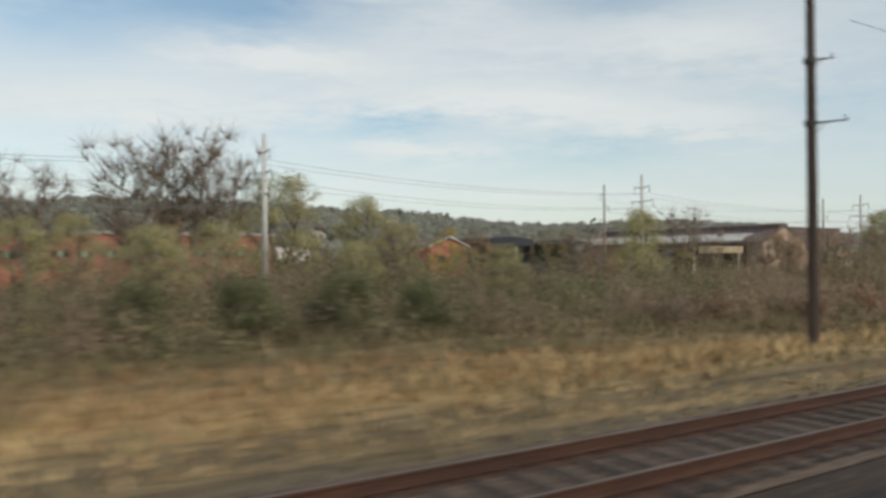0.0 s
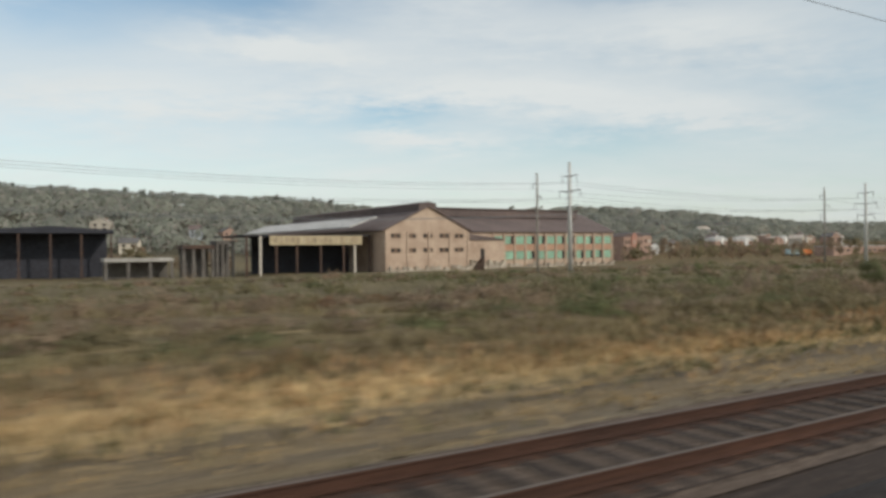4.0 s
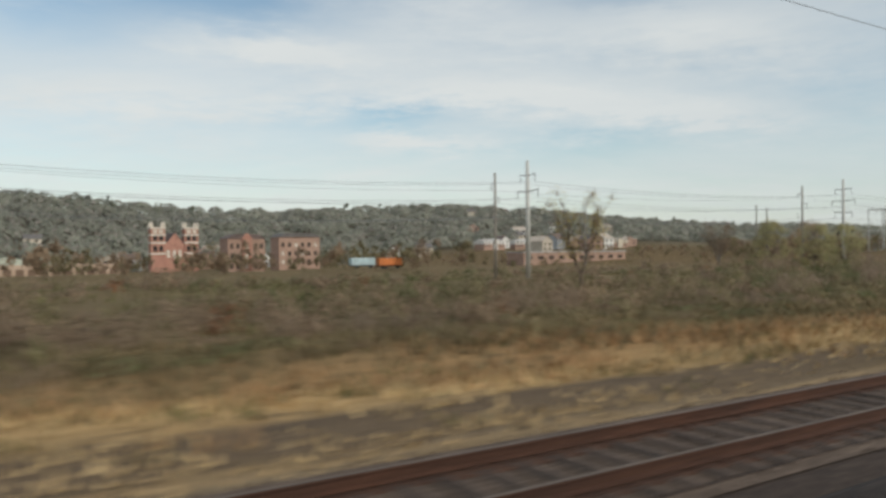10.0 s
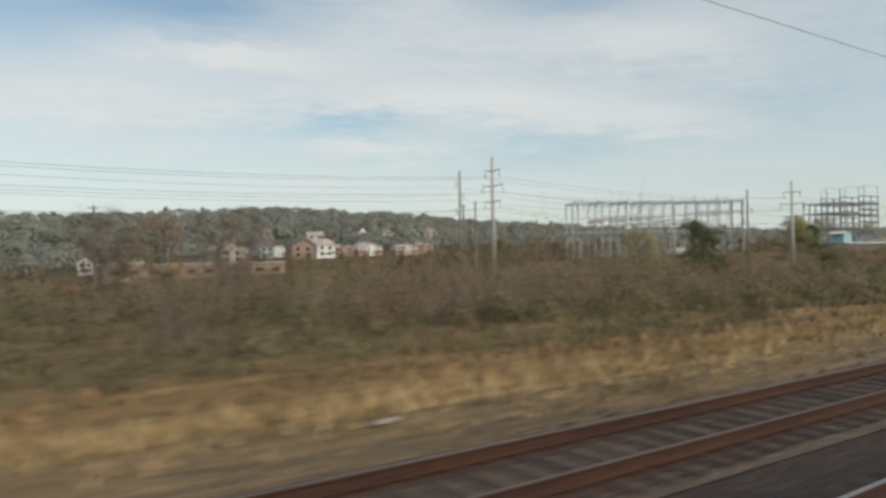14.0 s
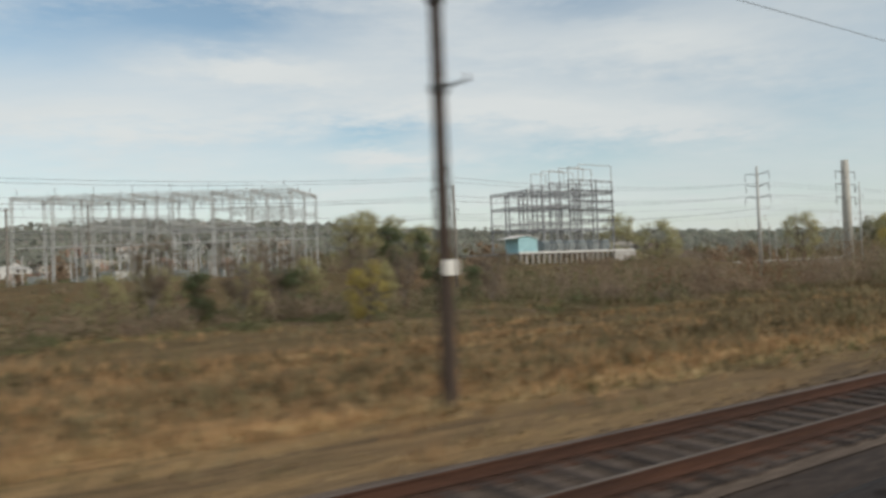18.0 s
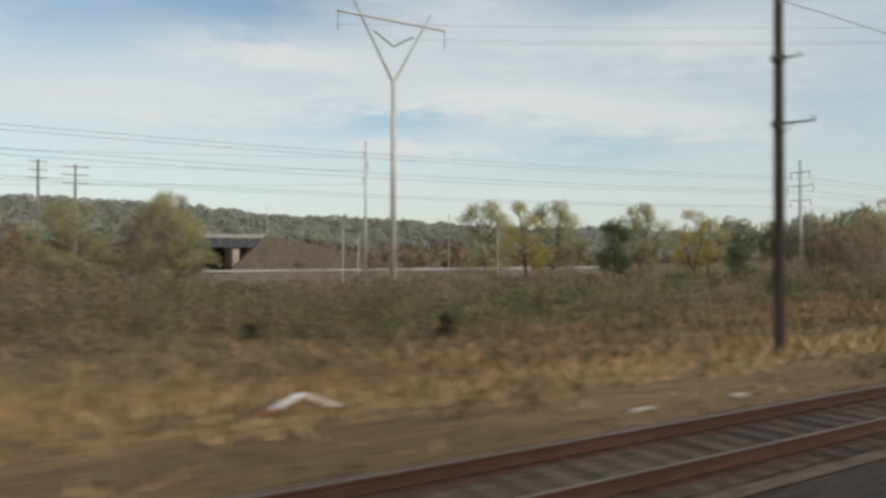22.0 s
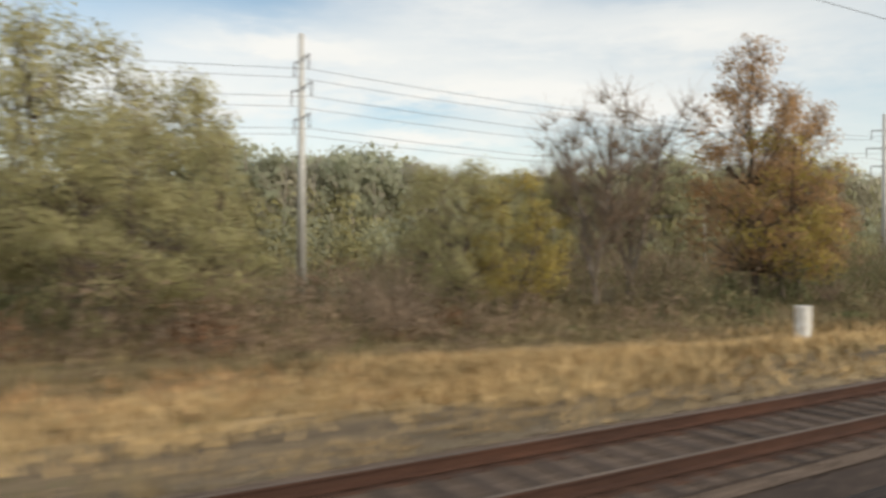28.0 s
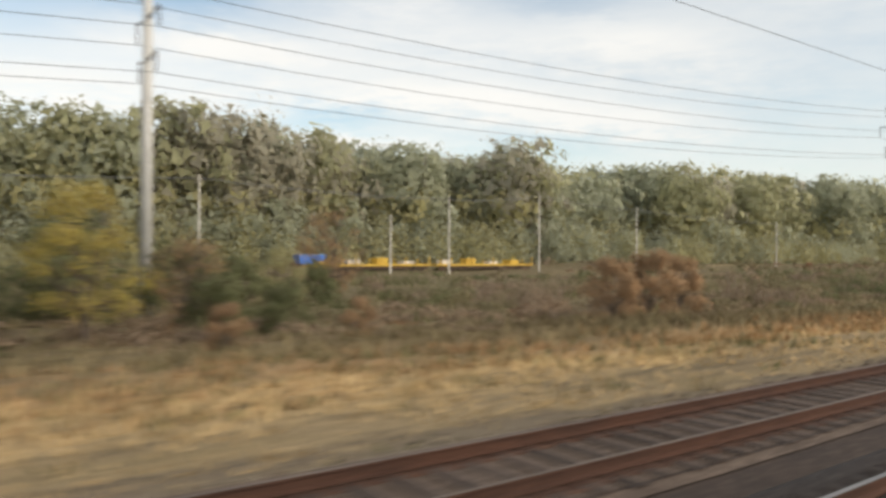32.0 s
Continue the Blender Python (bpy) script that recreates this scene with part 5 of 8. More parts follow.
stone_m = surf("pale rubble stone", (0.52, 0.46, 0.38), (0.30, 0.25, 0.20), 0.7, 0.9, bump=0.8, fine=6)
green_glass = surf("faded green window panels", (0.30, 0.52, 0.38), (0.22, 0.40, 0.30), 1.2, 0.5, bump=0.1, objrand=0.18)
dark_glass = surf("dark broken window", (0.035, 0.03, 0.03), None, 1.0, 0.4, bump=0)
frame_m = surf("weathered window frame", (0.28, 0.19, 0.13), None, 1.0, 0.8, bump=0.1)
white_m = surf("white painted siding", (0.74, 0.73, 0.70), (0.62, 0.61, 0.59), 0.3, 0.7, bump=0.1)
cream_m = surf("cream stone trim", (0.66, 0.60, 0.52), (0.52, 0.47, 0.41), 0.5, 0.8, bump=0.2)
concrete = surf("weathered concrete", (0.42, 0.40, 0.37), (0.30, 0.285, 0.26), 0.4, 0.9, bump=0.4)
rusty_steel = surf("rusted structural steel", (0.12, 0.075, 0.055), (0.07, 0.05, 0.045), 0.5, 0.85, 0.2)
grey_steel = surf("galvanised lattice steel", (0.58, 0.58, 0.56), (0.46, 0.46, 0.45), 0.4, 0.6, 0.15, bump=0.05)


def window_mesh(w, h, panes, mt_frame=None):
    bm = bmesh.new()
    t = 0.09
    for x0, x1, z0, z1 in ((0, w, 0, t), (0, w, h - t, h), (0, t, t, h - t), (w - t, w, t, h - t)):
        box(bm, x0, x1, -0.06, 0.06, z0, z1)
    for i in range(1, panes):
        box(bm, w * i / panes - t / 2, w * i / panes + t / 2, -0.05, 0.05, t, h - t)
    return to_mesh("window_frame", bm, mt_frame or frame_m)


def pane_mesh(w, h, mt):
    bm = bmesh.new()
    box(bm, 0, w, -0.02, 0.02, 0, h)
    return to_mesh("pane", bm, mt)


def window(parent, x, y, z, w, h, panes, mats, rot=0.0):
    """A window in a wall that faces -y: frame with separate panes."""
    fr = shared("window", window_mesh(w, h, panes), parent, pose(x, y, z, 0, 0, rot))
    pw = w / panes
    for i in range(panes):
        mt = mats[i % len(mats)] if not callable(mats) else mats()
        shared("pane", pane_mesh(pw - 0.08, h - 0.16, mt), fr, pose(i * pw + 0.04, 0.0, 0.08))
    return fr


def gable_walls(bm, x0, x1, y0, y1, z0, eave, ridge, axis="y"):
    """Four walls with gables; axis is the way the ridge runs."""
    if axis == "y":
        prism(bm, [(x0, z0), (x1, z0), (x1, eave), ((x0 + x1) / 2, ridge), (x0, eave)], y0, y1)
    else:
        vs0 = len(bm.verts)
        prism(bm, [(y0, z0), (y1, z0), (y1, eave), ((y0 + y1) / 2, ridge), (y0, eave)], x0, x1)
        bm.verts.ensure_lookup_table()
        for v in bm.verts[vs0:]:
            v.co = Vector((v.co.y, v.co.x, v.co.z))


def gable_roof(bm, x0, x1, y0, y1, eave, ridge, over=0.4, th=0.22, axis="y"):
    a0, a1, b0, b1 = (x0, x1, y0, y1) if axis == "y" else (y0, y1, x0, x1)
    mid = (a0 + a1) / 2
    s = (ridge - eave) / (mid - a0)
    out = [(a0 - over, eave - s * over), (mid, ridge), (a1 + over, eave - s * over), (a1 + over, eave - s * over + th), (mid, ridge + th), (a0 - over, eave - s * over + th)]
    vs0 = len(bm.verts)
    prism(bm, out, b0 - over, b1 + over)
    if axis == "x":
        bm.verts.ensure_lookup_table()
        for v in bm.verts[vs0:]:
            v.co = Vector((v.co.y, v.co.x, v.co.z))


# the derelict works: a gabled wing towards the line and a long shed beside it
works = thing("factory_wing", pose(0, 0, 0), "derelict tan brick factory wing with boarded gable windows", "factory")
WZ = -4.2
bm = bmesh.new()
gable_walls(bm, 233.4, 258.0, 160.0, 250.0, WZ, 7.0, 12.9)
part("wall", bm, tan_brick, works, "peeling tan brick walls")
bm = bmesh.new()
gable_roof(bm, 233.4, 258.0, 160.2, 250.0, 7.05, 12.95, 0.7, 0.3)
part("roof", bm, slate, works, "dark brown roof")
bm = bmesh.new()
box(bm, 243.2, 248.2, 160.1, 249.0, 12.2, 13.6)
prism(bm, [(242.9, 13.6), (248.5, 13.6), (245.7, 14.3)], 159.9, 249.2)
part("roof_monitor", bm, slate, works)
bm = bmesh.new()
prism(bm, [(226.0, 7.6), (233.4, 10.2), (233.4, 10.5), (226.0, 7.9)], 164.0, 250.0)
part("side_roof", bm, pale_roof, works, "pale sheet-metal lean-to roof")
for zz in (5.0, 1.4):
    for xx in (235.0, 239.4, 244.2, 249.0, 253.6):
        window(works, xx, 159.97, zz, 2.7, 1.15, 3, [dark_glass, surf("boarded window", (0.22, 0.15, 0.11)), dark_glass])
for xx in (233.4, 239.4, 245.6, 251.8, 257.4):
    bm = bmesh.new()
    box(bm, xx, xx + 0.6, 159.75, 160.05, WZ, 6.6)
    part("pilaster", bm, tan_brick, works)
bm = bmesh.new()
for i in range(46):
    xx = 233.2 + i * 0.55
    zt = -2.4 + random.uniform(-0.7, 0.6)
    box(bm, xx, xx + 0.5, 159.2 + random.uniform(-0.2, 0.1), 159.8, WZ, zt)
part("stone_plinth", bm, stone_m, works, "broken pale stone plinth")

shed = thing("factory_shed", pose(0, 0, 0), "long derelict brick shed with faded green window panels", "factory")
bm = bmesh.new()
gable_walls(bm, 258.2, 316.5, 167.0, 196.0, WZ, 6.9, 12.6, "x")
part("wall", bm, tan_brick, shed, "stained tan brick walls")
bm = bmesh.new()
gable_roof(bm, 258.2, 316.5, 167.0, 196.0, 6.95, 12.65, 0.6, 0.3, "x")
part("roof", bm, slate, shed, "dark brown roof")
bm = bmesh.new()
box(bm, 258.3, 310.5, 176.5, 186.5, 11.4, 13.6)
box(bm, 257.9, 311.0, 176.0, 187.0, 13.6, 13.9)
part("roof_monitor", bm, slate, shed, "raised dark roof lantern")
bm = bmesh.new()
box(bm, 270.0, 316.4, 166.85, 166.98, 1.7, 3.2)
part("spandrel", bm, surf("stained brick band", (0.47, 0.29, 0.2), (0.38, 0.22, 0.15), 0.25, 0.9, bump=0.4, fine=14), shed, "rust-stained brick band")
for row, zz in enumerate((3.3, -1.0)):
    for i in range(12):
        xx = 271.2 + i * 3.78
        mats = [green_glass, green_glass, dark_glass if random.random() < 0.45 else green_glass]
        window(shed, xx, 166.96, zz, 2.9, 2.4, 3, mats)
for i in range(13):
    bm = bmesh.new()
    xx = 270.4 + i * 3.78
    box(bm, xx, xx + 0.55, 166.65, 166.97, WZ, 6.7)
    part("pilaster", bm, tan_brick, shed)
bm = bmesh.new()
for i in range(90):
    xx = 258.2 + i * 0.64
    box(bm, xx, xx + 0.6, 165.8 + random.uniform(-0.4, 0.2), 166.6, WZ, -2.3 + random.uniform(-0.9, 0.5))
part("stone_plinth", bm, stone_m, shed, "broken pale stone plinth")

annex = thing("factory_annex", pose(0, 0, 0), "low ruined annex with outside stair between the factory halls", "factory")
bm = bmesh.new()
box(bm, 258.2, 269.6, 160.5, 166.5, WZ, 4.4)
part("wall", bm, tan_brick, annex)
bm = bmesh.new()
prism(bm, [(258.0, 4.45), (269.8, 4.45), (269.8, 4.7), (258.0, 6.1)], 160.2, 166.6)
part("roof", bm, slate, annex)
bm = bmesh.new()
box(bm, 262.0, 263.3, 160.42, 160.5, -0.4, 2.2)
part("doorway", bm, dark_glass, annex, "dark open doorway")
bm = bmesh.new()
for i in range(14):
    box(bm, 257.6 + i * 0.32, 258.0 + i * 0.32, 158.8, 160.3, WZ, WZ + 0.27 * (i + 1))
part("stair", bm, rusty_steel, annex, "rusty outside stair")
bm = bmesh.new()
for i in range(26):
    xx = 258.5 + i * 0.45
    box(bm, xx, xx + 0.42, 159.6 + random.uniform(-0.3, 0.2), 160.45, WZ, -1.2 + random.uniform(-1.1, 0.6))
part("stone_plinth", bm, stone_m, annex)

# open loading shed beside the wing
dock = thing("loading_shed", pose(0, 0, 0), "open loading shed with lettered-out tan fascia on steel columns", "shed")
bm = bmesh.new()
box(bm, 200.0, 232.5, 166.0, 190.0, 5.6, 5.9)
part("roof", bm, dark_roof, dock)
bm = bmesh.new()
box(bm, 206.5, 230.0, 165.7, 165.95, 3.5, 5.7)
part("fascia", bm, surf("faded tan fascia", (0.50, 0.42, 0.28), (0.36, 0.29, 0.19), 0.5, 0.9), dock, "faded tan fascia board")
for i in range(16):
    bm = bmesh.new()
    xx = 207.6 + i * 1.38
    box(bm, xx, xx + 0.55, 165.62, 165.69, 4.0, 5.2)
    part("fascia_panel", bm, surf("washed-out panel", (0.40, 0.34, 0.25), (0.30, 0.22, 0.16), 1.0, 0.9, objrand=0.25), dock)
for xx in (201.0, 204.2, 208.0, 213.0, 219.0, 225.0, 228.0, 232.0):
    bm = bmesh.new()
    box(bm, xx, xx + 0.45, 166.0, 166.45, WZ, 5.6)
    part("column", bm, cream_m if xx in (204.2, 228.0) else rusty_steel, dock)
# near-black back wall: the open shed's inner shade is put into its colour
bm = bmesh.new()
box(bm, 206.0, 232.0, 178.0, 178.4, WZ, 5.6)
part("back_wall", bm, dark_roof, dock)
yard = thing("low_ruin", pose(0, 0, 0), "low broken concrete ruin with dark openings", "ruin")
stained = surf("soot-stained concrete", (0.17, 0.155, 0.14), (0.10, 0.09, 0.082), 0.6, 0.95, bump=0.5)
for x0, x1, z1, mt in ((172.0, 186.0, 0.9, concrete), (188.0, 195.0, 3.6, rusty_steel), (195.4, 199.6, 4.6, stained)):
    bm = bmesh.new()
    box(bm, x0, x1, 170.0, 176.0, z1 - 0.8, z1)
    part("slab", bm, mt, yard)
    for k in range(4):
        bm = bmesh.new()
        xx = x0 + (x1 - x0 - 0.6) * k / 3
        box(bm, xx, xx + 0.6, 170.2, 170.8, WZ, z1 - 0.8)
        part("pier", bm, stained, yard)
    bm = bmesh.new()
    box(bm, x0 + 0.3, x1 - 0.3, 174.6, 175.0, WZ, z1 - 0.8)
    part("back_wall", bm, stained, yard)

# brick works and dark sheds at the start
mill = thing("brick_mill", pose(0, 0, 0), "low red brick mill building with dark window band", "factory")
bm = bmesh.new()
box(bm, -40.0, 52.0, 150.0, 172.0, WZ, 7.3)
part("wall", bm, red_brick, mill)
bm = bmesh.new()
box(bm, -40.4, 52.4, 149.7, 172.4, 7.3, 7.8)
part("roof", bm, pale_roof, mill)
for i in range(22):
    window(mill, -38.5 + i * 4.1, 149.97, 2.9, 3.0, 1.3, 3, [dark_glass, green_glass, dark_glass])
for i, xx in enumerate((12.0, 33.0, 46.0)):
    bm = bmesh.new()
    tube(bm, (xx, 156, 7.7), (xx, 156, 9.0), 0.5, 0.4, 10)
    part("roof_vent", bm, white_m, mill)
mill2 = thing("brick_workshop", pose(0, 0, 0), "small red brick workshop with white gable trim", "workshop")
bm = bmesh.new()
gable_walls(bm, 102.5, 114.5, 170.0, 186.0, WZ, 5.6, 8.0)
part("wall", bm, red_brick, mill2)
bm = bmesh.new()
gable_roof(bm, 102.5, 114.5, 170.0, 186.0, 5.65, 8.05, 0.5, 0.25)
part("roof", bm, slate, mill2)
bm = bmesh.new()
for a, b in (((102.0, 5.5), (108.5, 8.2)), ((108.5, 8.2), (115.0, 5.5))):
    tube(bm, (a[0], 169.4, a[1]), (b[0], 169.4, b[1]), 0.22, 0.22, 6)
part("gable_trim", bm, white_m, mill2, "white painted gable trim")
window(mill2, 105.0, 169.97, 1.0, 2.6, 2.0, 2, [dark_glass])
window(mill2, 110.0, 169.97, 1.0, 2.6, 2.0, 2, [dark_glass])
for x0, x1, y0, z0, z1 in ((118.0, 134.0, 165.0, 5.6, 8.4), (126.0, 146.0, 190.0, 5.2, 9.0), (150.0, 176.0, 185.0, 6.6, 8.2)):
    ds = thing("steel_shed", pose(0, 0, 0), "open-sided blackened steel shed with dark roof", "shed", "dark sheds")
    bm = bmesh.new()
    prism(bm, [(x0, z0), (x1, z0), (x1, z1 - 0.8), ((x0 + x1) / 2, z1), (x0, z1 - 0.8)], y0, y0 + 26)
    part("roof", bm, dark_roof, ds)
    for k in range(5):
        bm = bmesh.new()
        xx = x0 + 0.4 + (x1 - x0 - 1.2) * k / 4
        box(bm, xx, xx + 0.4, y0 + 0.3, y0 + 0.7, WZ - 0.5, z0)
        part("column", bm, rusty_steel, ds)
    # wall in near-black, so its colour supplies the shade behind the columns
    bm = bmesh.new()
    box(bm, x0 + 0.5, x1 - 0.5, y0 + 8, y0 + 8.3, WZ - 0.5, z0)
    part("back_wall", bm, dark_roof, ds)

# ---------------------------------------------------------------- the town
church = thing("church", pose(448.6, 358, 0), "twin-towered red brick church with pale stone bands", "church")
CZ = -8.0
for xx in (0.0, 15.0):
    bm = bmesh.new()
    box(bm, xx, xx + 6.2, 0, 6.2, CZ, 14.0)
    tw = part("tower", bm, surf("church red brick", (0.46, 0.245, 0.19), (0.38, 0.20, 0.155), 0.3, 0.9), church)
    for zz in (1.6, 6.6, 10.2, 13.4):
        bm = bmesh.new()
        box(bm, xx - 0.25, xx + 6.45, -0.25, 6.45, zz, zz + 0.85)
        part("stone_band", bm, cream_m, tw)
    for zz in (3.0, 8.0, 11.4):
        for k in (0.9, 3.5):
            bm = bmesh.new()
            box(bm, xx + k, xx + k + 1.8, -0.1, 0.02, zz, zz + (2.6 if zz < 10 else 1.7))
            part("louvre", bm, dark_glass if zz < 10 else cream_m, tw)
    for cx in (0.0, 5.4):
        for cy in (0.0, 5.4):
            bm = bmesh.new()
            box(bm, xx + cx, xx + cx + 0.9, cy, cy + 0.9, 14.2, 16.0)
            tube(bm, (xx + cx + 0.45, cy + 0.45, 16.0), (xx + cx + 0.45, cy + 0.45, 17.0), 0.5, 0.05, 6)
            part("pinnacle", bm, cream_m, tw)
bm = bmesh.new()
gable_walls(bm, 5.2, 16.2, 0.6, 34.0, CZ, 5.0, 11.5)
part("nave", bm, surf("church red brick", (0.46, 0.245, 0.19)), church)
bm = bmesh.new()
gable_roof(bm, 5.2, 16.2, 0.8, 34.0, 5.1, 11.6, 0.4, 0.3)
part("roof", bm, slate, church)
for k in (7.0, 9.6, 12.2):
    bm = bmesh.new()
    box(bm, k, k + 1.4, 0.45, 0.58, 0.0, 3.6)
    part("window", bm, cream_m, church)

block = thing("brick_school", pose(471.0, 313, 0) @ Matrix.Diagonal((0.8, 0.8, 0.95, 1)), "square brown-red brick building with pale centre gable", "building")
bm = bmesh.new()
box(bm, 0, 20, 0, 16, -8.4, 8.6)
part("wall", bm, town_brick, block)
bm = bmesh.new()
prism(bm, [(-0.5, 8.6), (20.5, 8.6), (16, 10.6), (4, 10.6)], -0.5, 16.5)
part("roof", bm, slate, block)
bm = bmesh.new()
box(bm, 7.5, 12.5, -0.8, 0, -8.4, 8.9)
prism(bm, [(7.2, 8.9), (12.8, 8.9), (10, 11.2)], -0.9, 0.2)
part("centre_bay", bm, surf("church red brick", (0.46, 0.245, 0.19)), block)
for zz in (-5.0, -0.5, 4.0):
    for xx in (1.2, 4.4, 9.0, 14.2, 17.2):
        window(block, xx, -0.85 if xx == 9.0 else -0.03, zz, 1.7, 2.4, 2, [cream_m if xx == 9.0 else dark_glass])

wh = thing("tan_warehouse", pose(0, 0, 0), "long low tan warehouse with pale roof boxes", "warehouse")
bm = bmesh.new()
box(bm, 384.0, 431.0, 330.0, 345.0, -9.0, -1.9)
part("wall", bm, tan_brick, wh)
for k in range(11):
    bm = bmesh.new()
    box(bm, 385.2 + k * 4.2, 388.0 + k * 4.2, 329.9, 330.02, -6.5, -3.6)
    part("door", bm, surf("boarded window", (0.22, 0.15, 0.11)), wh)
for x0, x1 in ((386, 396), (398, 408)):
    bm = bmesh.new()
    prism(bm, [(x0, -1.9), (x1, -1.9), (x1, 0.4), (x0 + (x1 - x0) / 2, 1.2), (x0, 0.4)], 334, 344)
    part("roof_light", bm, surf("pale green sheet", (0.46, 0.50, 0.42), (0.36, 0.40, 0.34), 0.4, 0.7), wh)
for i, (x0, x1, z1) in enumerate(((322, 338, 1.0), (340, 352, 1.6), (354, 366, 0.8), (368, 381, 1.4))):
    b = thing("white_works", pose(0, 0, 0), "low white sheet-metal works building with dark openings", "warehouse", "white works")
    bm = bmesh.new()
    gable_walls(bm, x0, x1, 332.0, 350.0, -9.0, z1 - 2.2, z1)
    part("wall", bm, white_m, b)
    bm = bmesh.new()
    gable_roof(bm, x0, x1, 332.1, 350.0, z1 - 2.15, z1 + 0.05, 0.3, 0.2)
    part("roof", bm, pale_roof, b)
    for k in range(3):
        bm = bmesh.new()
        box(bm, x0 + 1.2 + k * 3.6, x0 + 3.6 + k * 3.6, 331.9, 332.02, -8.0, -4.4)
        part("opening", bm, dark_glass, b)

HOUSE_WALLS = [white_m, surf("cream siding", (0.62, 0.56, 0.46), (0.52, 0.46, 0.38), 0.3, 0.8), surf("grey-tan siding", (0.50, 0.45, 0.38), (0.42, 0.37, 0.31), 0.3, 0.8), surf("pale blue-grey siding", (0.44, 0.47, 0.50), None, 0.3, 0.8), surf("rosy brick", (0.42, 0.285, 0.225), (0.34, 0.23, 0.185), 0.3, 0.9)]
HOUSE_ROOFS = [surf("grey shingle roof", (0.16, 0.15, 0.15), (0.11, 0.105, 0.10), 0.4, 0.9), slate, surf("sunlit pale shingle roof", (0.46, 0.40, 0.34), (0.36, 0.31, 0.27), 0.4, 0.9)]
HOUSE_WORDS = ["white", "cream", "grey-tan", "grey-blue", "rosy brick"]


def house_kind(i, w, d, e, r, wall, roof, word):
    h = thing("house", pose(0, 0, -600), f"small {word} gabled house on the hillside", "house", "houses")
    bm = bmesh.new()
    gable_walls(bm, -w / 2, w / 2, -d / 2, d / 2, -2.5, e, r, "x" if i % 2 else "y")
    part("wall", bm, wall, h)
    bm = bmesh.new()
    gable_roof(bm, -w / 2, w / 2, -d / 2, d / 2, e + 0.02, r + 0.02, 0.35, 0.2, "x" if i % 2 else "y")
    part("roof", bm, roof, h)
    bm = bmesh.new()
    box(bm, w * 0.2, w * 0.2 + 0.7, -0.35, 0.35, e, r + 1.1)
    part("chimney", bm, town_brick, h)
    for k in range(2):
        for xx in (-w * 0.32, w * 0.12):
            bm = bmesh.new()
            box(bm, xx, xx + w * 0.17, -d / 2 - 0.05, -d / 2 + 0.02, 0.9 + k * 2.6, 2.3 + k * 2.6)
            part("window", bm, dark_glass, h)
    return h


houses = [house_kind(i, 8 + (i % 3) * 2.2, 9.0, 5.6, 8.4, HOUSE_WALLS[i % 5], HOUSE_ROOFS[(i * 2 + 1) % 3], HOUSE_WORDS[i % 5]) for i in range(6)]
hr = random.Random(4)
spots = [(475, 380), (530, 400), (512, 340)]
for x0, x1, y0, y1, c in ((600, 640, 410, 430, 2), (640, 690, 300, 330, 4), (700, 780, 430, 470, 2), (480, 560, 430, 520, 8), (720, 900, 480, 540, 5), (60, 250, 440, 455, 5), (200, 440, 500, 560, 6), (420, 560, 410, 440, 5), (820, 900, 560, 680, 3)):
    for k in range(c):
        spots.append((x0 + (x1 - x0) * (k + hr.random() * 0.8) / c, hr.uniform(y0, y1)))
for k, (hx, hy) in enumerate(spots[3:]):
    m = pose(hx, hy, float(ground_z(hx, hy)) + 0.3, 0, 0, hr.uniform(-25, 25))
    if k < 6:
        houses[k].matrix_basis = m
    else:
        copy_thing(houses[k % 6], m)

villa = copy_thing(houses[0], pose(499, 516, float(ground_z(499, 516)) + 0.3, 0, 0, -12) @ Matrix.Diagonal((1.5, 1.2, 1.25, 1)))
tagged(villa, "large white gabled house high on the hillside", "house")
spots.append((499, 516))


def canopy(name, label, mt, seed, n, x0, x1, y0, y1, cell, size):
    """Closed woods on a slope: a leaf for every patch of overlapping crowns, each crown a dome of its own height, with clearings round the houses."""
    rg = np.random.default_rng(seed)
    x, y = rg.uniform(x0, x1, n), rg.uniform(y0, y1, n)
    best = np.full(n, -1.0)
    out = np.zeros((n, 3))
    for di in (-1, 0, 1):
        for dj in (-1, 0, 1):
            gi, gj = np.floor(x / cell) + di, np.floor(y / cell) + dj
            hsh = lambda k: np.modf(np.abs(np.sin(gi * 12.9898 + gj * 78.233 + k * 37.719) * 43758.5453))[0]
            cx, cy = (gi + 0.5 + (hsh(1) - 0.5) * 0.8) * cell, (gj + 0.5 + (hsh(2) - 0.5) * 0.8) * cell
            r = cell * (0.55 + 0.35 * hsh(3))
            hh = 4.0 + 9.5 * hsh(4) ** 2
            d = np.hypot(x - cx, y - cy) / r
            z = np.where(d < 1, hh - r * 0.9 * (1 - np.sqrt(np.clip(1 - d * d, 0, 1))), -1)
            new_best = z > best
            best = np.where(new_best, z, best)
            o = np.stack([(x - cx) / r, (y - cy) / r, np.sqrt(np.clip(1 - d * d, 0.02, 1))], 1)
            out = np.where(new_best[:, None], o, out)
    keep = best > 0
    for hx, hy in spots:
        keep &= ~((np.abs(x - hx + (hy - y) * hx * 0.0004) < 8.5) & (y > hy - 26) & (y < hy + 6))
    x, y, best, out = x[keep], y[keep], best[keep], out[keep]
    c = np.stack([x, y, ground_z(x, y) + best + rg.normal(size=len(x)) * 0.35], 1)
    tagged(new(name, leaf_mesh(name, leaf_tris(rg, c, np.full(len(c), size), out + (0, -0.25, 0.1), 0.35), mt)), label, "woodland", kind="stuff")


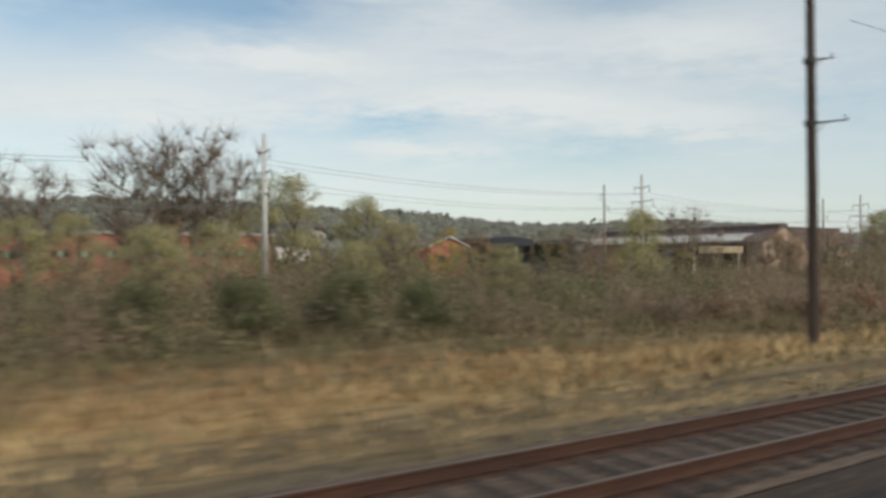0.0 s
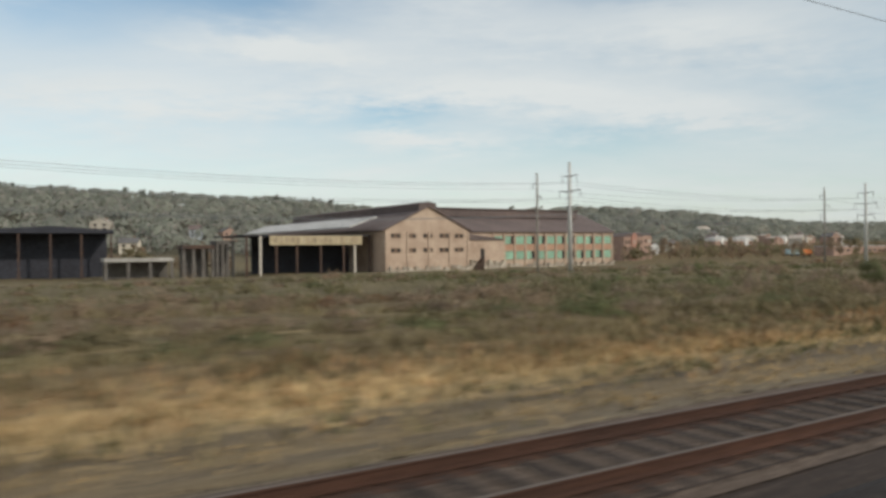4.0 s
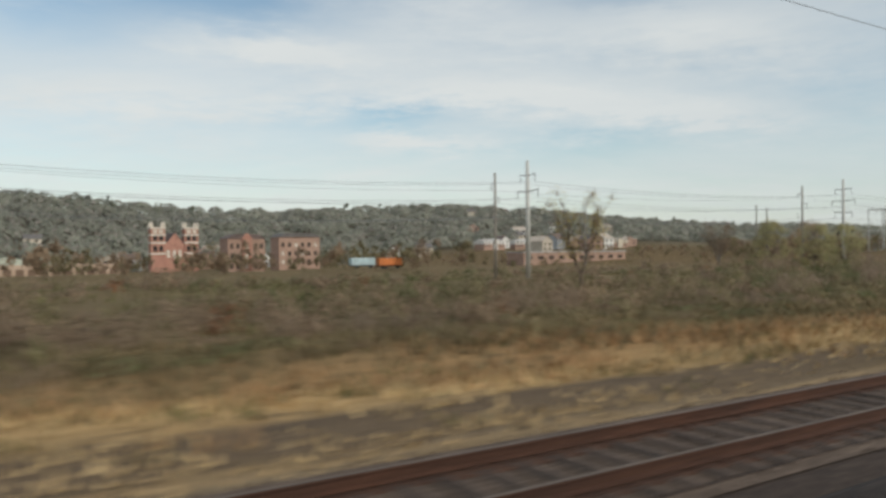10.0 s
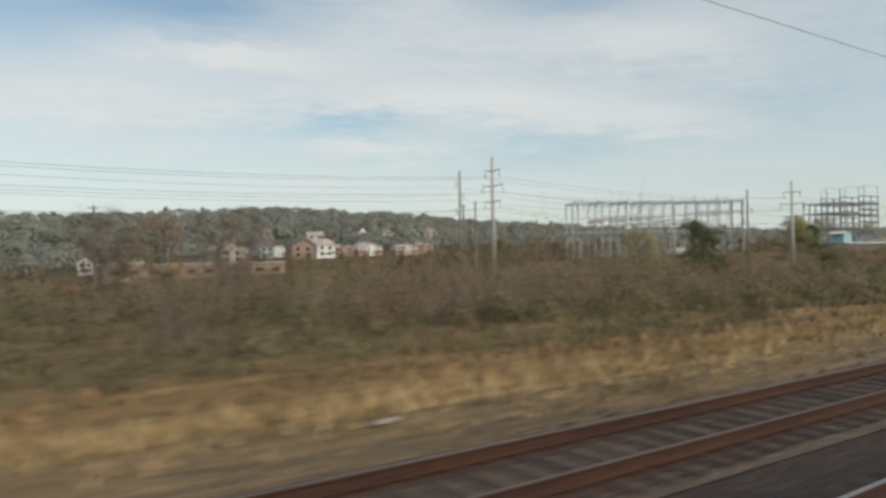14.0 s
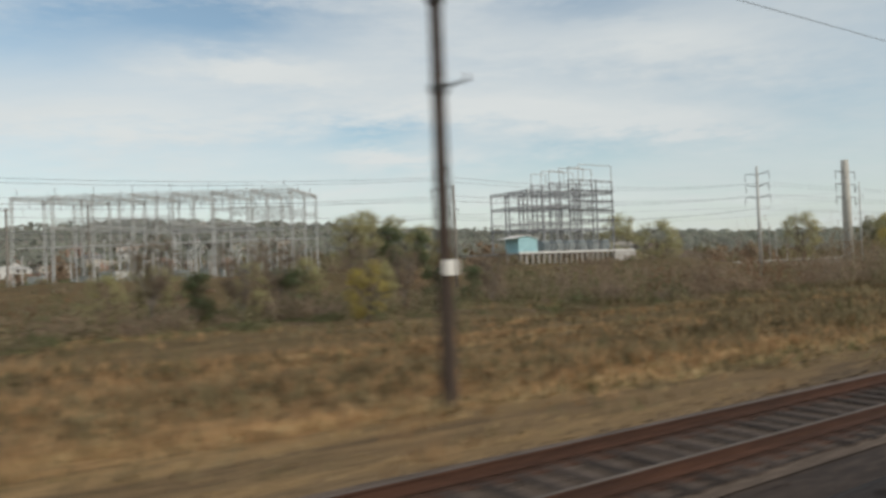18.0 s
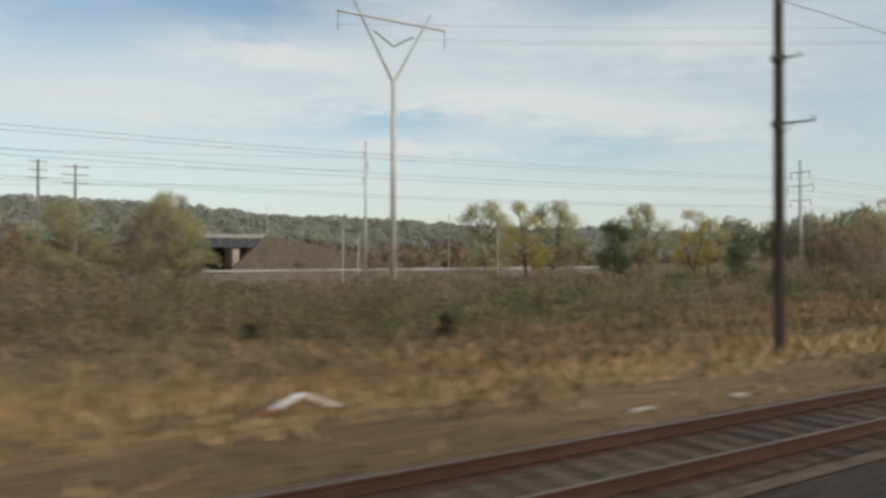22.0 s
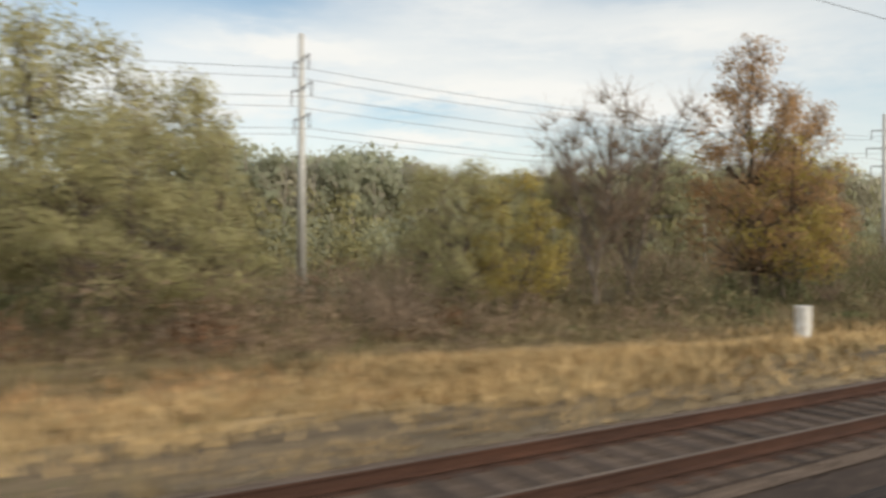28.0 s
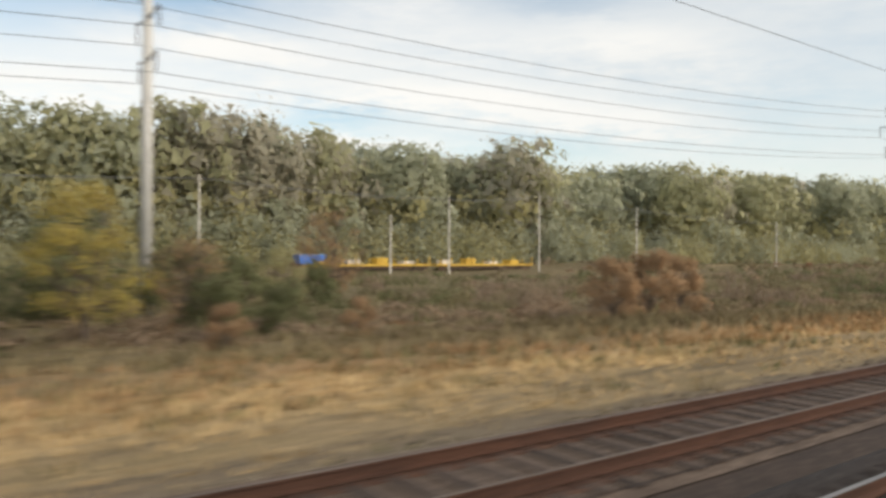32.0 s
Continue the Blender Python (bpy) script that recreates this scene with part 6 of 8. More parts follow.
canopy("hill_woods", "grey-green closed woods on the far hillside", HAZED_GREEN, 41, 230000, -120, 1500, 440, 800, 12.0, 1.7)
canopy("hill_woods", "brown leafless woods on the far hillside", HAZED_BROWN, 42, 90000, -120, 1500, 440, 800, 12.0, 1.5)
canopy("hill_woods", "grey-green closed woods on the hills farther along", HAZED_GREEN, 43, 90000, 1500, 2900, 440, 820, 15.0, 2.6)

apt = thing("brick_apartments", pose(0, 0, 0), "three-storey rosy brick apartment block", "building")
bm = bmesh.new()
box(bm, 503.0, 523.8, 340.0, 352.0, -9.0, 9.4)
part("wall", bm, surf("rosy brick", (0.38, 0.2, 0.15)), apt)
bm = bmesh.new()
prism(bm, [(502.4, 9.4), (524.4, 9.4), (520, 11.4), (507, 11.4)], 339.4, 352.6)
part("roof", bm, HOUSE_ROOFS[0], apt)
for zz in (-3.6, 0.4, 4.6):
    for k in range(6):
        window(apt, 504.2 + k * 3.3, 339.97, zz, 1.6, 2.2, 2, [cream_m if (k + int(zz)) % 3 == 0 else dark_glass])


def garden_apartment(i, w, wall, roof, word):
    """Two storeys: brick below, pale above, low hipped roof with a small centre gable."""
    b = thing("apartment_house", pose(0, 0, -500), f"two-storey {word} apartment house on the slope", "apartment house", "apartment houses")
    bm = bmesh.new()
    box(bm, -w / 2, w / 2, 0, 11, -3, 3.1)
    part("lower_wall", bm, HOUSE_WALLS[4], b)
    bm = bmesh.new()
    box(bm, -w / 2 - 0.1, w / 2 + 0.1, -0.1, 11.1, 3.1, 6.1)
    part("upper_wall", bm, wall, b)
    bm = bmesh.new()
    lo = [bm.verts.new(v) for v in ((-w / 2 - 0.6, -0.6, 6.1), (w / 2 + 0.6, -0.6, 6.1), (w / 2 + 0.6, 11.6, 6.1), (-w / 2 - 0.6, 11.6, 6.1))]
    hi = [bm.verts.new(v) for v in ((-w / 2 + 4, 5.5, 8.0), (w / 2 - 4, 5.5, 8.0))]
    for f in ((lo[0], lo[1], hi[1], hi[0]), (lo[1], lo[2], hi[1]), (lo[2], lo[3], hi[0], hi[1]), (lo[3], lo[0], hi[0]), (lo[3], lo[2], lo[1], lo[0])):
        bm.faces.new(f)
    part("roof", bm, roof, b)
    bm = bmesh.new()
    box(bm, -2.2, 2.2, -1.0, -0.1, -3, 6.3)
    prism(bm, [(-2.5, 6.3), (2.5, 6.3), (0, 8.3)], -1.1, 2.0)
    part("centre_gable", bm, wall, b)
    for zz in (0.9, 4.0):
        for xx in np.arange(-w / 2 + 1.2, w / 2 - 1.5, 3.0):
            if abs(xx + 0.8) > 3.2:
                bm = bmesh.new()
                box(bm, xx, xx + 1.6, -0.14, 0.02, zz, zz + 1.4)
                part("window", bm, dark_glass, b)
    return b


flats = [garden_apartment(0, 22, white_m, pale_roof, "white-fronted"), garden_apartment(1, 17, HOUSE_WALLS[1], HOUSE_ROOFS[2], "cream and brick"), garden_apartment(2, 14, HOUSE_WALLS[4], HOUSE_ROOFS[2], "rosy brick")]
for k, (ax, ay) in enumerate(((700, 396), (722, 404), (741, 394), (764, 402), (787, 396), (806, 404), (676, 402), (748, 425), (778, 428))):
    m = pose(ax, ay, float(ground_z(ax, ay)) + 1.5, 0, 0, (-14, 8, -5, 12, -10)[k % 5]) @ Matrix.Diagonal((0.88, 0.88, 0.74, 1))
    if k < 3:
        flats[k].matrix_basis = m
    else:
        copy_thing(flats[k % 3], m @ Matrix.Diagonal((1 / 0.88, 1 / 0.88, 1 / 0.74, 1)))
longb = thing("long_low_building", pose(0, 0, 0), "long low tan building with flat pale roof", "building")
gz = float(ground_z(612, 250))
bm = bmesh.new()
box(bm, 580, 641, 250, 262, gz - 2, gz + 4.2)
part("wall", bm, HOUSE_WALLS[4], longb)
bm = bmesh.new()
box(bm, 579.5, 641.5, 249.5, 262.5, gz + 4.2, gz + 4.7)
part("roof", bm, pale_roof, longb)
for k in range(10):
    window(longb, 582 + k * 6, 249.97, gz + 1.2, 3, 1.6, 3, [dark_glass])
for k, (xx, mt, word) in enumerate(((492.5, surf("orange truck paint", (0.62, 0.20, 0.06), None, 0.6, 0.5), "orange"), (482.5, surf("pale blue panel", (0.45, 0.58, 0.62), None, 0.5, 0.6), "pale blue"))):
    g = float(ground_z(xx + 4, 217)) + 0.6
    c = thing("trailer", pose(xx, 215, g), f"{word} box trailer parked in the yard", "trailer", "trailers")
    bm = bmesh.new()
    box(bm, 0, 8.4, 0, 2.5, 1.1, 3.5)
    bmesh.ops.bevel(bm, geom=bm.edges[:], offset=0.08, segments=1, affect="EDGES")
    part("body", bm, mt, c)
    for wx in (1.2, 2.3, 6.8):
        bm = bmesh.new()
        tube(bm, (wx, -0.02, 0.5), (wx, 0.3, 0.5), 0.5, 0.5, 12)
        part("wheel", bm, surf("black rubber", (0.03, 0.03, 0.03), None, 2, 0.8), c)
    bm = bmesh.new()
    box(bm, 0.2, 8.2, 0.5, 2.0, 0.7, 1.1)
    part("chassis", bm, rusty_steel, c)

# ---------------------------------------------------------------- substations
def lattice(bm, p, q, w=0.35, n=None):
    """A lattice girder between two points: four chords and zigzag braces."""
    p, q = Vector(p), Vector(q)
    d = q - p
    n = n or max(2, int(d.length / (w * 2.2)))
    u = d.normalized()
    a = u.orthogonal().normalized() * w / 2
    b = u.cross(a).normalized() * w / 2
    for s, t in ((1, 1), (1, -1), (-1, 1), (-1, -1)):
        tube(bm, p + a * s + b * t, q + a * s + b * t, 0.045, 0.045, 4)
    for i in range(n):
        c0, c1 = p + d * (i / n), p + d * ((i + 1) / n)
        s = 1 if i % 2 else -1
        tube(bm, c0 + a * s + b, c1 - a * s + b, 0.028, 0.028, 3, False)
        tube(bm, c0 + a * s - b, c1 - a * s - b, 0.028, 0.028, 3, False)
        tube(bm, c0 + a + b * s, c1 + a - b * s, 0.028, 0.028, 3, False)


def frame_part(name, parent, p, q, w):
    bm = bmesh.new()
    lattice(bm, p, q, w)
    return part(name, bm, grey_steel if parent.name.startswith("switch") else station_steel, parent)


def column(parent, x, y, z0, z1, r, mt):
    bm = bmesh.new()
    tube(bm, (x, y, z0), (x, y, z1), r, r * 0.85, 8)
    tube(bm, (x, y, z0), (x, y, z0 + 0.35), r * 1.6, r * 1.5, 8)
    tube(bm, (x, y, z1 - 0.15), (x, y, z1), r * 1.3, r * 1.3, 8)
    return part("column", bm, mt, parent)


station_steel = surf("weathered station steel", (0.36, 0.36, 0.37), (0.27, 0.27, 0.28), 0.4, 0.55, 0.4, bump=0.05)
YARD = pose(690.0, 152.0, 0, 0, 0, -31.2)


def yard_z(u, v):
    q = YARD @ Vector((u, v, 0))
    return float(ground_z(q.x, q.y))


sub = thing("switchyard", YARD @ Matrix.Diagonal((1, 1, 1.13, 1)), "grey steel lattice switchyard with bus beams and insulators", "substation")
for row, yy in enumerate((0.0, 10.0, 21.0)):
    top = 15.4 + row * 0.3
    cols = [k * 7.1 + row * 0.8 for k in range(8)]
    for xx in cols:
        frame_part("column", sub, (xx, yy, yard_z(xx, yy) - 0.2), (xx, yy, top), 0.42)
    frame_part("bus_beam", sub, (cols[0], yy, top - 0.2), (cols[-1], yy, top - 0.2), 0.5)
    frame_part("lower_beam", sub, (cols[1], yy, 11.4), (cols[4], yy, 11.4), 0.5)
    frame_part("lower_beam", sub, (cols[5], yy, 12.4), (cols[7], yy, 12.4), 0.5)
    for k in range(22):
        bm = bmesh.new()
        xx = cols[0] + (cols[-1] - cols[0]) * (k + 0.5) / 22
        insulator(bm, xx, yy - 0.3, top - 0.5, 1.3) if k % 3 else insulator(bm, xx, yy - 0.3, top + 1.3, 1.2)
        part("insulator", bm, insul_m, sub)
    for k in range(7):
        bm = bmesh.new()
        xx = cols[0] + 3.5 + k * 7.2
        g = yard_z(xx, yy)
        box(bm, xx, xx + 1.2, yy + 2, yy + 3.0, g, g + 1.4 + (k % 3) * 0.4)
        box(bm, xx + 0.2, xx + 0.4, yy + 2.4, yy + 2.6, g + 1.7, g + 3.2)
        box(bm, xx + 1.1, xx + 1.3, yy + 2.4, yy + 2.6, g + 1.7, g + 3.2)
        part("breaker", bm, surf("grey breaker paint", (0.30, 0.32, 0.31), None, 0.6, 0.6), sub)
    # tubular buses at middle height on post insulators, with switch arms and droppers
    for lev, (zb, c0, c1) in enumerate(((7.4 + row * 0.3, 0, 7), (9.6 + row * 0.2, 2, 6))):
        bm = bmesh.new()
        tube(bm, (cols[c0], yy + 1.2 + lev, zb), (cols[c1], yy + 1.2 + lev, zb), 0.09, 0.09, 6)
        part("bus_bar", bm, grey_steel, sub)
        for xx in np.arange(cols[c0] + 1.0, cols[c1], 4.3):
            g = yard_z(xx, yy)
            bm = bmesh.new()
            tube(bm, (xx, yy + 1.2 + lev, g), (xx, yy + 1.2 + lev, zb - 1.2), 0.13, 0.11, 6)
            part("bus_post", bm, grey_steel, sub)
            bm = bmesh.new()
            insulator(bm, xx, yy + 1.2 + lev, zb, 1.2)
            part("post_insulator", bm, insul_m, sub)
            if lev == 0:
                bm = bmesh.new()
                tube(bm, (xx + 0.3, yy + 1.2, zb), (xx + 1.1, yy, top - 1.8), 0.035, 0.035, 4, False)
                part("dropper", bm, grey_steel, sub)
for k in range(8):
    frame_part("cross_beam", sub, (k * 7.1, 0, 15.2), (1.6 + k * 7.1, 21, 15.8), 0.4)
    if k in (1, 2, 4, 5):
        frame_part("cross_beam", sub, (0.2 + k * 7.1, 0, 10.4), (1.8 + k * 7.1, 21, 10.8), 0.35)
for k in range(4):
    # breakers with paired bushings in front of the first row
    xx = 5.0 + k * 12.5
    g = yard_z(xx, -4)
    bm = bmesh.new()
    box(bm, xx, xx + 2.2, -5, -3.6, g, g + 1.9)
    br = part("breaker_tank", bm, surf("grey breaker paint", (0.30, 0.32, 0.31), None, 0.6, 0.6), sub)
    for q in (0.4, 1.1, 1.8):
        bm = bmesh.new()
        insulator(bm, xx + q, -4.3, g + 3.3, 1.5)
        part("bushing", bm, insul_m, br)
hutb = thing("switchyard_hut", pose(703, 128, float(ground_z(704, 129))), "small white control hut in the switchyard", "hut")
bm = bmesh.new()
box(bm, 0, 4.2, 0, 3.2, -0.2, 2.3)
part("wall", bm, white_m, hutb)
bm = bmesh.new()
box(bm, -0.2, 4.4, -0.2, 3.4, 2.3, 2.5)
part("roof", bm, pale_roof, hutb)

sub2 = thing("transformer_station", pose(0, 0, 0), "tall multi-level grey steel transformer station frame", "substation")
SX, SZ = [786.0, 790.2, 794.3, 798.4, 801.8, 807.0, 812.2], 4.4
for yy in (124.0, 130.5, 137.0):
    for k, xx in enumerate(SX):
        top = 18.3 if k < 3 else (20.8 if k in (3, 6) else 21.0)
        column(sub2, xx, yy, SZ, top, 0.2, station_steel)
    for zz in (9.6, 11.0, 14.5, 18.0):
        frame_part("beam", sub2, (SX[0], yy, zz), (SX[3], yy, zz), 0.4)
    for zz in (9.4, 11.2, 13.4, 15.6, 18.0, 20.6):
        frame_part("beam", sub2, (SX[3], yy, zz), (SX[6], yy, zz), 0.4)
    for x0, x1, zz in ((798.4, 803.0, 23.6), (801.6, 812.2, 24.4)):
        bm = bmesh.new()
        tube(bm, (x0, yy, 20.6), (x0, yy, zz), 0.1, 0.1, 5)
        tube(bm, (x1, yy, 20.6), (x1, yy, zz), 0.1, 0.1, 5)
        tube(bm, (x0, yy, zz), (x1, yy, zz), 0.1, 0.1, 5)
        part("mast_frame", bm, grey_steel, sub2)
    for k in range(16):
        bm = bmesh.new()
        xx = 787 + k * 1.6
        insulator(bm, xx, yy - 0.4, (13.2 if k % 2 else 17.0) + (k % 3) * 0.6, 1.1)
        part("insulator", bm, insul_m, sub2)
for xx in SX:
    for zz in (9.5, 14.5, 18.0):
        frame_part("cross_beam", sub2, (xx, 124, zz), (xx, 137, zz), 0.35)
for k, xx in enumerate(np.arange(799.2, 812, 1.55)):
    for yy, zz in ((123.7, 11.45), (123.7, 13.65), (123.7, 15.85), (123.7, 18.25)):
        bm = bmesh.new()
        box(bm, xx, xx + 0.9, yy, yy + 0.5, zz, zz + 0.28)
        tube(bm, (xx + 0.2, yy + 0.25, zz + 0.28), (xx + 0.75, yy + 0.25, zz + 0.95), 0.09, 0.05, 5)
        part("switch_gear", bm, insul_m, sub2)
for k in range(6):
    bm = bmesh.new()
    xx = 789.0 + k * 3.7
    box(bm, xx, xx + 1.9, 123.0, 125.0, SZ, SZ + 2.5)
    tank = part("transformer", bm, surf("grey transformer paint", (0.33, 0.37, 0.38), (0.25, 0.28, 0.29), 0.6, 0.55), sub2)
    for q in range(5):
        bm = bmesh.new()
        box(bm, xx + 0.1 + q * 0.36, xx + 0.26 + q * 0.36, 122.5, 123.0, SZ + 0.3, SZ + 2.2)
        part("cooling_fin", bm, surf("grey transformer paint", (0.33, 0.37, 0.38)), tank)
    bm = bmesh.new()
    tube(bm, (xx + 0.9, 124, SZ + 2.5), (xx + 0.9, 124, SZ + 3.6), 0.16, 0.1, 6)
    part("bushing", bm, insul_m, tank)
deck = thing("station_platform", pose(0, 0, 0), "white-edged concrete platform of the transformer station", "platform")
bm = bmesh.new()
box(bm, 779.0, 813.5, 119.0, 140.0, SZ - 0.35, SZ - 0.01)
part("deck", bm, concrete, deck)
bm = bmesh.new()
box(bm, 779.0, 813.5, 118.8, 119.0, SZ - 0.3, SZ + 0.12)
part("edge", bm, white_m, deck)
for k in range(22):
    bm = bmesh.new()
    xx = 779.4 + k * 1.58
    box(bm, xx, xx + 0.5, 119.1, 119.5, float(ground_z(xx, 119)) - 0.5, SZ - 0.35)
    part("pier", bm, concrete, deck)
for k in range(12):
    bm = bmesh.new()
    xx = 806.4 + k * 0.6
    box(bm, xx, xx + 0.55, 118.4, 118.7, float(ground_z(xx, 118)) - 0.5, SZ - 0.4)
    part("wall_panel", bm, surf("pale sheet roof", (0.5, 0.48, 0.46)), deck)
bm = bmesh.new()
for k in range(26):
    xx = 788.0 + k
    tube(bm, (xx, 119.3, SZ), (xx, 119.3, SZ + 1.5), 0.04, 0.04, 4)
tube(bm, (788, 119.3, SZ + 1.5), (813, 119.3, SZ + 1.5), 0.05, 0.05, 4)
tube(bm, (788, 119.3, SZ + 0.8), (813, 119.3, SZ + 0.8), 0.04, 0.04, 4)
part("fence", bm, grey_steel, deck)
bs = thing("blue_shed", pose(780.2, 120.5, SZ), "pale blue metal shed with white roof", "shed")
bm = bmesh.new()
gable_walls(bm, 0, 5.2, 0, 4.4, 0, 2.9, 3.5, "y")
part("wall", bm, surf("pale blue sheet metal", (0.36, 0.58, 0.62), (0.30, 0.50, 0.55), 0.5, 0.6), bs)
bm = bmesh.new()
gable_roof(bm, -1.6, 5.2, 0, 4.4, 2.95, 3.55, 0.3, 0.15)
part("roof", bm, white_m, bs)

# single masts: the fork-topped pole, the thick pole and others
vp = thing("fork_pole", pose(869.0, 75.4, float(ground_z(869, 75.4))), "tall slim steel pole with a wide forked top", "utility pole")
FZ = 23.2 + 1.3
bm = bmesh.new()
tube(bm, (0, 0, -0.3), (0, 0, FZ), 0.42, 0.26, 12)
part("shaft", bm, steel_m, vp, smooth=True)
for s in (-1, 1):
    bm = bmesh.new()
    tube(bm, (0, 0, FZ - 0.3), (s * 5.0, 0, FZ + 8.4), 0.2, 0.12, 8)
    part("fork_arm", bm, steel_m, vp)
bm = bmesh.new()
tube(bm, (-7.0, 0, FZ + 6.9), (7.0, 0, FZ + 6.9), 0.14, 0.14, 8)
part("crossbeam", bm, steel_m, vp)
for s in (-7.0, 7.0):
    bm = bmesh.new()
    insulator(bm, s, 0, FZ + 6.8, 2.2)
    part("insulator", bm, insul_m, vp)
bm = bmesh.new()
for s in (-1, 1):
    tube(bm, (s * 2.6, 0, FZ + 5.4), (0, 0, FZ + 3.9), 0.09, 0.09, 5)
part("centre_insulator", bm, insul_m, vp)
tp = thing("thick_pole", pose(810.5, 67.9, float(ground_z(810.5, 67.9))), "very thick pale steel pole with three pairs of arms", "utility pole")
TH = 17.9 - float(ground_z(810.5, 67.9))
bm = bmesh.new()
tube(bm, (0, 0, -0.3), (0, 0, TH), 0.82, 0.6, 16)
part("shaft", bm, surf("pale weathering steel", (0.50, 0.48, 0.43), (0.40, 0.38, 0.34), 0.5, 0.7), tp, smooth=True)
for d in (2.1, 4.3, 6.5):
    for s in (-1, 1):
        bm = bmesh.new()
        tube(bm, (0, 0, TH - d), (s * 3.2, 0, TH - d + 0.15), 0.1, 0.07, 6)
        arm = part("arm", bm, surf("grey arm steel", (0.24, 0.24, 0.24)), tp)
        bm = bmesh.new()
        insulator(bm, s * 3.1, 0, TH - d, 1.4)
        part("insulator", bm, insul_m, arm)
for x, y, top, w in ((848.0, 200.0, 25.0, 6.0), (569.0, 200.0, 16.5, 3.0), (692.0, 210.0, 20.5, 2.6), (713.0, 230.0, 23.5, 2.6), (840.0, 200.0, 25.8, 4.0)):
    g = float(ground_z(x, y))
    q = thing("distant_line_pole", pose(x, y, g), "distant dark pole with several crossarms", "utility pole", "distant poles")
    bm = bmesh.new()
    tube(bm, (0, 0, -0.3), (0, 0, top - g), 0.4, 0.25, 8)
    part("shaft", bm, grey_wood, q)
    for d in (0.6, 2.6, 4.6)[: 3 if w > 3 else 1]:
        bm = bmesh.new()
        tube(bm, (-w / 2, 0, top - g - d), (w / 2, 0, top - g - d), 0.12, 0.12, 5)
        part("crossarm", bm, grey_wood, q)
for x, y, top in ((887.4, 130, 8.2), (924.2, 130, 8.4), (908.8, 258, 20.0), (915.8, 258, 20.4), (889.7, 128, 6.8), (930.7, 160, 13.4), (1012.6, 85, 9.9), (1064.5, 85, 6.5), (1123.0, 85, 7.3), (1160.0, 88, 9.0), (1188.5, 85, 8.4), (1231.5, 84, 11.2), (1258.0, 85, 7.6), (1268.0, 85, 10.6), (1286.0, 85, 12.0), (1310.0, 85, 10.8), (1357.0, 85, 9.6)):
    g = float(ground_z(x, y))
    q = thing("slim_post", pose(x, y, g), "slim pale service pole beyond the field", "pole", "slim posts")
    bm = bmesh.new()
    tube(bm, (0, 0, -0.2), (0, 0, top - g), 0.15, 0.1, 8)
    part("shaft", bm, surf("pale pole timber", (0.62, 0.60, 0.54), (0.50, 0.47, 0.42), 0.8, 0.8), q)
    bm = bmesh.new()
    tube(bm, (-0.5, 0, top - g - 0.4), (0.5, 0, top - g - 0.4), 0.05, 0.05, 5)
    part("crossarm", bm, grey_wood, q)
wire("service_cable", [(1123, 85, 7.0), (1160, 88, 8.6), (1231.5, 84, 10.8), (1268, 85, 10.2), (1286, 85, 11.6), (1310, 85, 10.4), (1357, 85, 9.2)], 0.4, 0.05, "pale service cable between slim poles", "cables")

# road bridge, embankment and low wall
bz = float(ground_z(875, 180))
bridge = thing("road_bridge", pose(0, 0, 0), "dark steel girder road bridge on stone piers", "bridge")
bm = bmesh.new()
box(bm, 864.5, 889.5, 180.0, 190.0, 7.0, 8.0)
part("deck", bm, concrete, bridge, "grey concrete deck edge")
bm = bmesh.new()
box(bm, 865.0, 889.3, 180.3, 180.7, 4.8, 7.0)
part("girder", bm, surf("dark bridge steel", (0.10, 0.10, 0.12), (0.06, 0.06, 0.075), 0.5, 0.8), bridge)
for k in range(10):
    bm = bmesh.new()
    xx = 865.6 + k * 2.4
    box(bm, xx, xx + 0.25, 180.1, 180.3, 4.8, 7.0)
    part("stiffener", bm, surf("bridge stiffener grey", (0.2, 0.2, 0.22)), bridge)
for xx in (865.5, 881.0):
    bm = bmesh.new()
    box(bm, xx, xx + 1.6, 181.0, 189.0, bz - 1.5, 4.8)
    part("pier", bm, stone_m, bridge)
# added dark wall below the deck, the shade there put into its colour
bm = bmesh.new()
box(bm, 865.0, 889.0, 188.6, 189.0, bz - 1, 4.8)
part("abutment", bm, surf("shade-dark stone", (0.10, 0.09, 0.085), (0.06, 0.055, 0.05), 0.4, 0.95), bridge)
bm = bmesh.new()
for k in range(13):
    tube(bm, (865 + k * 1.85, 180.2, 8.0), (865 + k * 1.85, 180.2, 9.0), 0.05, 0.05, 4)
tube(bm, (865, 180.2, 9.0), (889, 180.2, 9.0), 0.06, 0.06, 4)
part("railing", bm, rusty_steel, bridge)
bm = bmesh.new()
prism(bm, [(876.0, bz - 1.5), (960.0, bz - 1.5), (889.5, 7.8), (889.0, 7.8)], 179.0, 196.0)
tagged(new("embankment", to_mesh("embankment", bm, surf("brown bare embankment", (0.17, 0.135, 0.11), (0.125, 0.105, 0.085), 0.3, 0.95, bump=0.8))), "brown bare earth embankment beside the bridge", "embankment", kind="structure")
rail = thing("guard_rail", pose(0, 0, 0), "long pale steel road guard rail on a low earth bank", "guard rail")
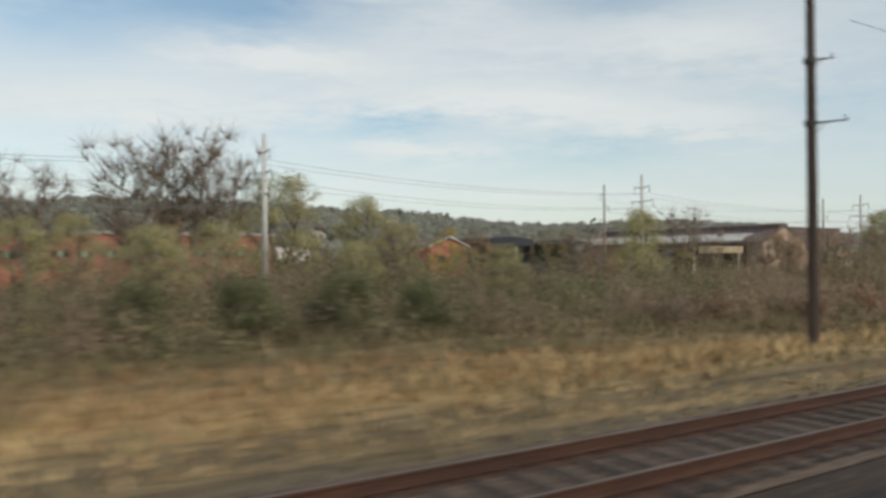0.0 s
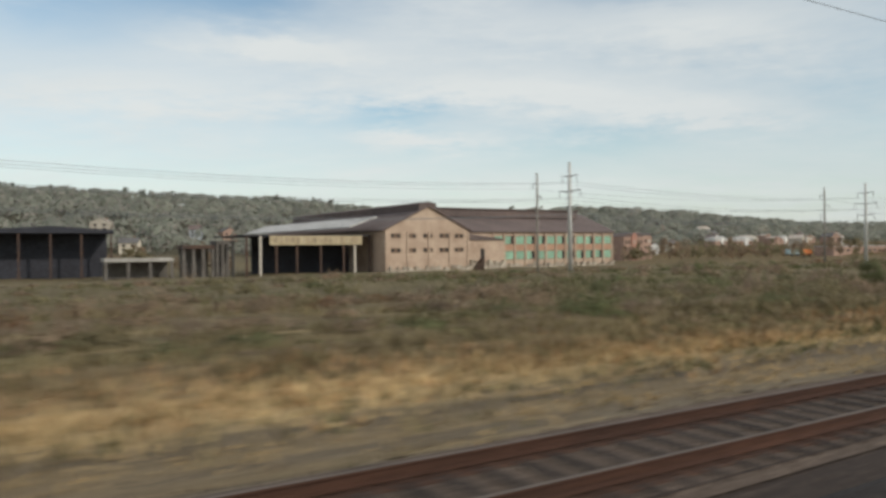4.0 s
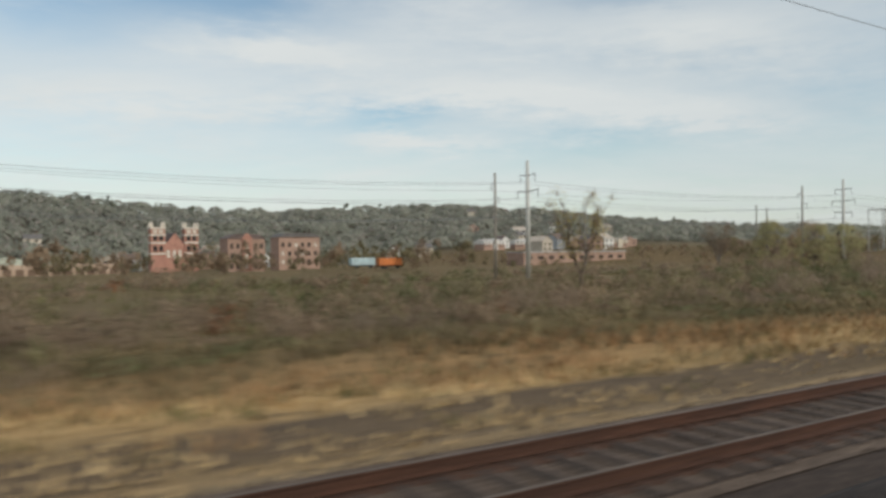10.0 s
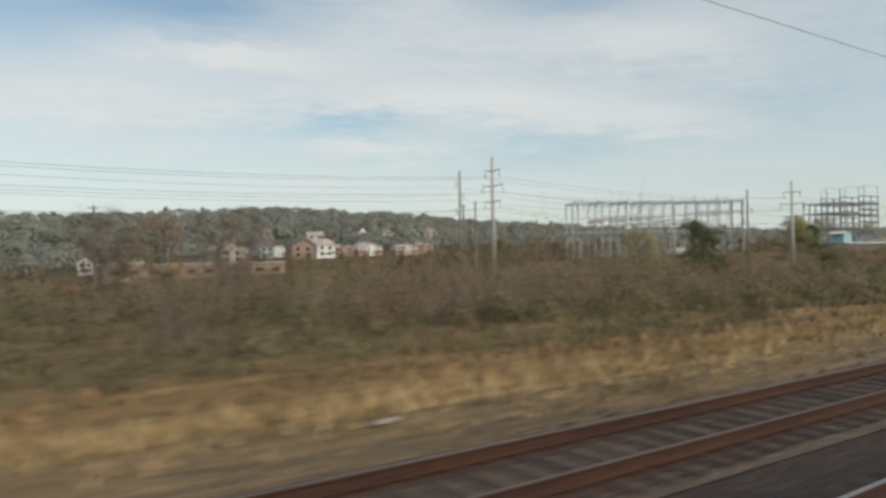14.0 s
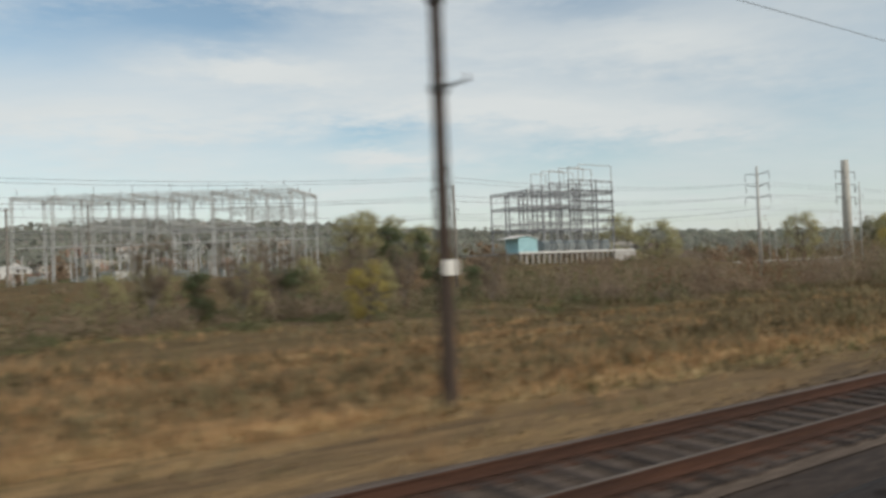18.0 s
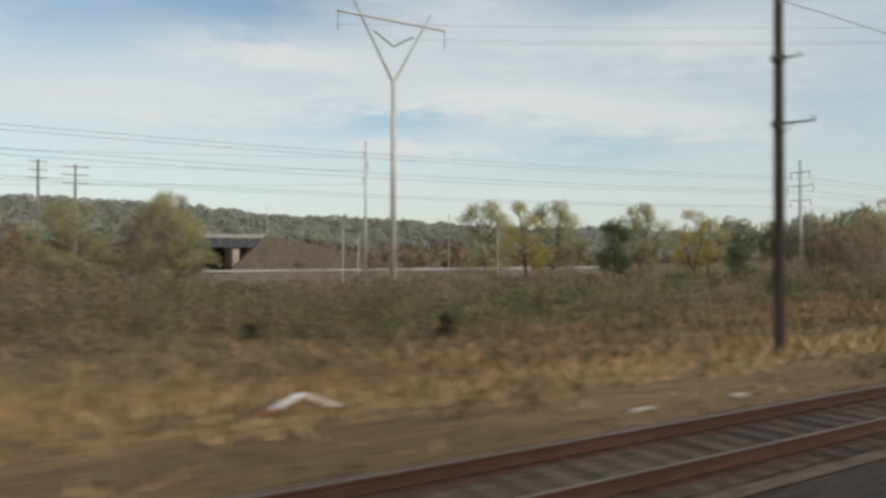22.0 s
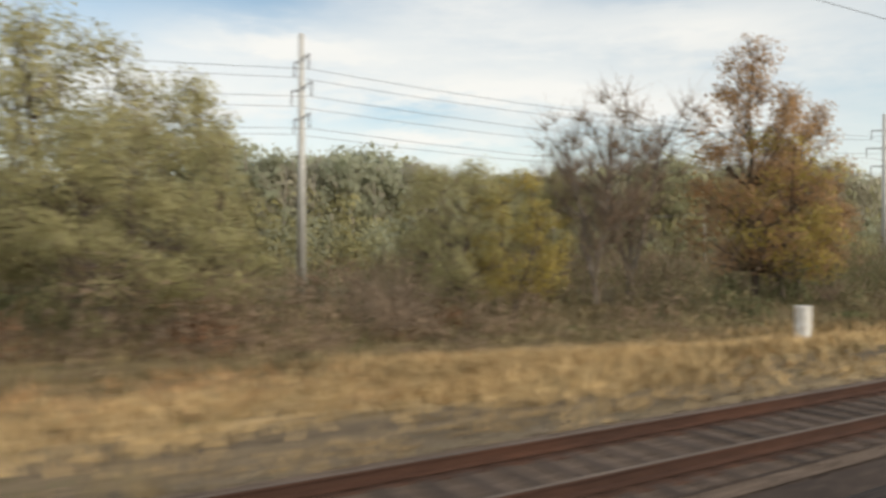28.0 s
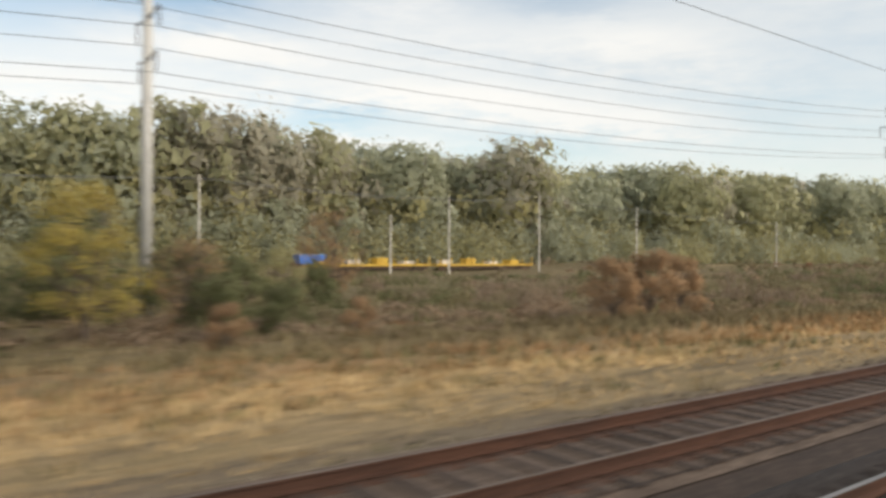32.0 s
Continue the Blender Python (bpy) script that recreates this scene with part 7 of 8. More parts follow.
for k in range(28):
    xx = 856.0 + k * 4.2
    bm = bmesh.new()
    prism(bm, [(149.75, -0.62), (149.82, -0.52), (149.75, -0.42), (149.82, -0.32), (149.75, -0.22), (149.9, -0.22), (149.9, -0.62)], xx, xx + 4.16)
    for v in bm.verts:
        v.co = Vector((v.co.y, v.co.x, v.co.z))
    part("rail_beam", bm, steel_m, rail)
    bm = bmesh.new()
    box(bm, xx + 0.1, xx + 0.25, 149.9, 150.05, -1.5, -0.25)
    part("post", bm, grey_wood, rail)
bm = bmesh.new()
prism(bm, [(144.0, -4.2), (149.0, -1.2), (160.0, -1.1), (166.0, -4.2)], 852.0, 976.0)
for v in bm.verts:
    v.co = Vector((v.co.y, v.co.x, v.co.z))
tagged(new("embankment", to_mesh("embankment", bm, surf("brown bare embankment", (0.17, 0.135, 0.11)))), "low brown earth bank that carries the road", "embankment", kind="structure")

# ---------------------------------------------------------------- lineside equipment
def bevel_box(x0, x1, y0, y1, z0, z1, r=0.02):
    bm = bmesh.new()
    box(bm, x0, x1, y0, y1, z0, z1)
    bmesh.ops.bevel(bm, geom=bm.edges[:], offset=r, segments=2, affect="EDGES")
    return bm


hut = thing("relay_hut", pose(198.75, 12.05, -0.40), "white metal signal relay hut on short legs", "hut")
hut_white = surf("white enamelled sheet", (0.88, 0.89, 0.87), (0.82, 0.83, 0.81), 0.8, 0.55, bump=0.02, grain=0.04)
bm = bmesh.new()
gable_walls(bm, 0, 3.05, 0, 1.9, 0.22, 2.38, 2.66, "x")
part("body", bm, hut_white, hut)
bm = bmesh.new()
gable_roof(bm, 0, 3.05, 0, 1.9, 2.40, 2.68, 0.09, 0.05, "x")
part("roof", bm, hut_white, hut)
for xx in (0.1, 1.4, 2.75):
    for yy in (0.1, 1.65):
        part("leg", bevel_box(xx, xx + 0.2, yy, yy + 0.2, -0.05, 0.22), concrete, hut)
part("air_unit", bevel_box(-0.3, 0.02, 1.15, 1.75, 0.45, 1.15), surf("grey air unit", (0.36, 0.37, 0.38), None, 2, 0.6), hut, "grey air conditioning unit")
part("side_vent", bevel_box(-0.03, 0.02, 0.85, 1.05, 2.2, 2.35, 0.005), surf("grey air unit", (0.36, 0.37, 0.38)), hut)
bm = bmesh.new()
box(bm, -0.02, 0.0, 0.25, 1.0, 0.3, 2.1)
part("door", bm, surf("grey shaded door", (0.66, 0.67, 0.68), None, 1, 0.5), hut)
for xx in (1.0, 2.0):
    bm = bmesh.new()
    tube(bm, (xx, 0.95, 2.62), (xx, 0.95, 2.92), 0.1, 0.1, 10)
    tube(bm, (xx, 0.95, 2.92), (xx, 0.95, 3.0), 0.26, 0.2, 12)
    part("roof_vent", bm, hut_white, hut)
cb = thing("cable_box", pose(196.7, 12.6, -0.5), "low pale concrete cable box with a lid", "box")
part("body", bevel_box(0, 1.05, 0, 1.25, 0, 0.46), surf("pale cast concrete", (0.56, 0.52, 0.44), (0.46, 0.42, 0.35), 1.0, 0.9), cb)
part("lid", bevel_box(-0.05, 1.1, -0.05, 1.3, 0.46, 0.55), surf("grey cast lid", (0.40, 0.39, 0.37), None, 1, 0.9), cb)
part("handle", bevel_box(0.45, 0.7, -0.07, -0.04, 0.36, 0.40, 0.004), dark_glass, cb)
cab = thing("signal_cabinet", pose(188.7, 14.0, -0.5), "weathered silver signal cabinet with a rusty lid", "cabinet")
silver = surf("weathered aluminium paint", (0.52, 0.52, 0.51), (0.40, 0.37, 0.34), 1.2, 0.5, 0.4, bump=0.1)
part("body", bevel_box(0, 1.12, 0, 0.7, 0.15, 1.95), silver, cab)
part("lid", bevel_box(-0.06, 1.18, -0.06, 0.76, 1.95, 2.05), rusty_steel, cab, "rusty brown lid")
part("door", bevel_box(0.06, 1.06, -0.03, 0.0, 0.25, 1.85, 0.01), silver, cab)
part("latch", bevel_box(0.8, 0.86, -0.06, -0.03, 0.85, 1.05, 0.005), dark_glass, cab)
part("plinth", bevel_box(0.05, 1.07, 0.05, 0.65, -0.1, 0.15), concrete, cab)
jb = thing("junction_post", pose(188.0, 14.2, -0.5), "short dark timber junction post", "post")
part("post", bevel_box(0, 0.22, 0, 0.22, -0.1, 0.85), pole_wood, jb)
part("terminal_box", bevel_box(-0.04, 0.26, -0.1, 0.0, 0.45, 0.8), rusty_steel, jb)
brl = thing("drum", pose(1075.65, 14.9, float(ground_z(1075.9, 14.9)) - 0.02), "white ribbed drum standing in the dry grass", "drum")
bm = bmesh.new()
tube(bm, (0, 0, 0), (0, 0, 1.38), 0.245, 0.245, 18)
part("shell", bm, white_sign, brl, smooth=False)
for zz in (0.02, 0.36, 0.70, 1.03, 1.34):
    bm = bmesh.new()
    tube(bm, (0, 0, zz), (0, 0, zz + 0.05), 0.268, 0.268, 18)
    part("rib", bm, white_sign, brl)
bar = thing("fallen_barrier", pose(833.6, 13.1, float(ground_z(833.6, 13.1))), "fallen white barrier boards with orange end", "barrier")
for s, ln, mt in ((-1, 0.75, white_sign), (1, 1.0, white_sign)):
    bm = bmesh.new()
    box(bm, 0, ln, -0.09, 0.09, -0.02, 0.02, pose(0, 0, 0.34, 0, 24 if s > 0 else 156))
    part("board", bm, mt, bar)
bm = bmesh.new()
box(bm, 0.62, 0.78, -0.095, 0.095, -0.025, 0.025, pose(0, 0, 0.34, 0, 156))
part("orange_end", bm, surf("orange reflective", (0.75, 0.22, 0.06), None, 2, 0.5), bar)

# ---------------------------------------------------------------- service truck
tr = thing("service_truck", pose(879.9, 9.5, -0.56) @ Matrix.Diagonal((0.95, 1, 0.95, 1)), "white service pickup truck carrying an orange ladder", "truck")
tw_paint = surf("white truck paint", (0.80, 0.80, 0.79), (0.74, 0.73, 0.71), 0.8, 0.3, bump=0.0, grain=0.03)
black = surf("black plastic", (0.02, 0.02, 0.022), None, 2, 0.5, bump=0.1)
# windshield glass, greyed in colour for the sky it reflects
tglass = surf("dark sky-toned glass", (0.07, 0.08, 0.083), None, 1, 0.12, bump=0)
side_glass = surf("grey side glass", (0.13, 0.14, 0.14), None, 1, 0.1, bump=0)
chrome = surf("dull chrome", (0.6, 0.6, 0.6), None, 2, 0.25, 0.9, bump=0)
rubber = surf("black rubber", (0.03, 0.03, 0.03), None, 2, 0.8)
cream_bed = surf("off-white utility body paint", (0.72, 0.69, 0.62), (0.64, 0.61, 0.55), 0.8, 0.4, bump=0, grain=0.04)


def side_prism(out, y0, y1, r=0.03):
    bm = bmesh.new()
    prism(bm, out, y0, y1)
    bmesh.ops.bevel(bm, geom=bm.edges[:], offset=r, segments=2, affect="EDGES", clamp_overlap=True)
    return bm


def arch(cx, r, n=9):
    """Points of a wheel arch, from front to back, over a wheel at cx."""
    return [(cx - r * math.cos(math.pi * k / (n - 1)), 0.46 + r * math.sin(math.pi * k / (n - 1))) for k in range(n)]


# body below the windows, with the wheel arch cut in and the bonnet domed from side to side
bm = side_prism([(0.54, 0.6), (0.5, 0.8), (0.52, 1.08), (0.62, 1.17), (0.95, 1.235), (1.35, 1.28), (1.66, 1.30), (2.95, 1.30), (2.97, 0.54), (1.75, 0.54)] + arch(1.1, 0.5)[::-1], 0.0, 1.98, 0.06)
for v in bm.verts:
    across = abs(v.co.y - 0.99) / 0.99
    if v.co.z > 1.0 and v.co.x < 1.7:
        v.co.z -= 0.07 * across ** 2 * (1 if v.co.z > 1.12 else 0.4)
    if v.co.x < 0.7:
        v.co.x += 0.10 * across ** 3
part("cab_lower", bm, tw_paint, tr)
bm = side_prism([(1.42, 1.28), (1.74, 1.60), (2.03, 1.87), (2.18, 1.95), (2.42, 2.0), (2.72, 1.99), (2.88, 1.93), (2.95, 1.80), (2.98, 1.28)], 0.03, 1.95, 0.09)
for v in bm.verts:
    v.co.y += (0.99 - v.co.y) * 0.16 * max(0.0, (v.co.z - 1.28) / 0.72) ** 1.4
part("cab_upper", bm, tw_paint, tr)
part("fender_flare", side_prism(arch(1.1, 0.55) + arch(1.1, 0.46)[::-1], -0.035, 0.03, 0.01), tw_paint, tr)
part("wheel_well", side_prism(arch(1.1, 0.49) + [(1.45, 0.3), (0.75, 0.3)], 0.25, 1.75, 0.01), black, tr, "black wheel well")
part("wheel_well", side_prism(arch(4.5, 0.49) + [(4.85, 0.3), (4.15, 0.3)], 0.3, 1.7, 0.01), black, tr, "black wheel well")
part("front_bumper", bevel_box(0.24, 0.66, -0.03, 2.01, 0.30, 0.68, 0.07), black, tr, "black front bumper guard")
part("grille", bevel_box(0.40, 0.60, 0.10, 1.88, 0.64, 1.10, 0.05), black, tr, "black grille and guard")
for k in range(3):
    part("grille_bar", bevel_box(0.375, 0.40, 0.3, 1.68, 0.72 + 0.12 * k, 0.76 + 0.12 * k, 0.005), surf("dark grey plastic", (0.06, 0.06, 0.065), None, 2, 0.5), tr)
for yy in (0.10, 1.62):
    part("headlight", bevel_box(0.39, 0.46, yy, yy + 0.26, 0.84, 1.02, 0.02), surf("smoked lamp lens", (0.12, 0.12, 0.125), None, 2, 0.2, 0.3, bump=0), tr)
part("fender_vent", bevel_box(1.62, 1.76, -0.012, 0.01, 1.02, 1.12, 0.01), black, tr, "dark fender vent")
bm = bmesh.new()
vs = [bm.verts.new(c) for c in ((1.50, 0.16, 1.36), (1.50, 1.82, 1.36), (1.985, 1.72, 1.845), (1.985, 0.26, 1.845))]
bm.faces.new(vs)
for v in bm.verts:
    v.co += Vector((-0.05, 0, 0.03))
bmesh.ops.solidify(bm, geom=bm.faces[:], thickness=0.02)
part("windshield", bm, tglass, tr)
bm = bmesh.new()
prism(bm, [(1.72, 1.34), (2.16, 1.80), (2.66, 1.85), (2.78, 1.76), (2.84, 1.34)], 0.0, 0.03)
for v in bm.verts:
    v.co.y += 0.012 + 0.16 * 0.96 * max(0.0, (v.co.z - 1.28) / 0.72) ** 1.4
part("side_window", bm, side_glass, tr)
part("door", bevel_box(1.78, 2.80, -0.015, 0.01, 0.58, 1.28, 0.01), tw_paint, tr)
part("door_handle", bevel_box(2.58, 2.74, -0.035, -0.01, 1.12, 1.17, 0.005), black, tr)
part("mirror", bevel_box(1.84, 1.96, -0.28, -0.04, 1.32, 1.56, 0.04), black, tr)
part("door_mark", bevel_box(2.05, 2.45, -0.02, -0.012, 0.95, 1.0, 0.002), surf("grey mark", (0.3, 0.3, 0.3)), tr)
part("utility_body", side_prism([(3.03, 0.5), (3.03, 1.50), (5.45, 1.52), (5.48, 0.62), (5.02, 0.55)] + arch(4.5, 0.5)[::-1], -0.02, 2.0), cream_bed, tr, "off-white utility body")
part("fender_flare", side_prism(arch(4.5, 0.55) + arch(4.5, 0.46)[::-1], -0.055, 0.0, 0.01), cream_bed, tr)
for x0, x1, z0, z1 in ((3.08, 3.92, 0.52, 1.45), (3.98, 4.96, 1.06, 1.45), (5.04, 5.42, 0.66, 1.45)):
    d = part("locker_door", bevel_box(x0, x1, -0.035, -0.02, z0, z1, 0.006), cream_bed, tr)
    part("locker_latch", bevel_box(x1 - 0.16, x1 - 0.06, -0.05, -0.035, (z0 + z1) / 2 - 0.1, (z0 + z1) / 2 - 0.04, 0.004), black, d)
part("tool_box", bevel_box(3.05, 3.45, 0.2, 1.8, 1.5, 1.66, 0.02), black, tr, "black tool box behind the cab")
part("rear_bumper", bevel_box(5.5, 5.72, 0.0, 1.98, 0.42, 0.56, 0.02), chrome, tr)
part("tail_light", bevel_box(5.54, 5.58, 0.02, 0.14, 0.85, 1.15, 0.01), surf("red lens", (0.45, 0.03, 0.03), None, 2, 0.3), tr)
for xx in (1.1, 4.5):
    for yy in (0.02, 1.66):
        bm = bmesh.new()
        tube(bm, (xx, yy, 0.42), (xx, yy + 0.3, 0.42), 0.42, 0.42, 22)
        bmesh.ops.bevel(bm, geom=[e for e in bm.edges if len(e.link_faces) == 2 and e.calc_face_angle(0) > 1], offset=0.05, segments=2, affect="EDGES")
        w = part("wheel", bm, rubber, tr)
        bm = bmesh.new()
        s = -0.012 if yy < 1 else 0.3
        tube(bm, (xx, yy + s, 0.4), (xx, yy + s + 0.012, 0.4), 0.165, 0.165, 18)
        tube(bm, (xx, yy + s - 0.03, 0.4), (xx, yy + s + 0.03, 0.4), 0.12, 0.10, 12)
        part("rim", bm, surf("pale wheel steel", (0.62, 0.61, 0.58), (0.5, 0.48, 0.45), 1.5, 0.4, 0.3, bump=0), w)
for xx, top in ((2.6, 2.185), (4.35, 2.065)):
    bm = bmesh.new()
    for yy in (0.1, 1.88):
        tube(bm, (xx, yy, 1.35), (xx, yy, top), 0.035, 0.035, 6)
    tube(bm, (xx, 0.05, top), (xx, 1.93, top), 0.035, 0.035, 6)
    part("ladder_rack", bm, tw_paint, tr)
part("chassis", bevel_box(0.7, 5.4, 0.5, 1.5, 0.36, 0.5, 0.02), black, tr)
lad = thing("ladder", pose(881.75, 10.7, 1.60, 0, 4.1, 0), "orange fibreglass ladder lying on the truck rack", "ladder")
orange = surf("orange fibreglass", (0.80, 0.20, 0.07), (0.68, 0.17, 0.06), 1.0, 0.5, bump=0)
for yy in (0.0, 0.42):
    part("rail", bevel_box(0.2, 3.4, yy, yy + 0.05, 0.0, 0.13, 0.01), orange, lad)
    part("end_cap", bevel_box(0.1, 0.2, yy - 0.01, yy + 0.06, -0.01, 0.14, 0.01), white_sign, lad, "white plastic end cap")
    part("end_cap", bevel_box(3.4, 3.52, yy - 0.01, yy + 0.06, -0.01, 0.14, 0.01), white_sign, lad, "white plastic end cap")
for k in range(10):
    bm = bmesh.new()
    tube(bm, (0.4 + k * 0.31, 0.03, 0.05), (0.4 + k * 0.31, 0.44, 0.05), 0.018, 0.018, 6)
    part("rung", bm, chrome, lad)
part("antenna", bevel_box(-0.6, 0.4, 0.2, 0.22, 0.1, 0.12, 0.004), chrome, lad)

# ---------------------------------------------------------------- heaps, wagons, rubble
def rock(seed, r):
    bm = bmesh.new()
    bmesh.ops.create_icosphere(bm, subdivisions=2, radius=r)
    for v in bm.verts:
        nz = noise.noise(v.co * 2.1 / r + Vector((seed * 3.7, 0, 0)))
        v.co *= 1 + 0.45 * nz
        v.co.z *= 0.65
    return bm


rk = [to_mesh("rubble_stone", rock(i, 0.6), surf("grey broken stone", (0.30, 0.265, 0.225), (0.19, 0.165, 0.14), 0.8, 0.95, bump=0.8, objrand=0.3)) for i in range(5)]
heap = thing("rubble_heap", pose(634, 33.5, float(ground_z(634, 33.5))), "low heap of grey broken concrete and stone", "rubble heap")
rr = random.Random(9)
for k in range(110):
    u = rr.uniform(-1, 1)
    xx, yy = u * 4.5, rr.gauss(0, 1.3)
    top = 1.0 * max(0.15, 1 - abs(u) ** 2) * max(0.0, 1 - abs(yy) / 3.2)
    q = shared("stone", rk[k % 5], heap, pose(xx, yy, rr.uniform(0, 1) * top, rr.uniform(0, 90), rr.uniform(0, 90), rr.uniform(0, 360)))
    s = rr.uniform(0.2, 0.62)
    q.scale = (s, s, s)
earth_m = surf("bare path earth", (0.30, 0.245, 0.175), (0.22, 0.178, 0.125), 0.5, 0.95, bump=0.8)
for x, y, r, h in ((478.3, 45.5, 2.4, 0.6), (481.8, 46.2, 2.0, 0.5)):
    bm = bmesh.new()
    bmesh.ops.create_grid(bm, x_segments=20, y_segments=20, size=r * 1.5)
    for v in bm.verts:
        d = v.co.xy.length / r
        v.co.z = h * (1 - d * d) * (1 + 0.5 * noise.noise(v.co * 0.8)) + 0.15 * noise.noise(v.co * 2.3) * max(0.0, 1.2 - d) - 0.05
        v.co.z = max(v.co.z, -0.9)
    ob = new("heap", to_mesh("heap", bm, earth_m, True))
    ob.matrix_basis = pose(x, y, float(ground_z(x, y)))
    tagged(ob, "heap of pale bare earth on the ground", "heap", "heaps")
def mound(x, y, r, h, mt, label):
    bm = bmesh.new()
    bmesh.ops.create_grid(bm, x_segments=18, y_segments=18, size=r * 1.4)
    for v in bm.verts:
        d = v.co.xy.length / r
        v.co.z = max(-0.5, h * (1 - d * d) * (1 + 0.5 * noise.noise(v.co * 1.1)) + 0.1 * noise.noise(v.co * 3.1) * max(0.0, 1.2 - d) - 0.04)
    ob = new("heap", to_mesh("heap", bm, mt, True))
    ob.matrix_basis = pose(x, y, float(ground_z(x, y)))
    return tagged(ob, label, "heap", "heaps")


for gx, gy, gr, gh in ((479, 41.5, 2.6, 0.18), (479.5, 37.0, 2.4, 0.12), (480.5, 33.5, 2.2, 0.12), (482.5, 30.5, 2.8, 0.10), (486.5, 28.5, 2.6, 0.10)):
    mound(gx, gy, gr, gh, earth_m, "bare trodden sandy earth of a dirt path")
mound(753, 26.5, 1.15, 0.5, surf("yellow sand", (0.36, 0.28, 0.14), (0.28, 0.215, 0.11), 0.8, 0.95, bump=0.6), "small heap of yellow sand on the grass")
gravel_m = surf("grey yard gravel", (0.20, 0.19, 0.19), (0.14, 0.13, 0.13), 0.5, 0.95, bump=1.0, fine=12)
for gx, gy, gr in ((770, 26, 3.4), (774, 31, 3.6), (778, 37, 3.6), (767, 24, 2.2)):
    mound(gx, gy, gr, 0.14, gravel_m, "flat spread of grey gravel on the yard track")
pale = thing("concrete_rubble", pose(780, 47, float(ground_z(780, 47))), "pale broken concrete lumps beside the yard track", "rubble heap")
for k in range(26):
    q = shared("lump", rk[k % 5], pale, pose(rr.gauss(0, 2.2), rr.gauss(0, 1.4), rr.uniform(0.0, 0.5), rr.uniform(0, 90), rr.uniform(0, 90), rr.uniform(0, 360)))
    s_ = rr.uniform(0.5, 1.1)
    q.scale = (s_, s_, s_)
yellow = surf("yellow wagon paint", (0.62, 0.42, 0.07), (0.45, 0.29, 0.06), 0.6, 0.7, bump=0.1)
for k, x0 in enumerate((1248.5, 1269.5)):
    g = float(ground_z(x0 + 9, 90)) - 0.2
    wg = thing("flat_wagon", pose(x0, 90, g), "yellow flat wagon with stakes and tie loads", "wagon", "flat wagons")
    part("deck", bevel_box(0, 20, 0, 2.8, 1.0, 1.3, 0.03), yellow, wg)
    part("sill", bevel_box(0.5, 19.5, 0.2, 0.5, 0.6, 1.0, 0.02), rusty_steel, wg)
    for xx in (1.2, 3.0, 16.6, 18.4):
        bm = bmesh.new()
        tube(bm, (xx, 0.35, 0.45), (xx, 0.5, 0.45), 0.45, 0.45, 14)
        part("wheel", bm, rusty_steel, wg)
    for s in range(10):
        part("stake", bevel_box(0.6 + s * 2.1, 0.75 + s * 2.1, -0.06, 0.06, 1.3, 2.1 + 0.3 * (s % 2), 0.01), yellow, wg)
    for s in range(4):
        part("load", bevel_box(1.5 + s * 4.6, 3.4 + s * 4.6, 0.5, 2.2, 1.3, 1.7 + 0.25 * ((s + k) % 3), 0.03), cream_m if (s + k) % 2 else yellow, wg)
g = float(ground_z(1198, 62))
fl = thing("trailer", pose(1191.5, 62, g), "low rusty flat trailer with pale and yellow timber ends", "trailer")
part("deck", bevel_box(0, 12.5, 0, 2.4, 0.75, 0.95, 0.03), rusty_steel, fl)
for xx in (2.0, 3.2, 10.0):
    bm = bmesh.new()
    tube(bm, (xx, 0.1, 0.4), (xx, 0.4, 0.4), 0.42, 0.42, 14)
    part("wheel", bm, rubber, fl)
for k, (x0, w_, h_) in enumerate(((0.6, 0.9, 0.35), (1.9, 0.5, 0.8), (3.3, 1.6, 0.2), (4.1, 0.2, 0.75), (6.0, 1.3, 0.5), (7.5, 1.1, 0.9), (9.0, 0.25, 1.0), (9.6, 1.8, 0.3))):
    part("load", bevel_box(x0, x0 + w_, 0.3, 1.9, 0.95, 0.95 + h_, 0.03), yellow if k in (0, 5) else cream_m, fl)
g = float(ground_z(1248, 93))
bl = thing("blue_dumpster", pose(1248.8, 94, g) @ Matrix.Diagonal((0.84, 0.84, 0.7, 1)), "bright blue steel skip beyond the wagons", "skip")
bm = bmesh.new()
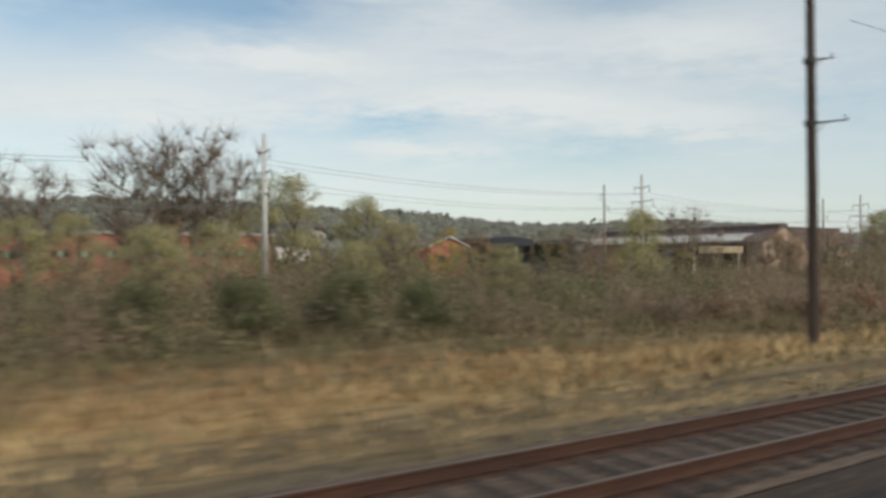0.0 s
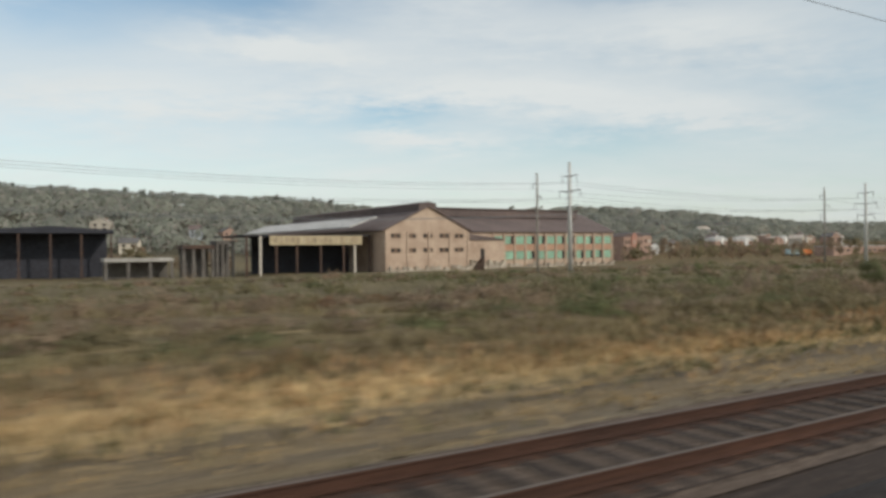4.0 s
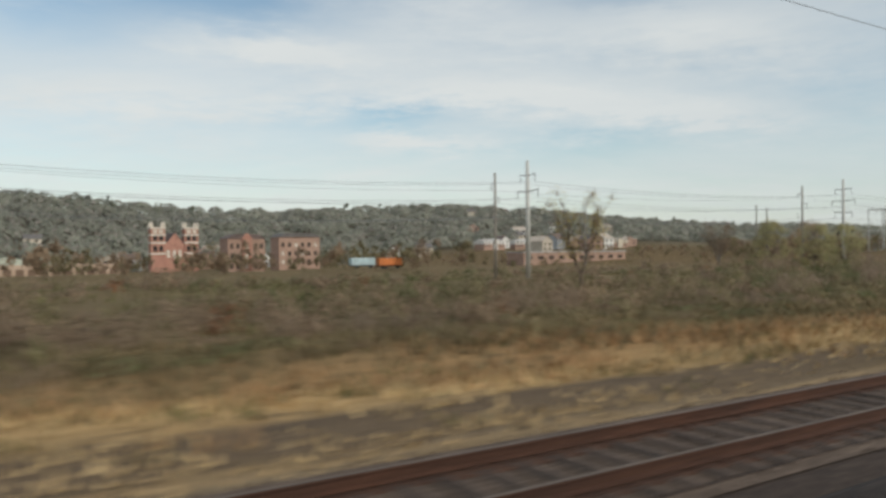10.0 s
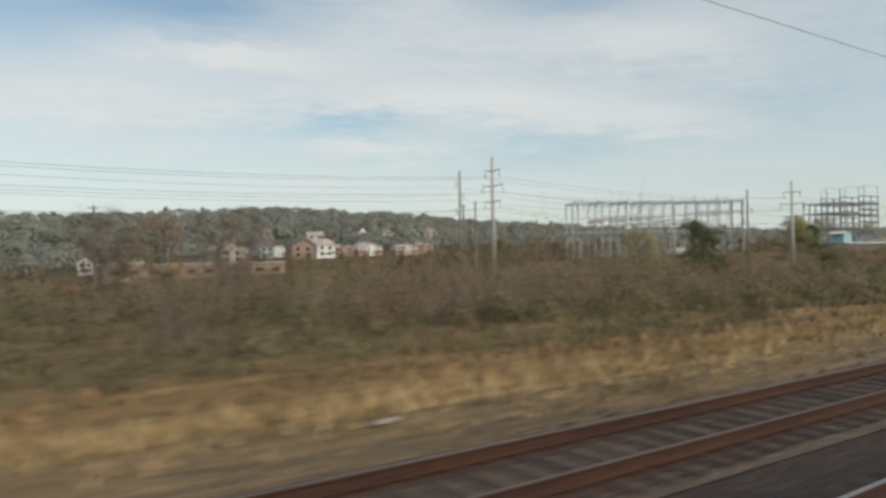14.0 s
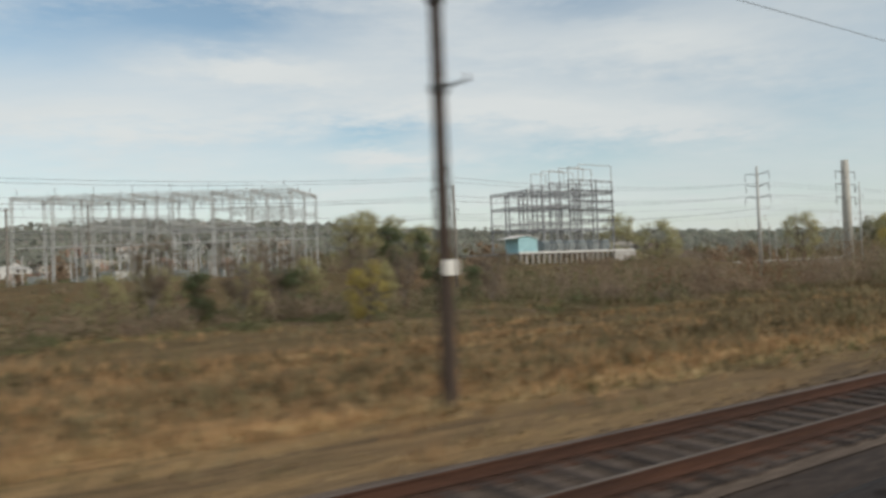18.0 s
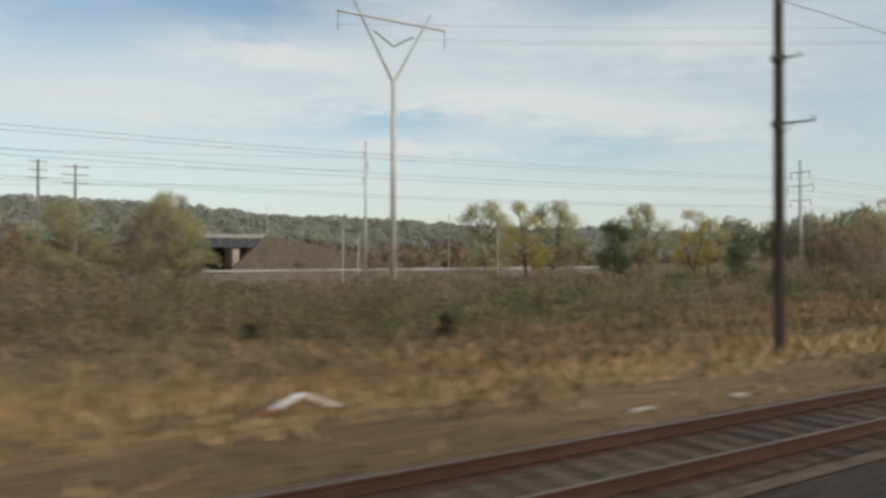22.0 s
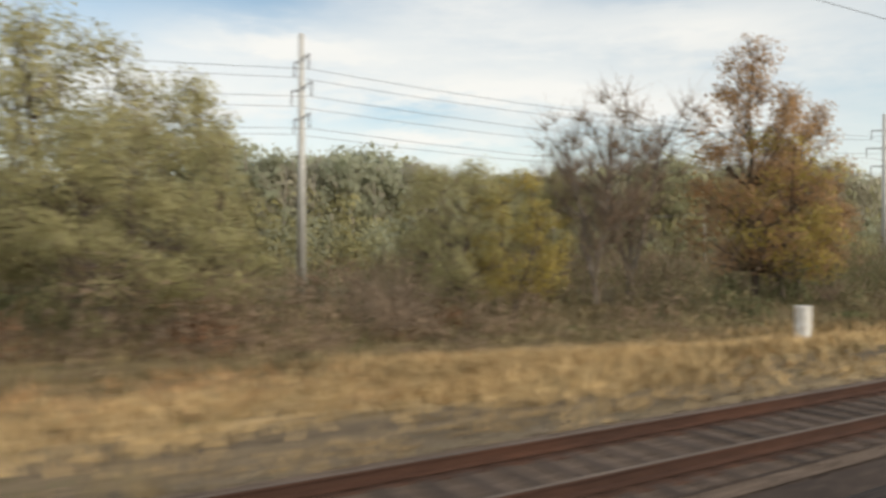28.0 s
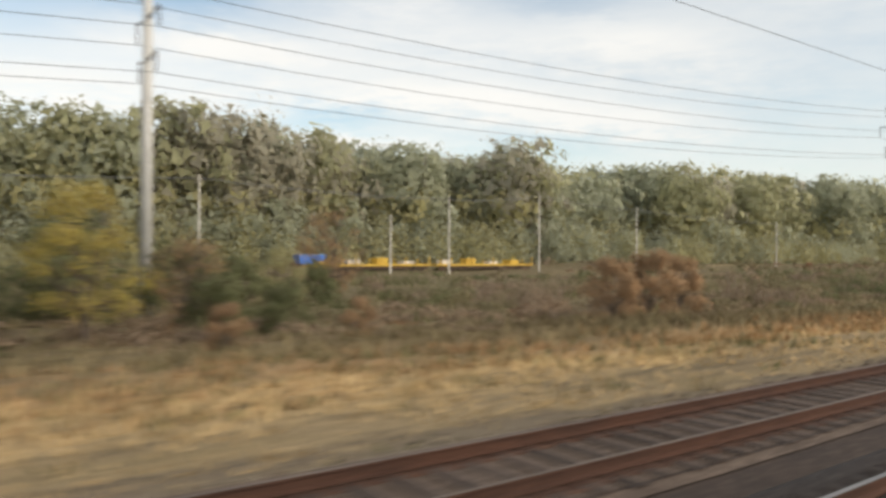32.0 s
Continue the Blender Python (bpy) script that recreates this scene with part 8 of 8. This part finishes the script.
prism(bm, [(0.3, 1.6), (4.4, 1.6), (5.0, 3.5), (-0.1, 3.5)], 0, 2.4)
part("body", bm, surf("bright blue paint", (0.06, 0.20, 0.62), (0.05, 0.16, 0.50), 0.6, 0.5), bl)
for s in range(4):
    part("rib", bevel_box(0.6 + s * 1.1, 0.75 + s * 1.1, -0.08, 0.0, 1.7, 3.3, 0.01), surf("bright blue paint", (0.06, 0.2, 0.62)), bl)
part("rim", bevel_box(-0.15, 5.05, -0.1, 2.5, 3.4, 3.55, 0.02), surf("pale blue rim", (0.30, 0.45, 0.75)), bl)
part("skid", bevel_box(0.4, 4.3, 0.2, 2.2, -0.2, 1.6, 0.02), rusty_steel, bl)

# conductors of the fork pole, which cross the line to a second one beyond it
copy_thing(vp, pose(1062, -92, float(ground_z(1062, -92)), 0, 0, -41))
for s, z in ((-7.0, 29.2), (7.0, 29.2), (0.0, 28.6)):
    a, b = Vector((869.0 + s, 75.4, z - 0.9)), Vector((1062.0 + s * 0.75, -92.0 - s * 0.66, z - 0.9))
    wire("conductor", [a[:], b[:]], 4.0, 0.016, "overhead conductor of the fork-topped poles", "conductors")

# pale boards and scraps lying on the cinders
scrap_m = surf("bleached board", (0.40, 0.36, 0.30), (0.29, 0.26, 0.22), 2.0, 0.85, bump=0.2, grain=0.12)
rr = random.Random(21)
for x, y in ((192.4, 12.4), (842.5, 10.2), (839.5, 10.25), (905.1, 9.5), (648.8, 10.2), (465.0, 11.1), (1226.4, 45.6), (626.0, 10.7), (66.0, 14.8), (318.0, 10.9), (540.0, 11.3)):
    k = rr.uniform(0.5, 0.95)
    z = float(ground_z(x, y))
    ob = new("scrap_board", to_mesh("scrap_board", bevel_box(-0.42 * k, 0.42 * k, -0.09, 0.09, -0.02, 0.035, 0.01), scrap_m))
    ob.matrix_basis = pose(x, y, z + 0.02, rr.uniform(-5, 5), rr.uniform(-4, 4), rr.uniform(-30, 30))
    tagged(ob, "bleached scrap board lying on the cinders", "board", "scrap boards")
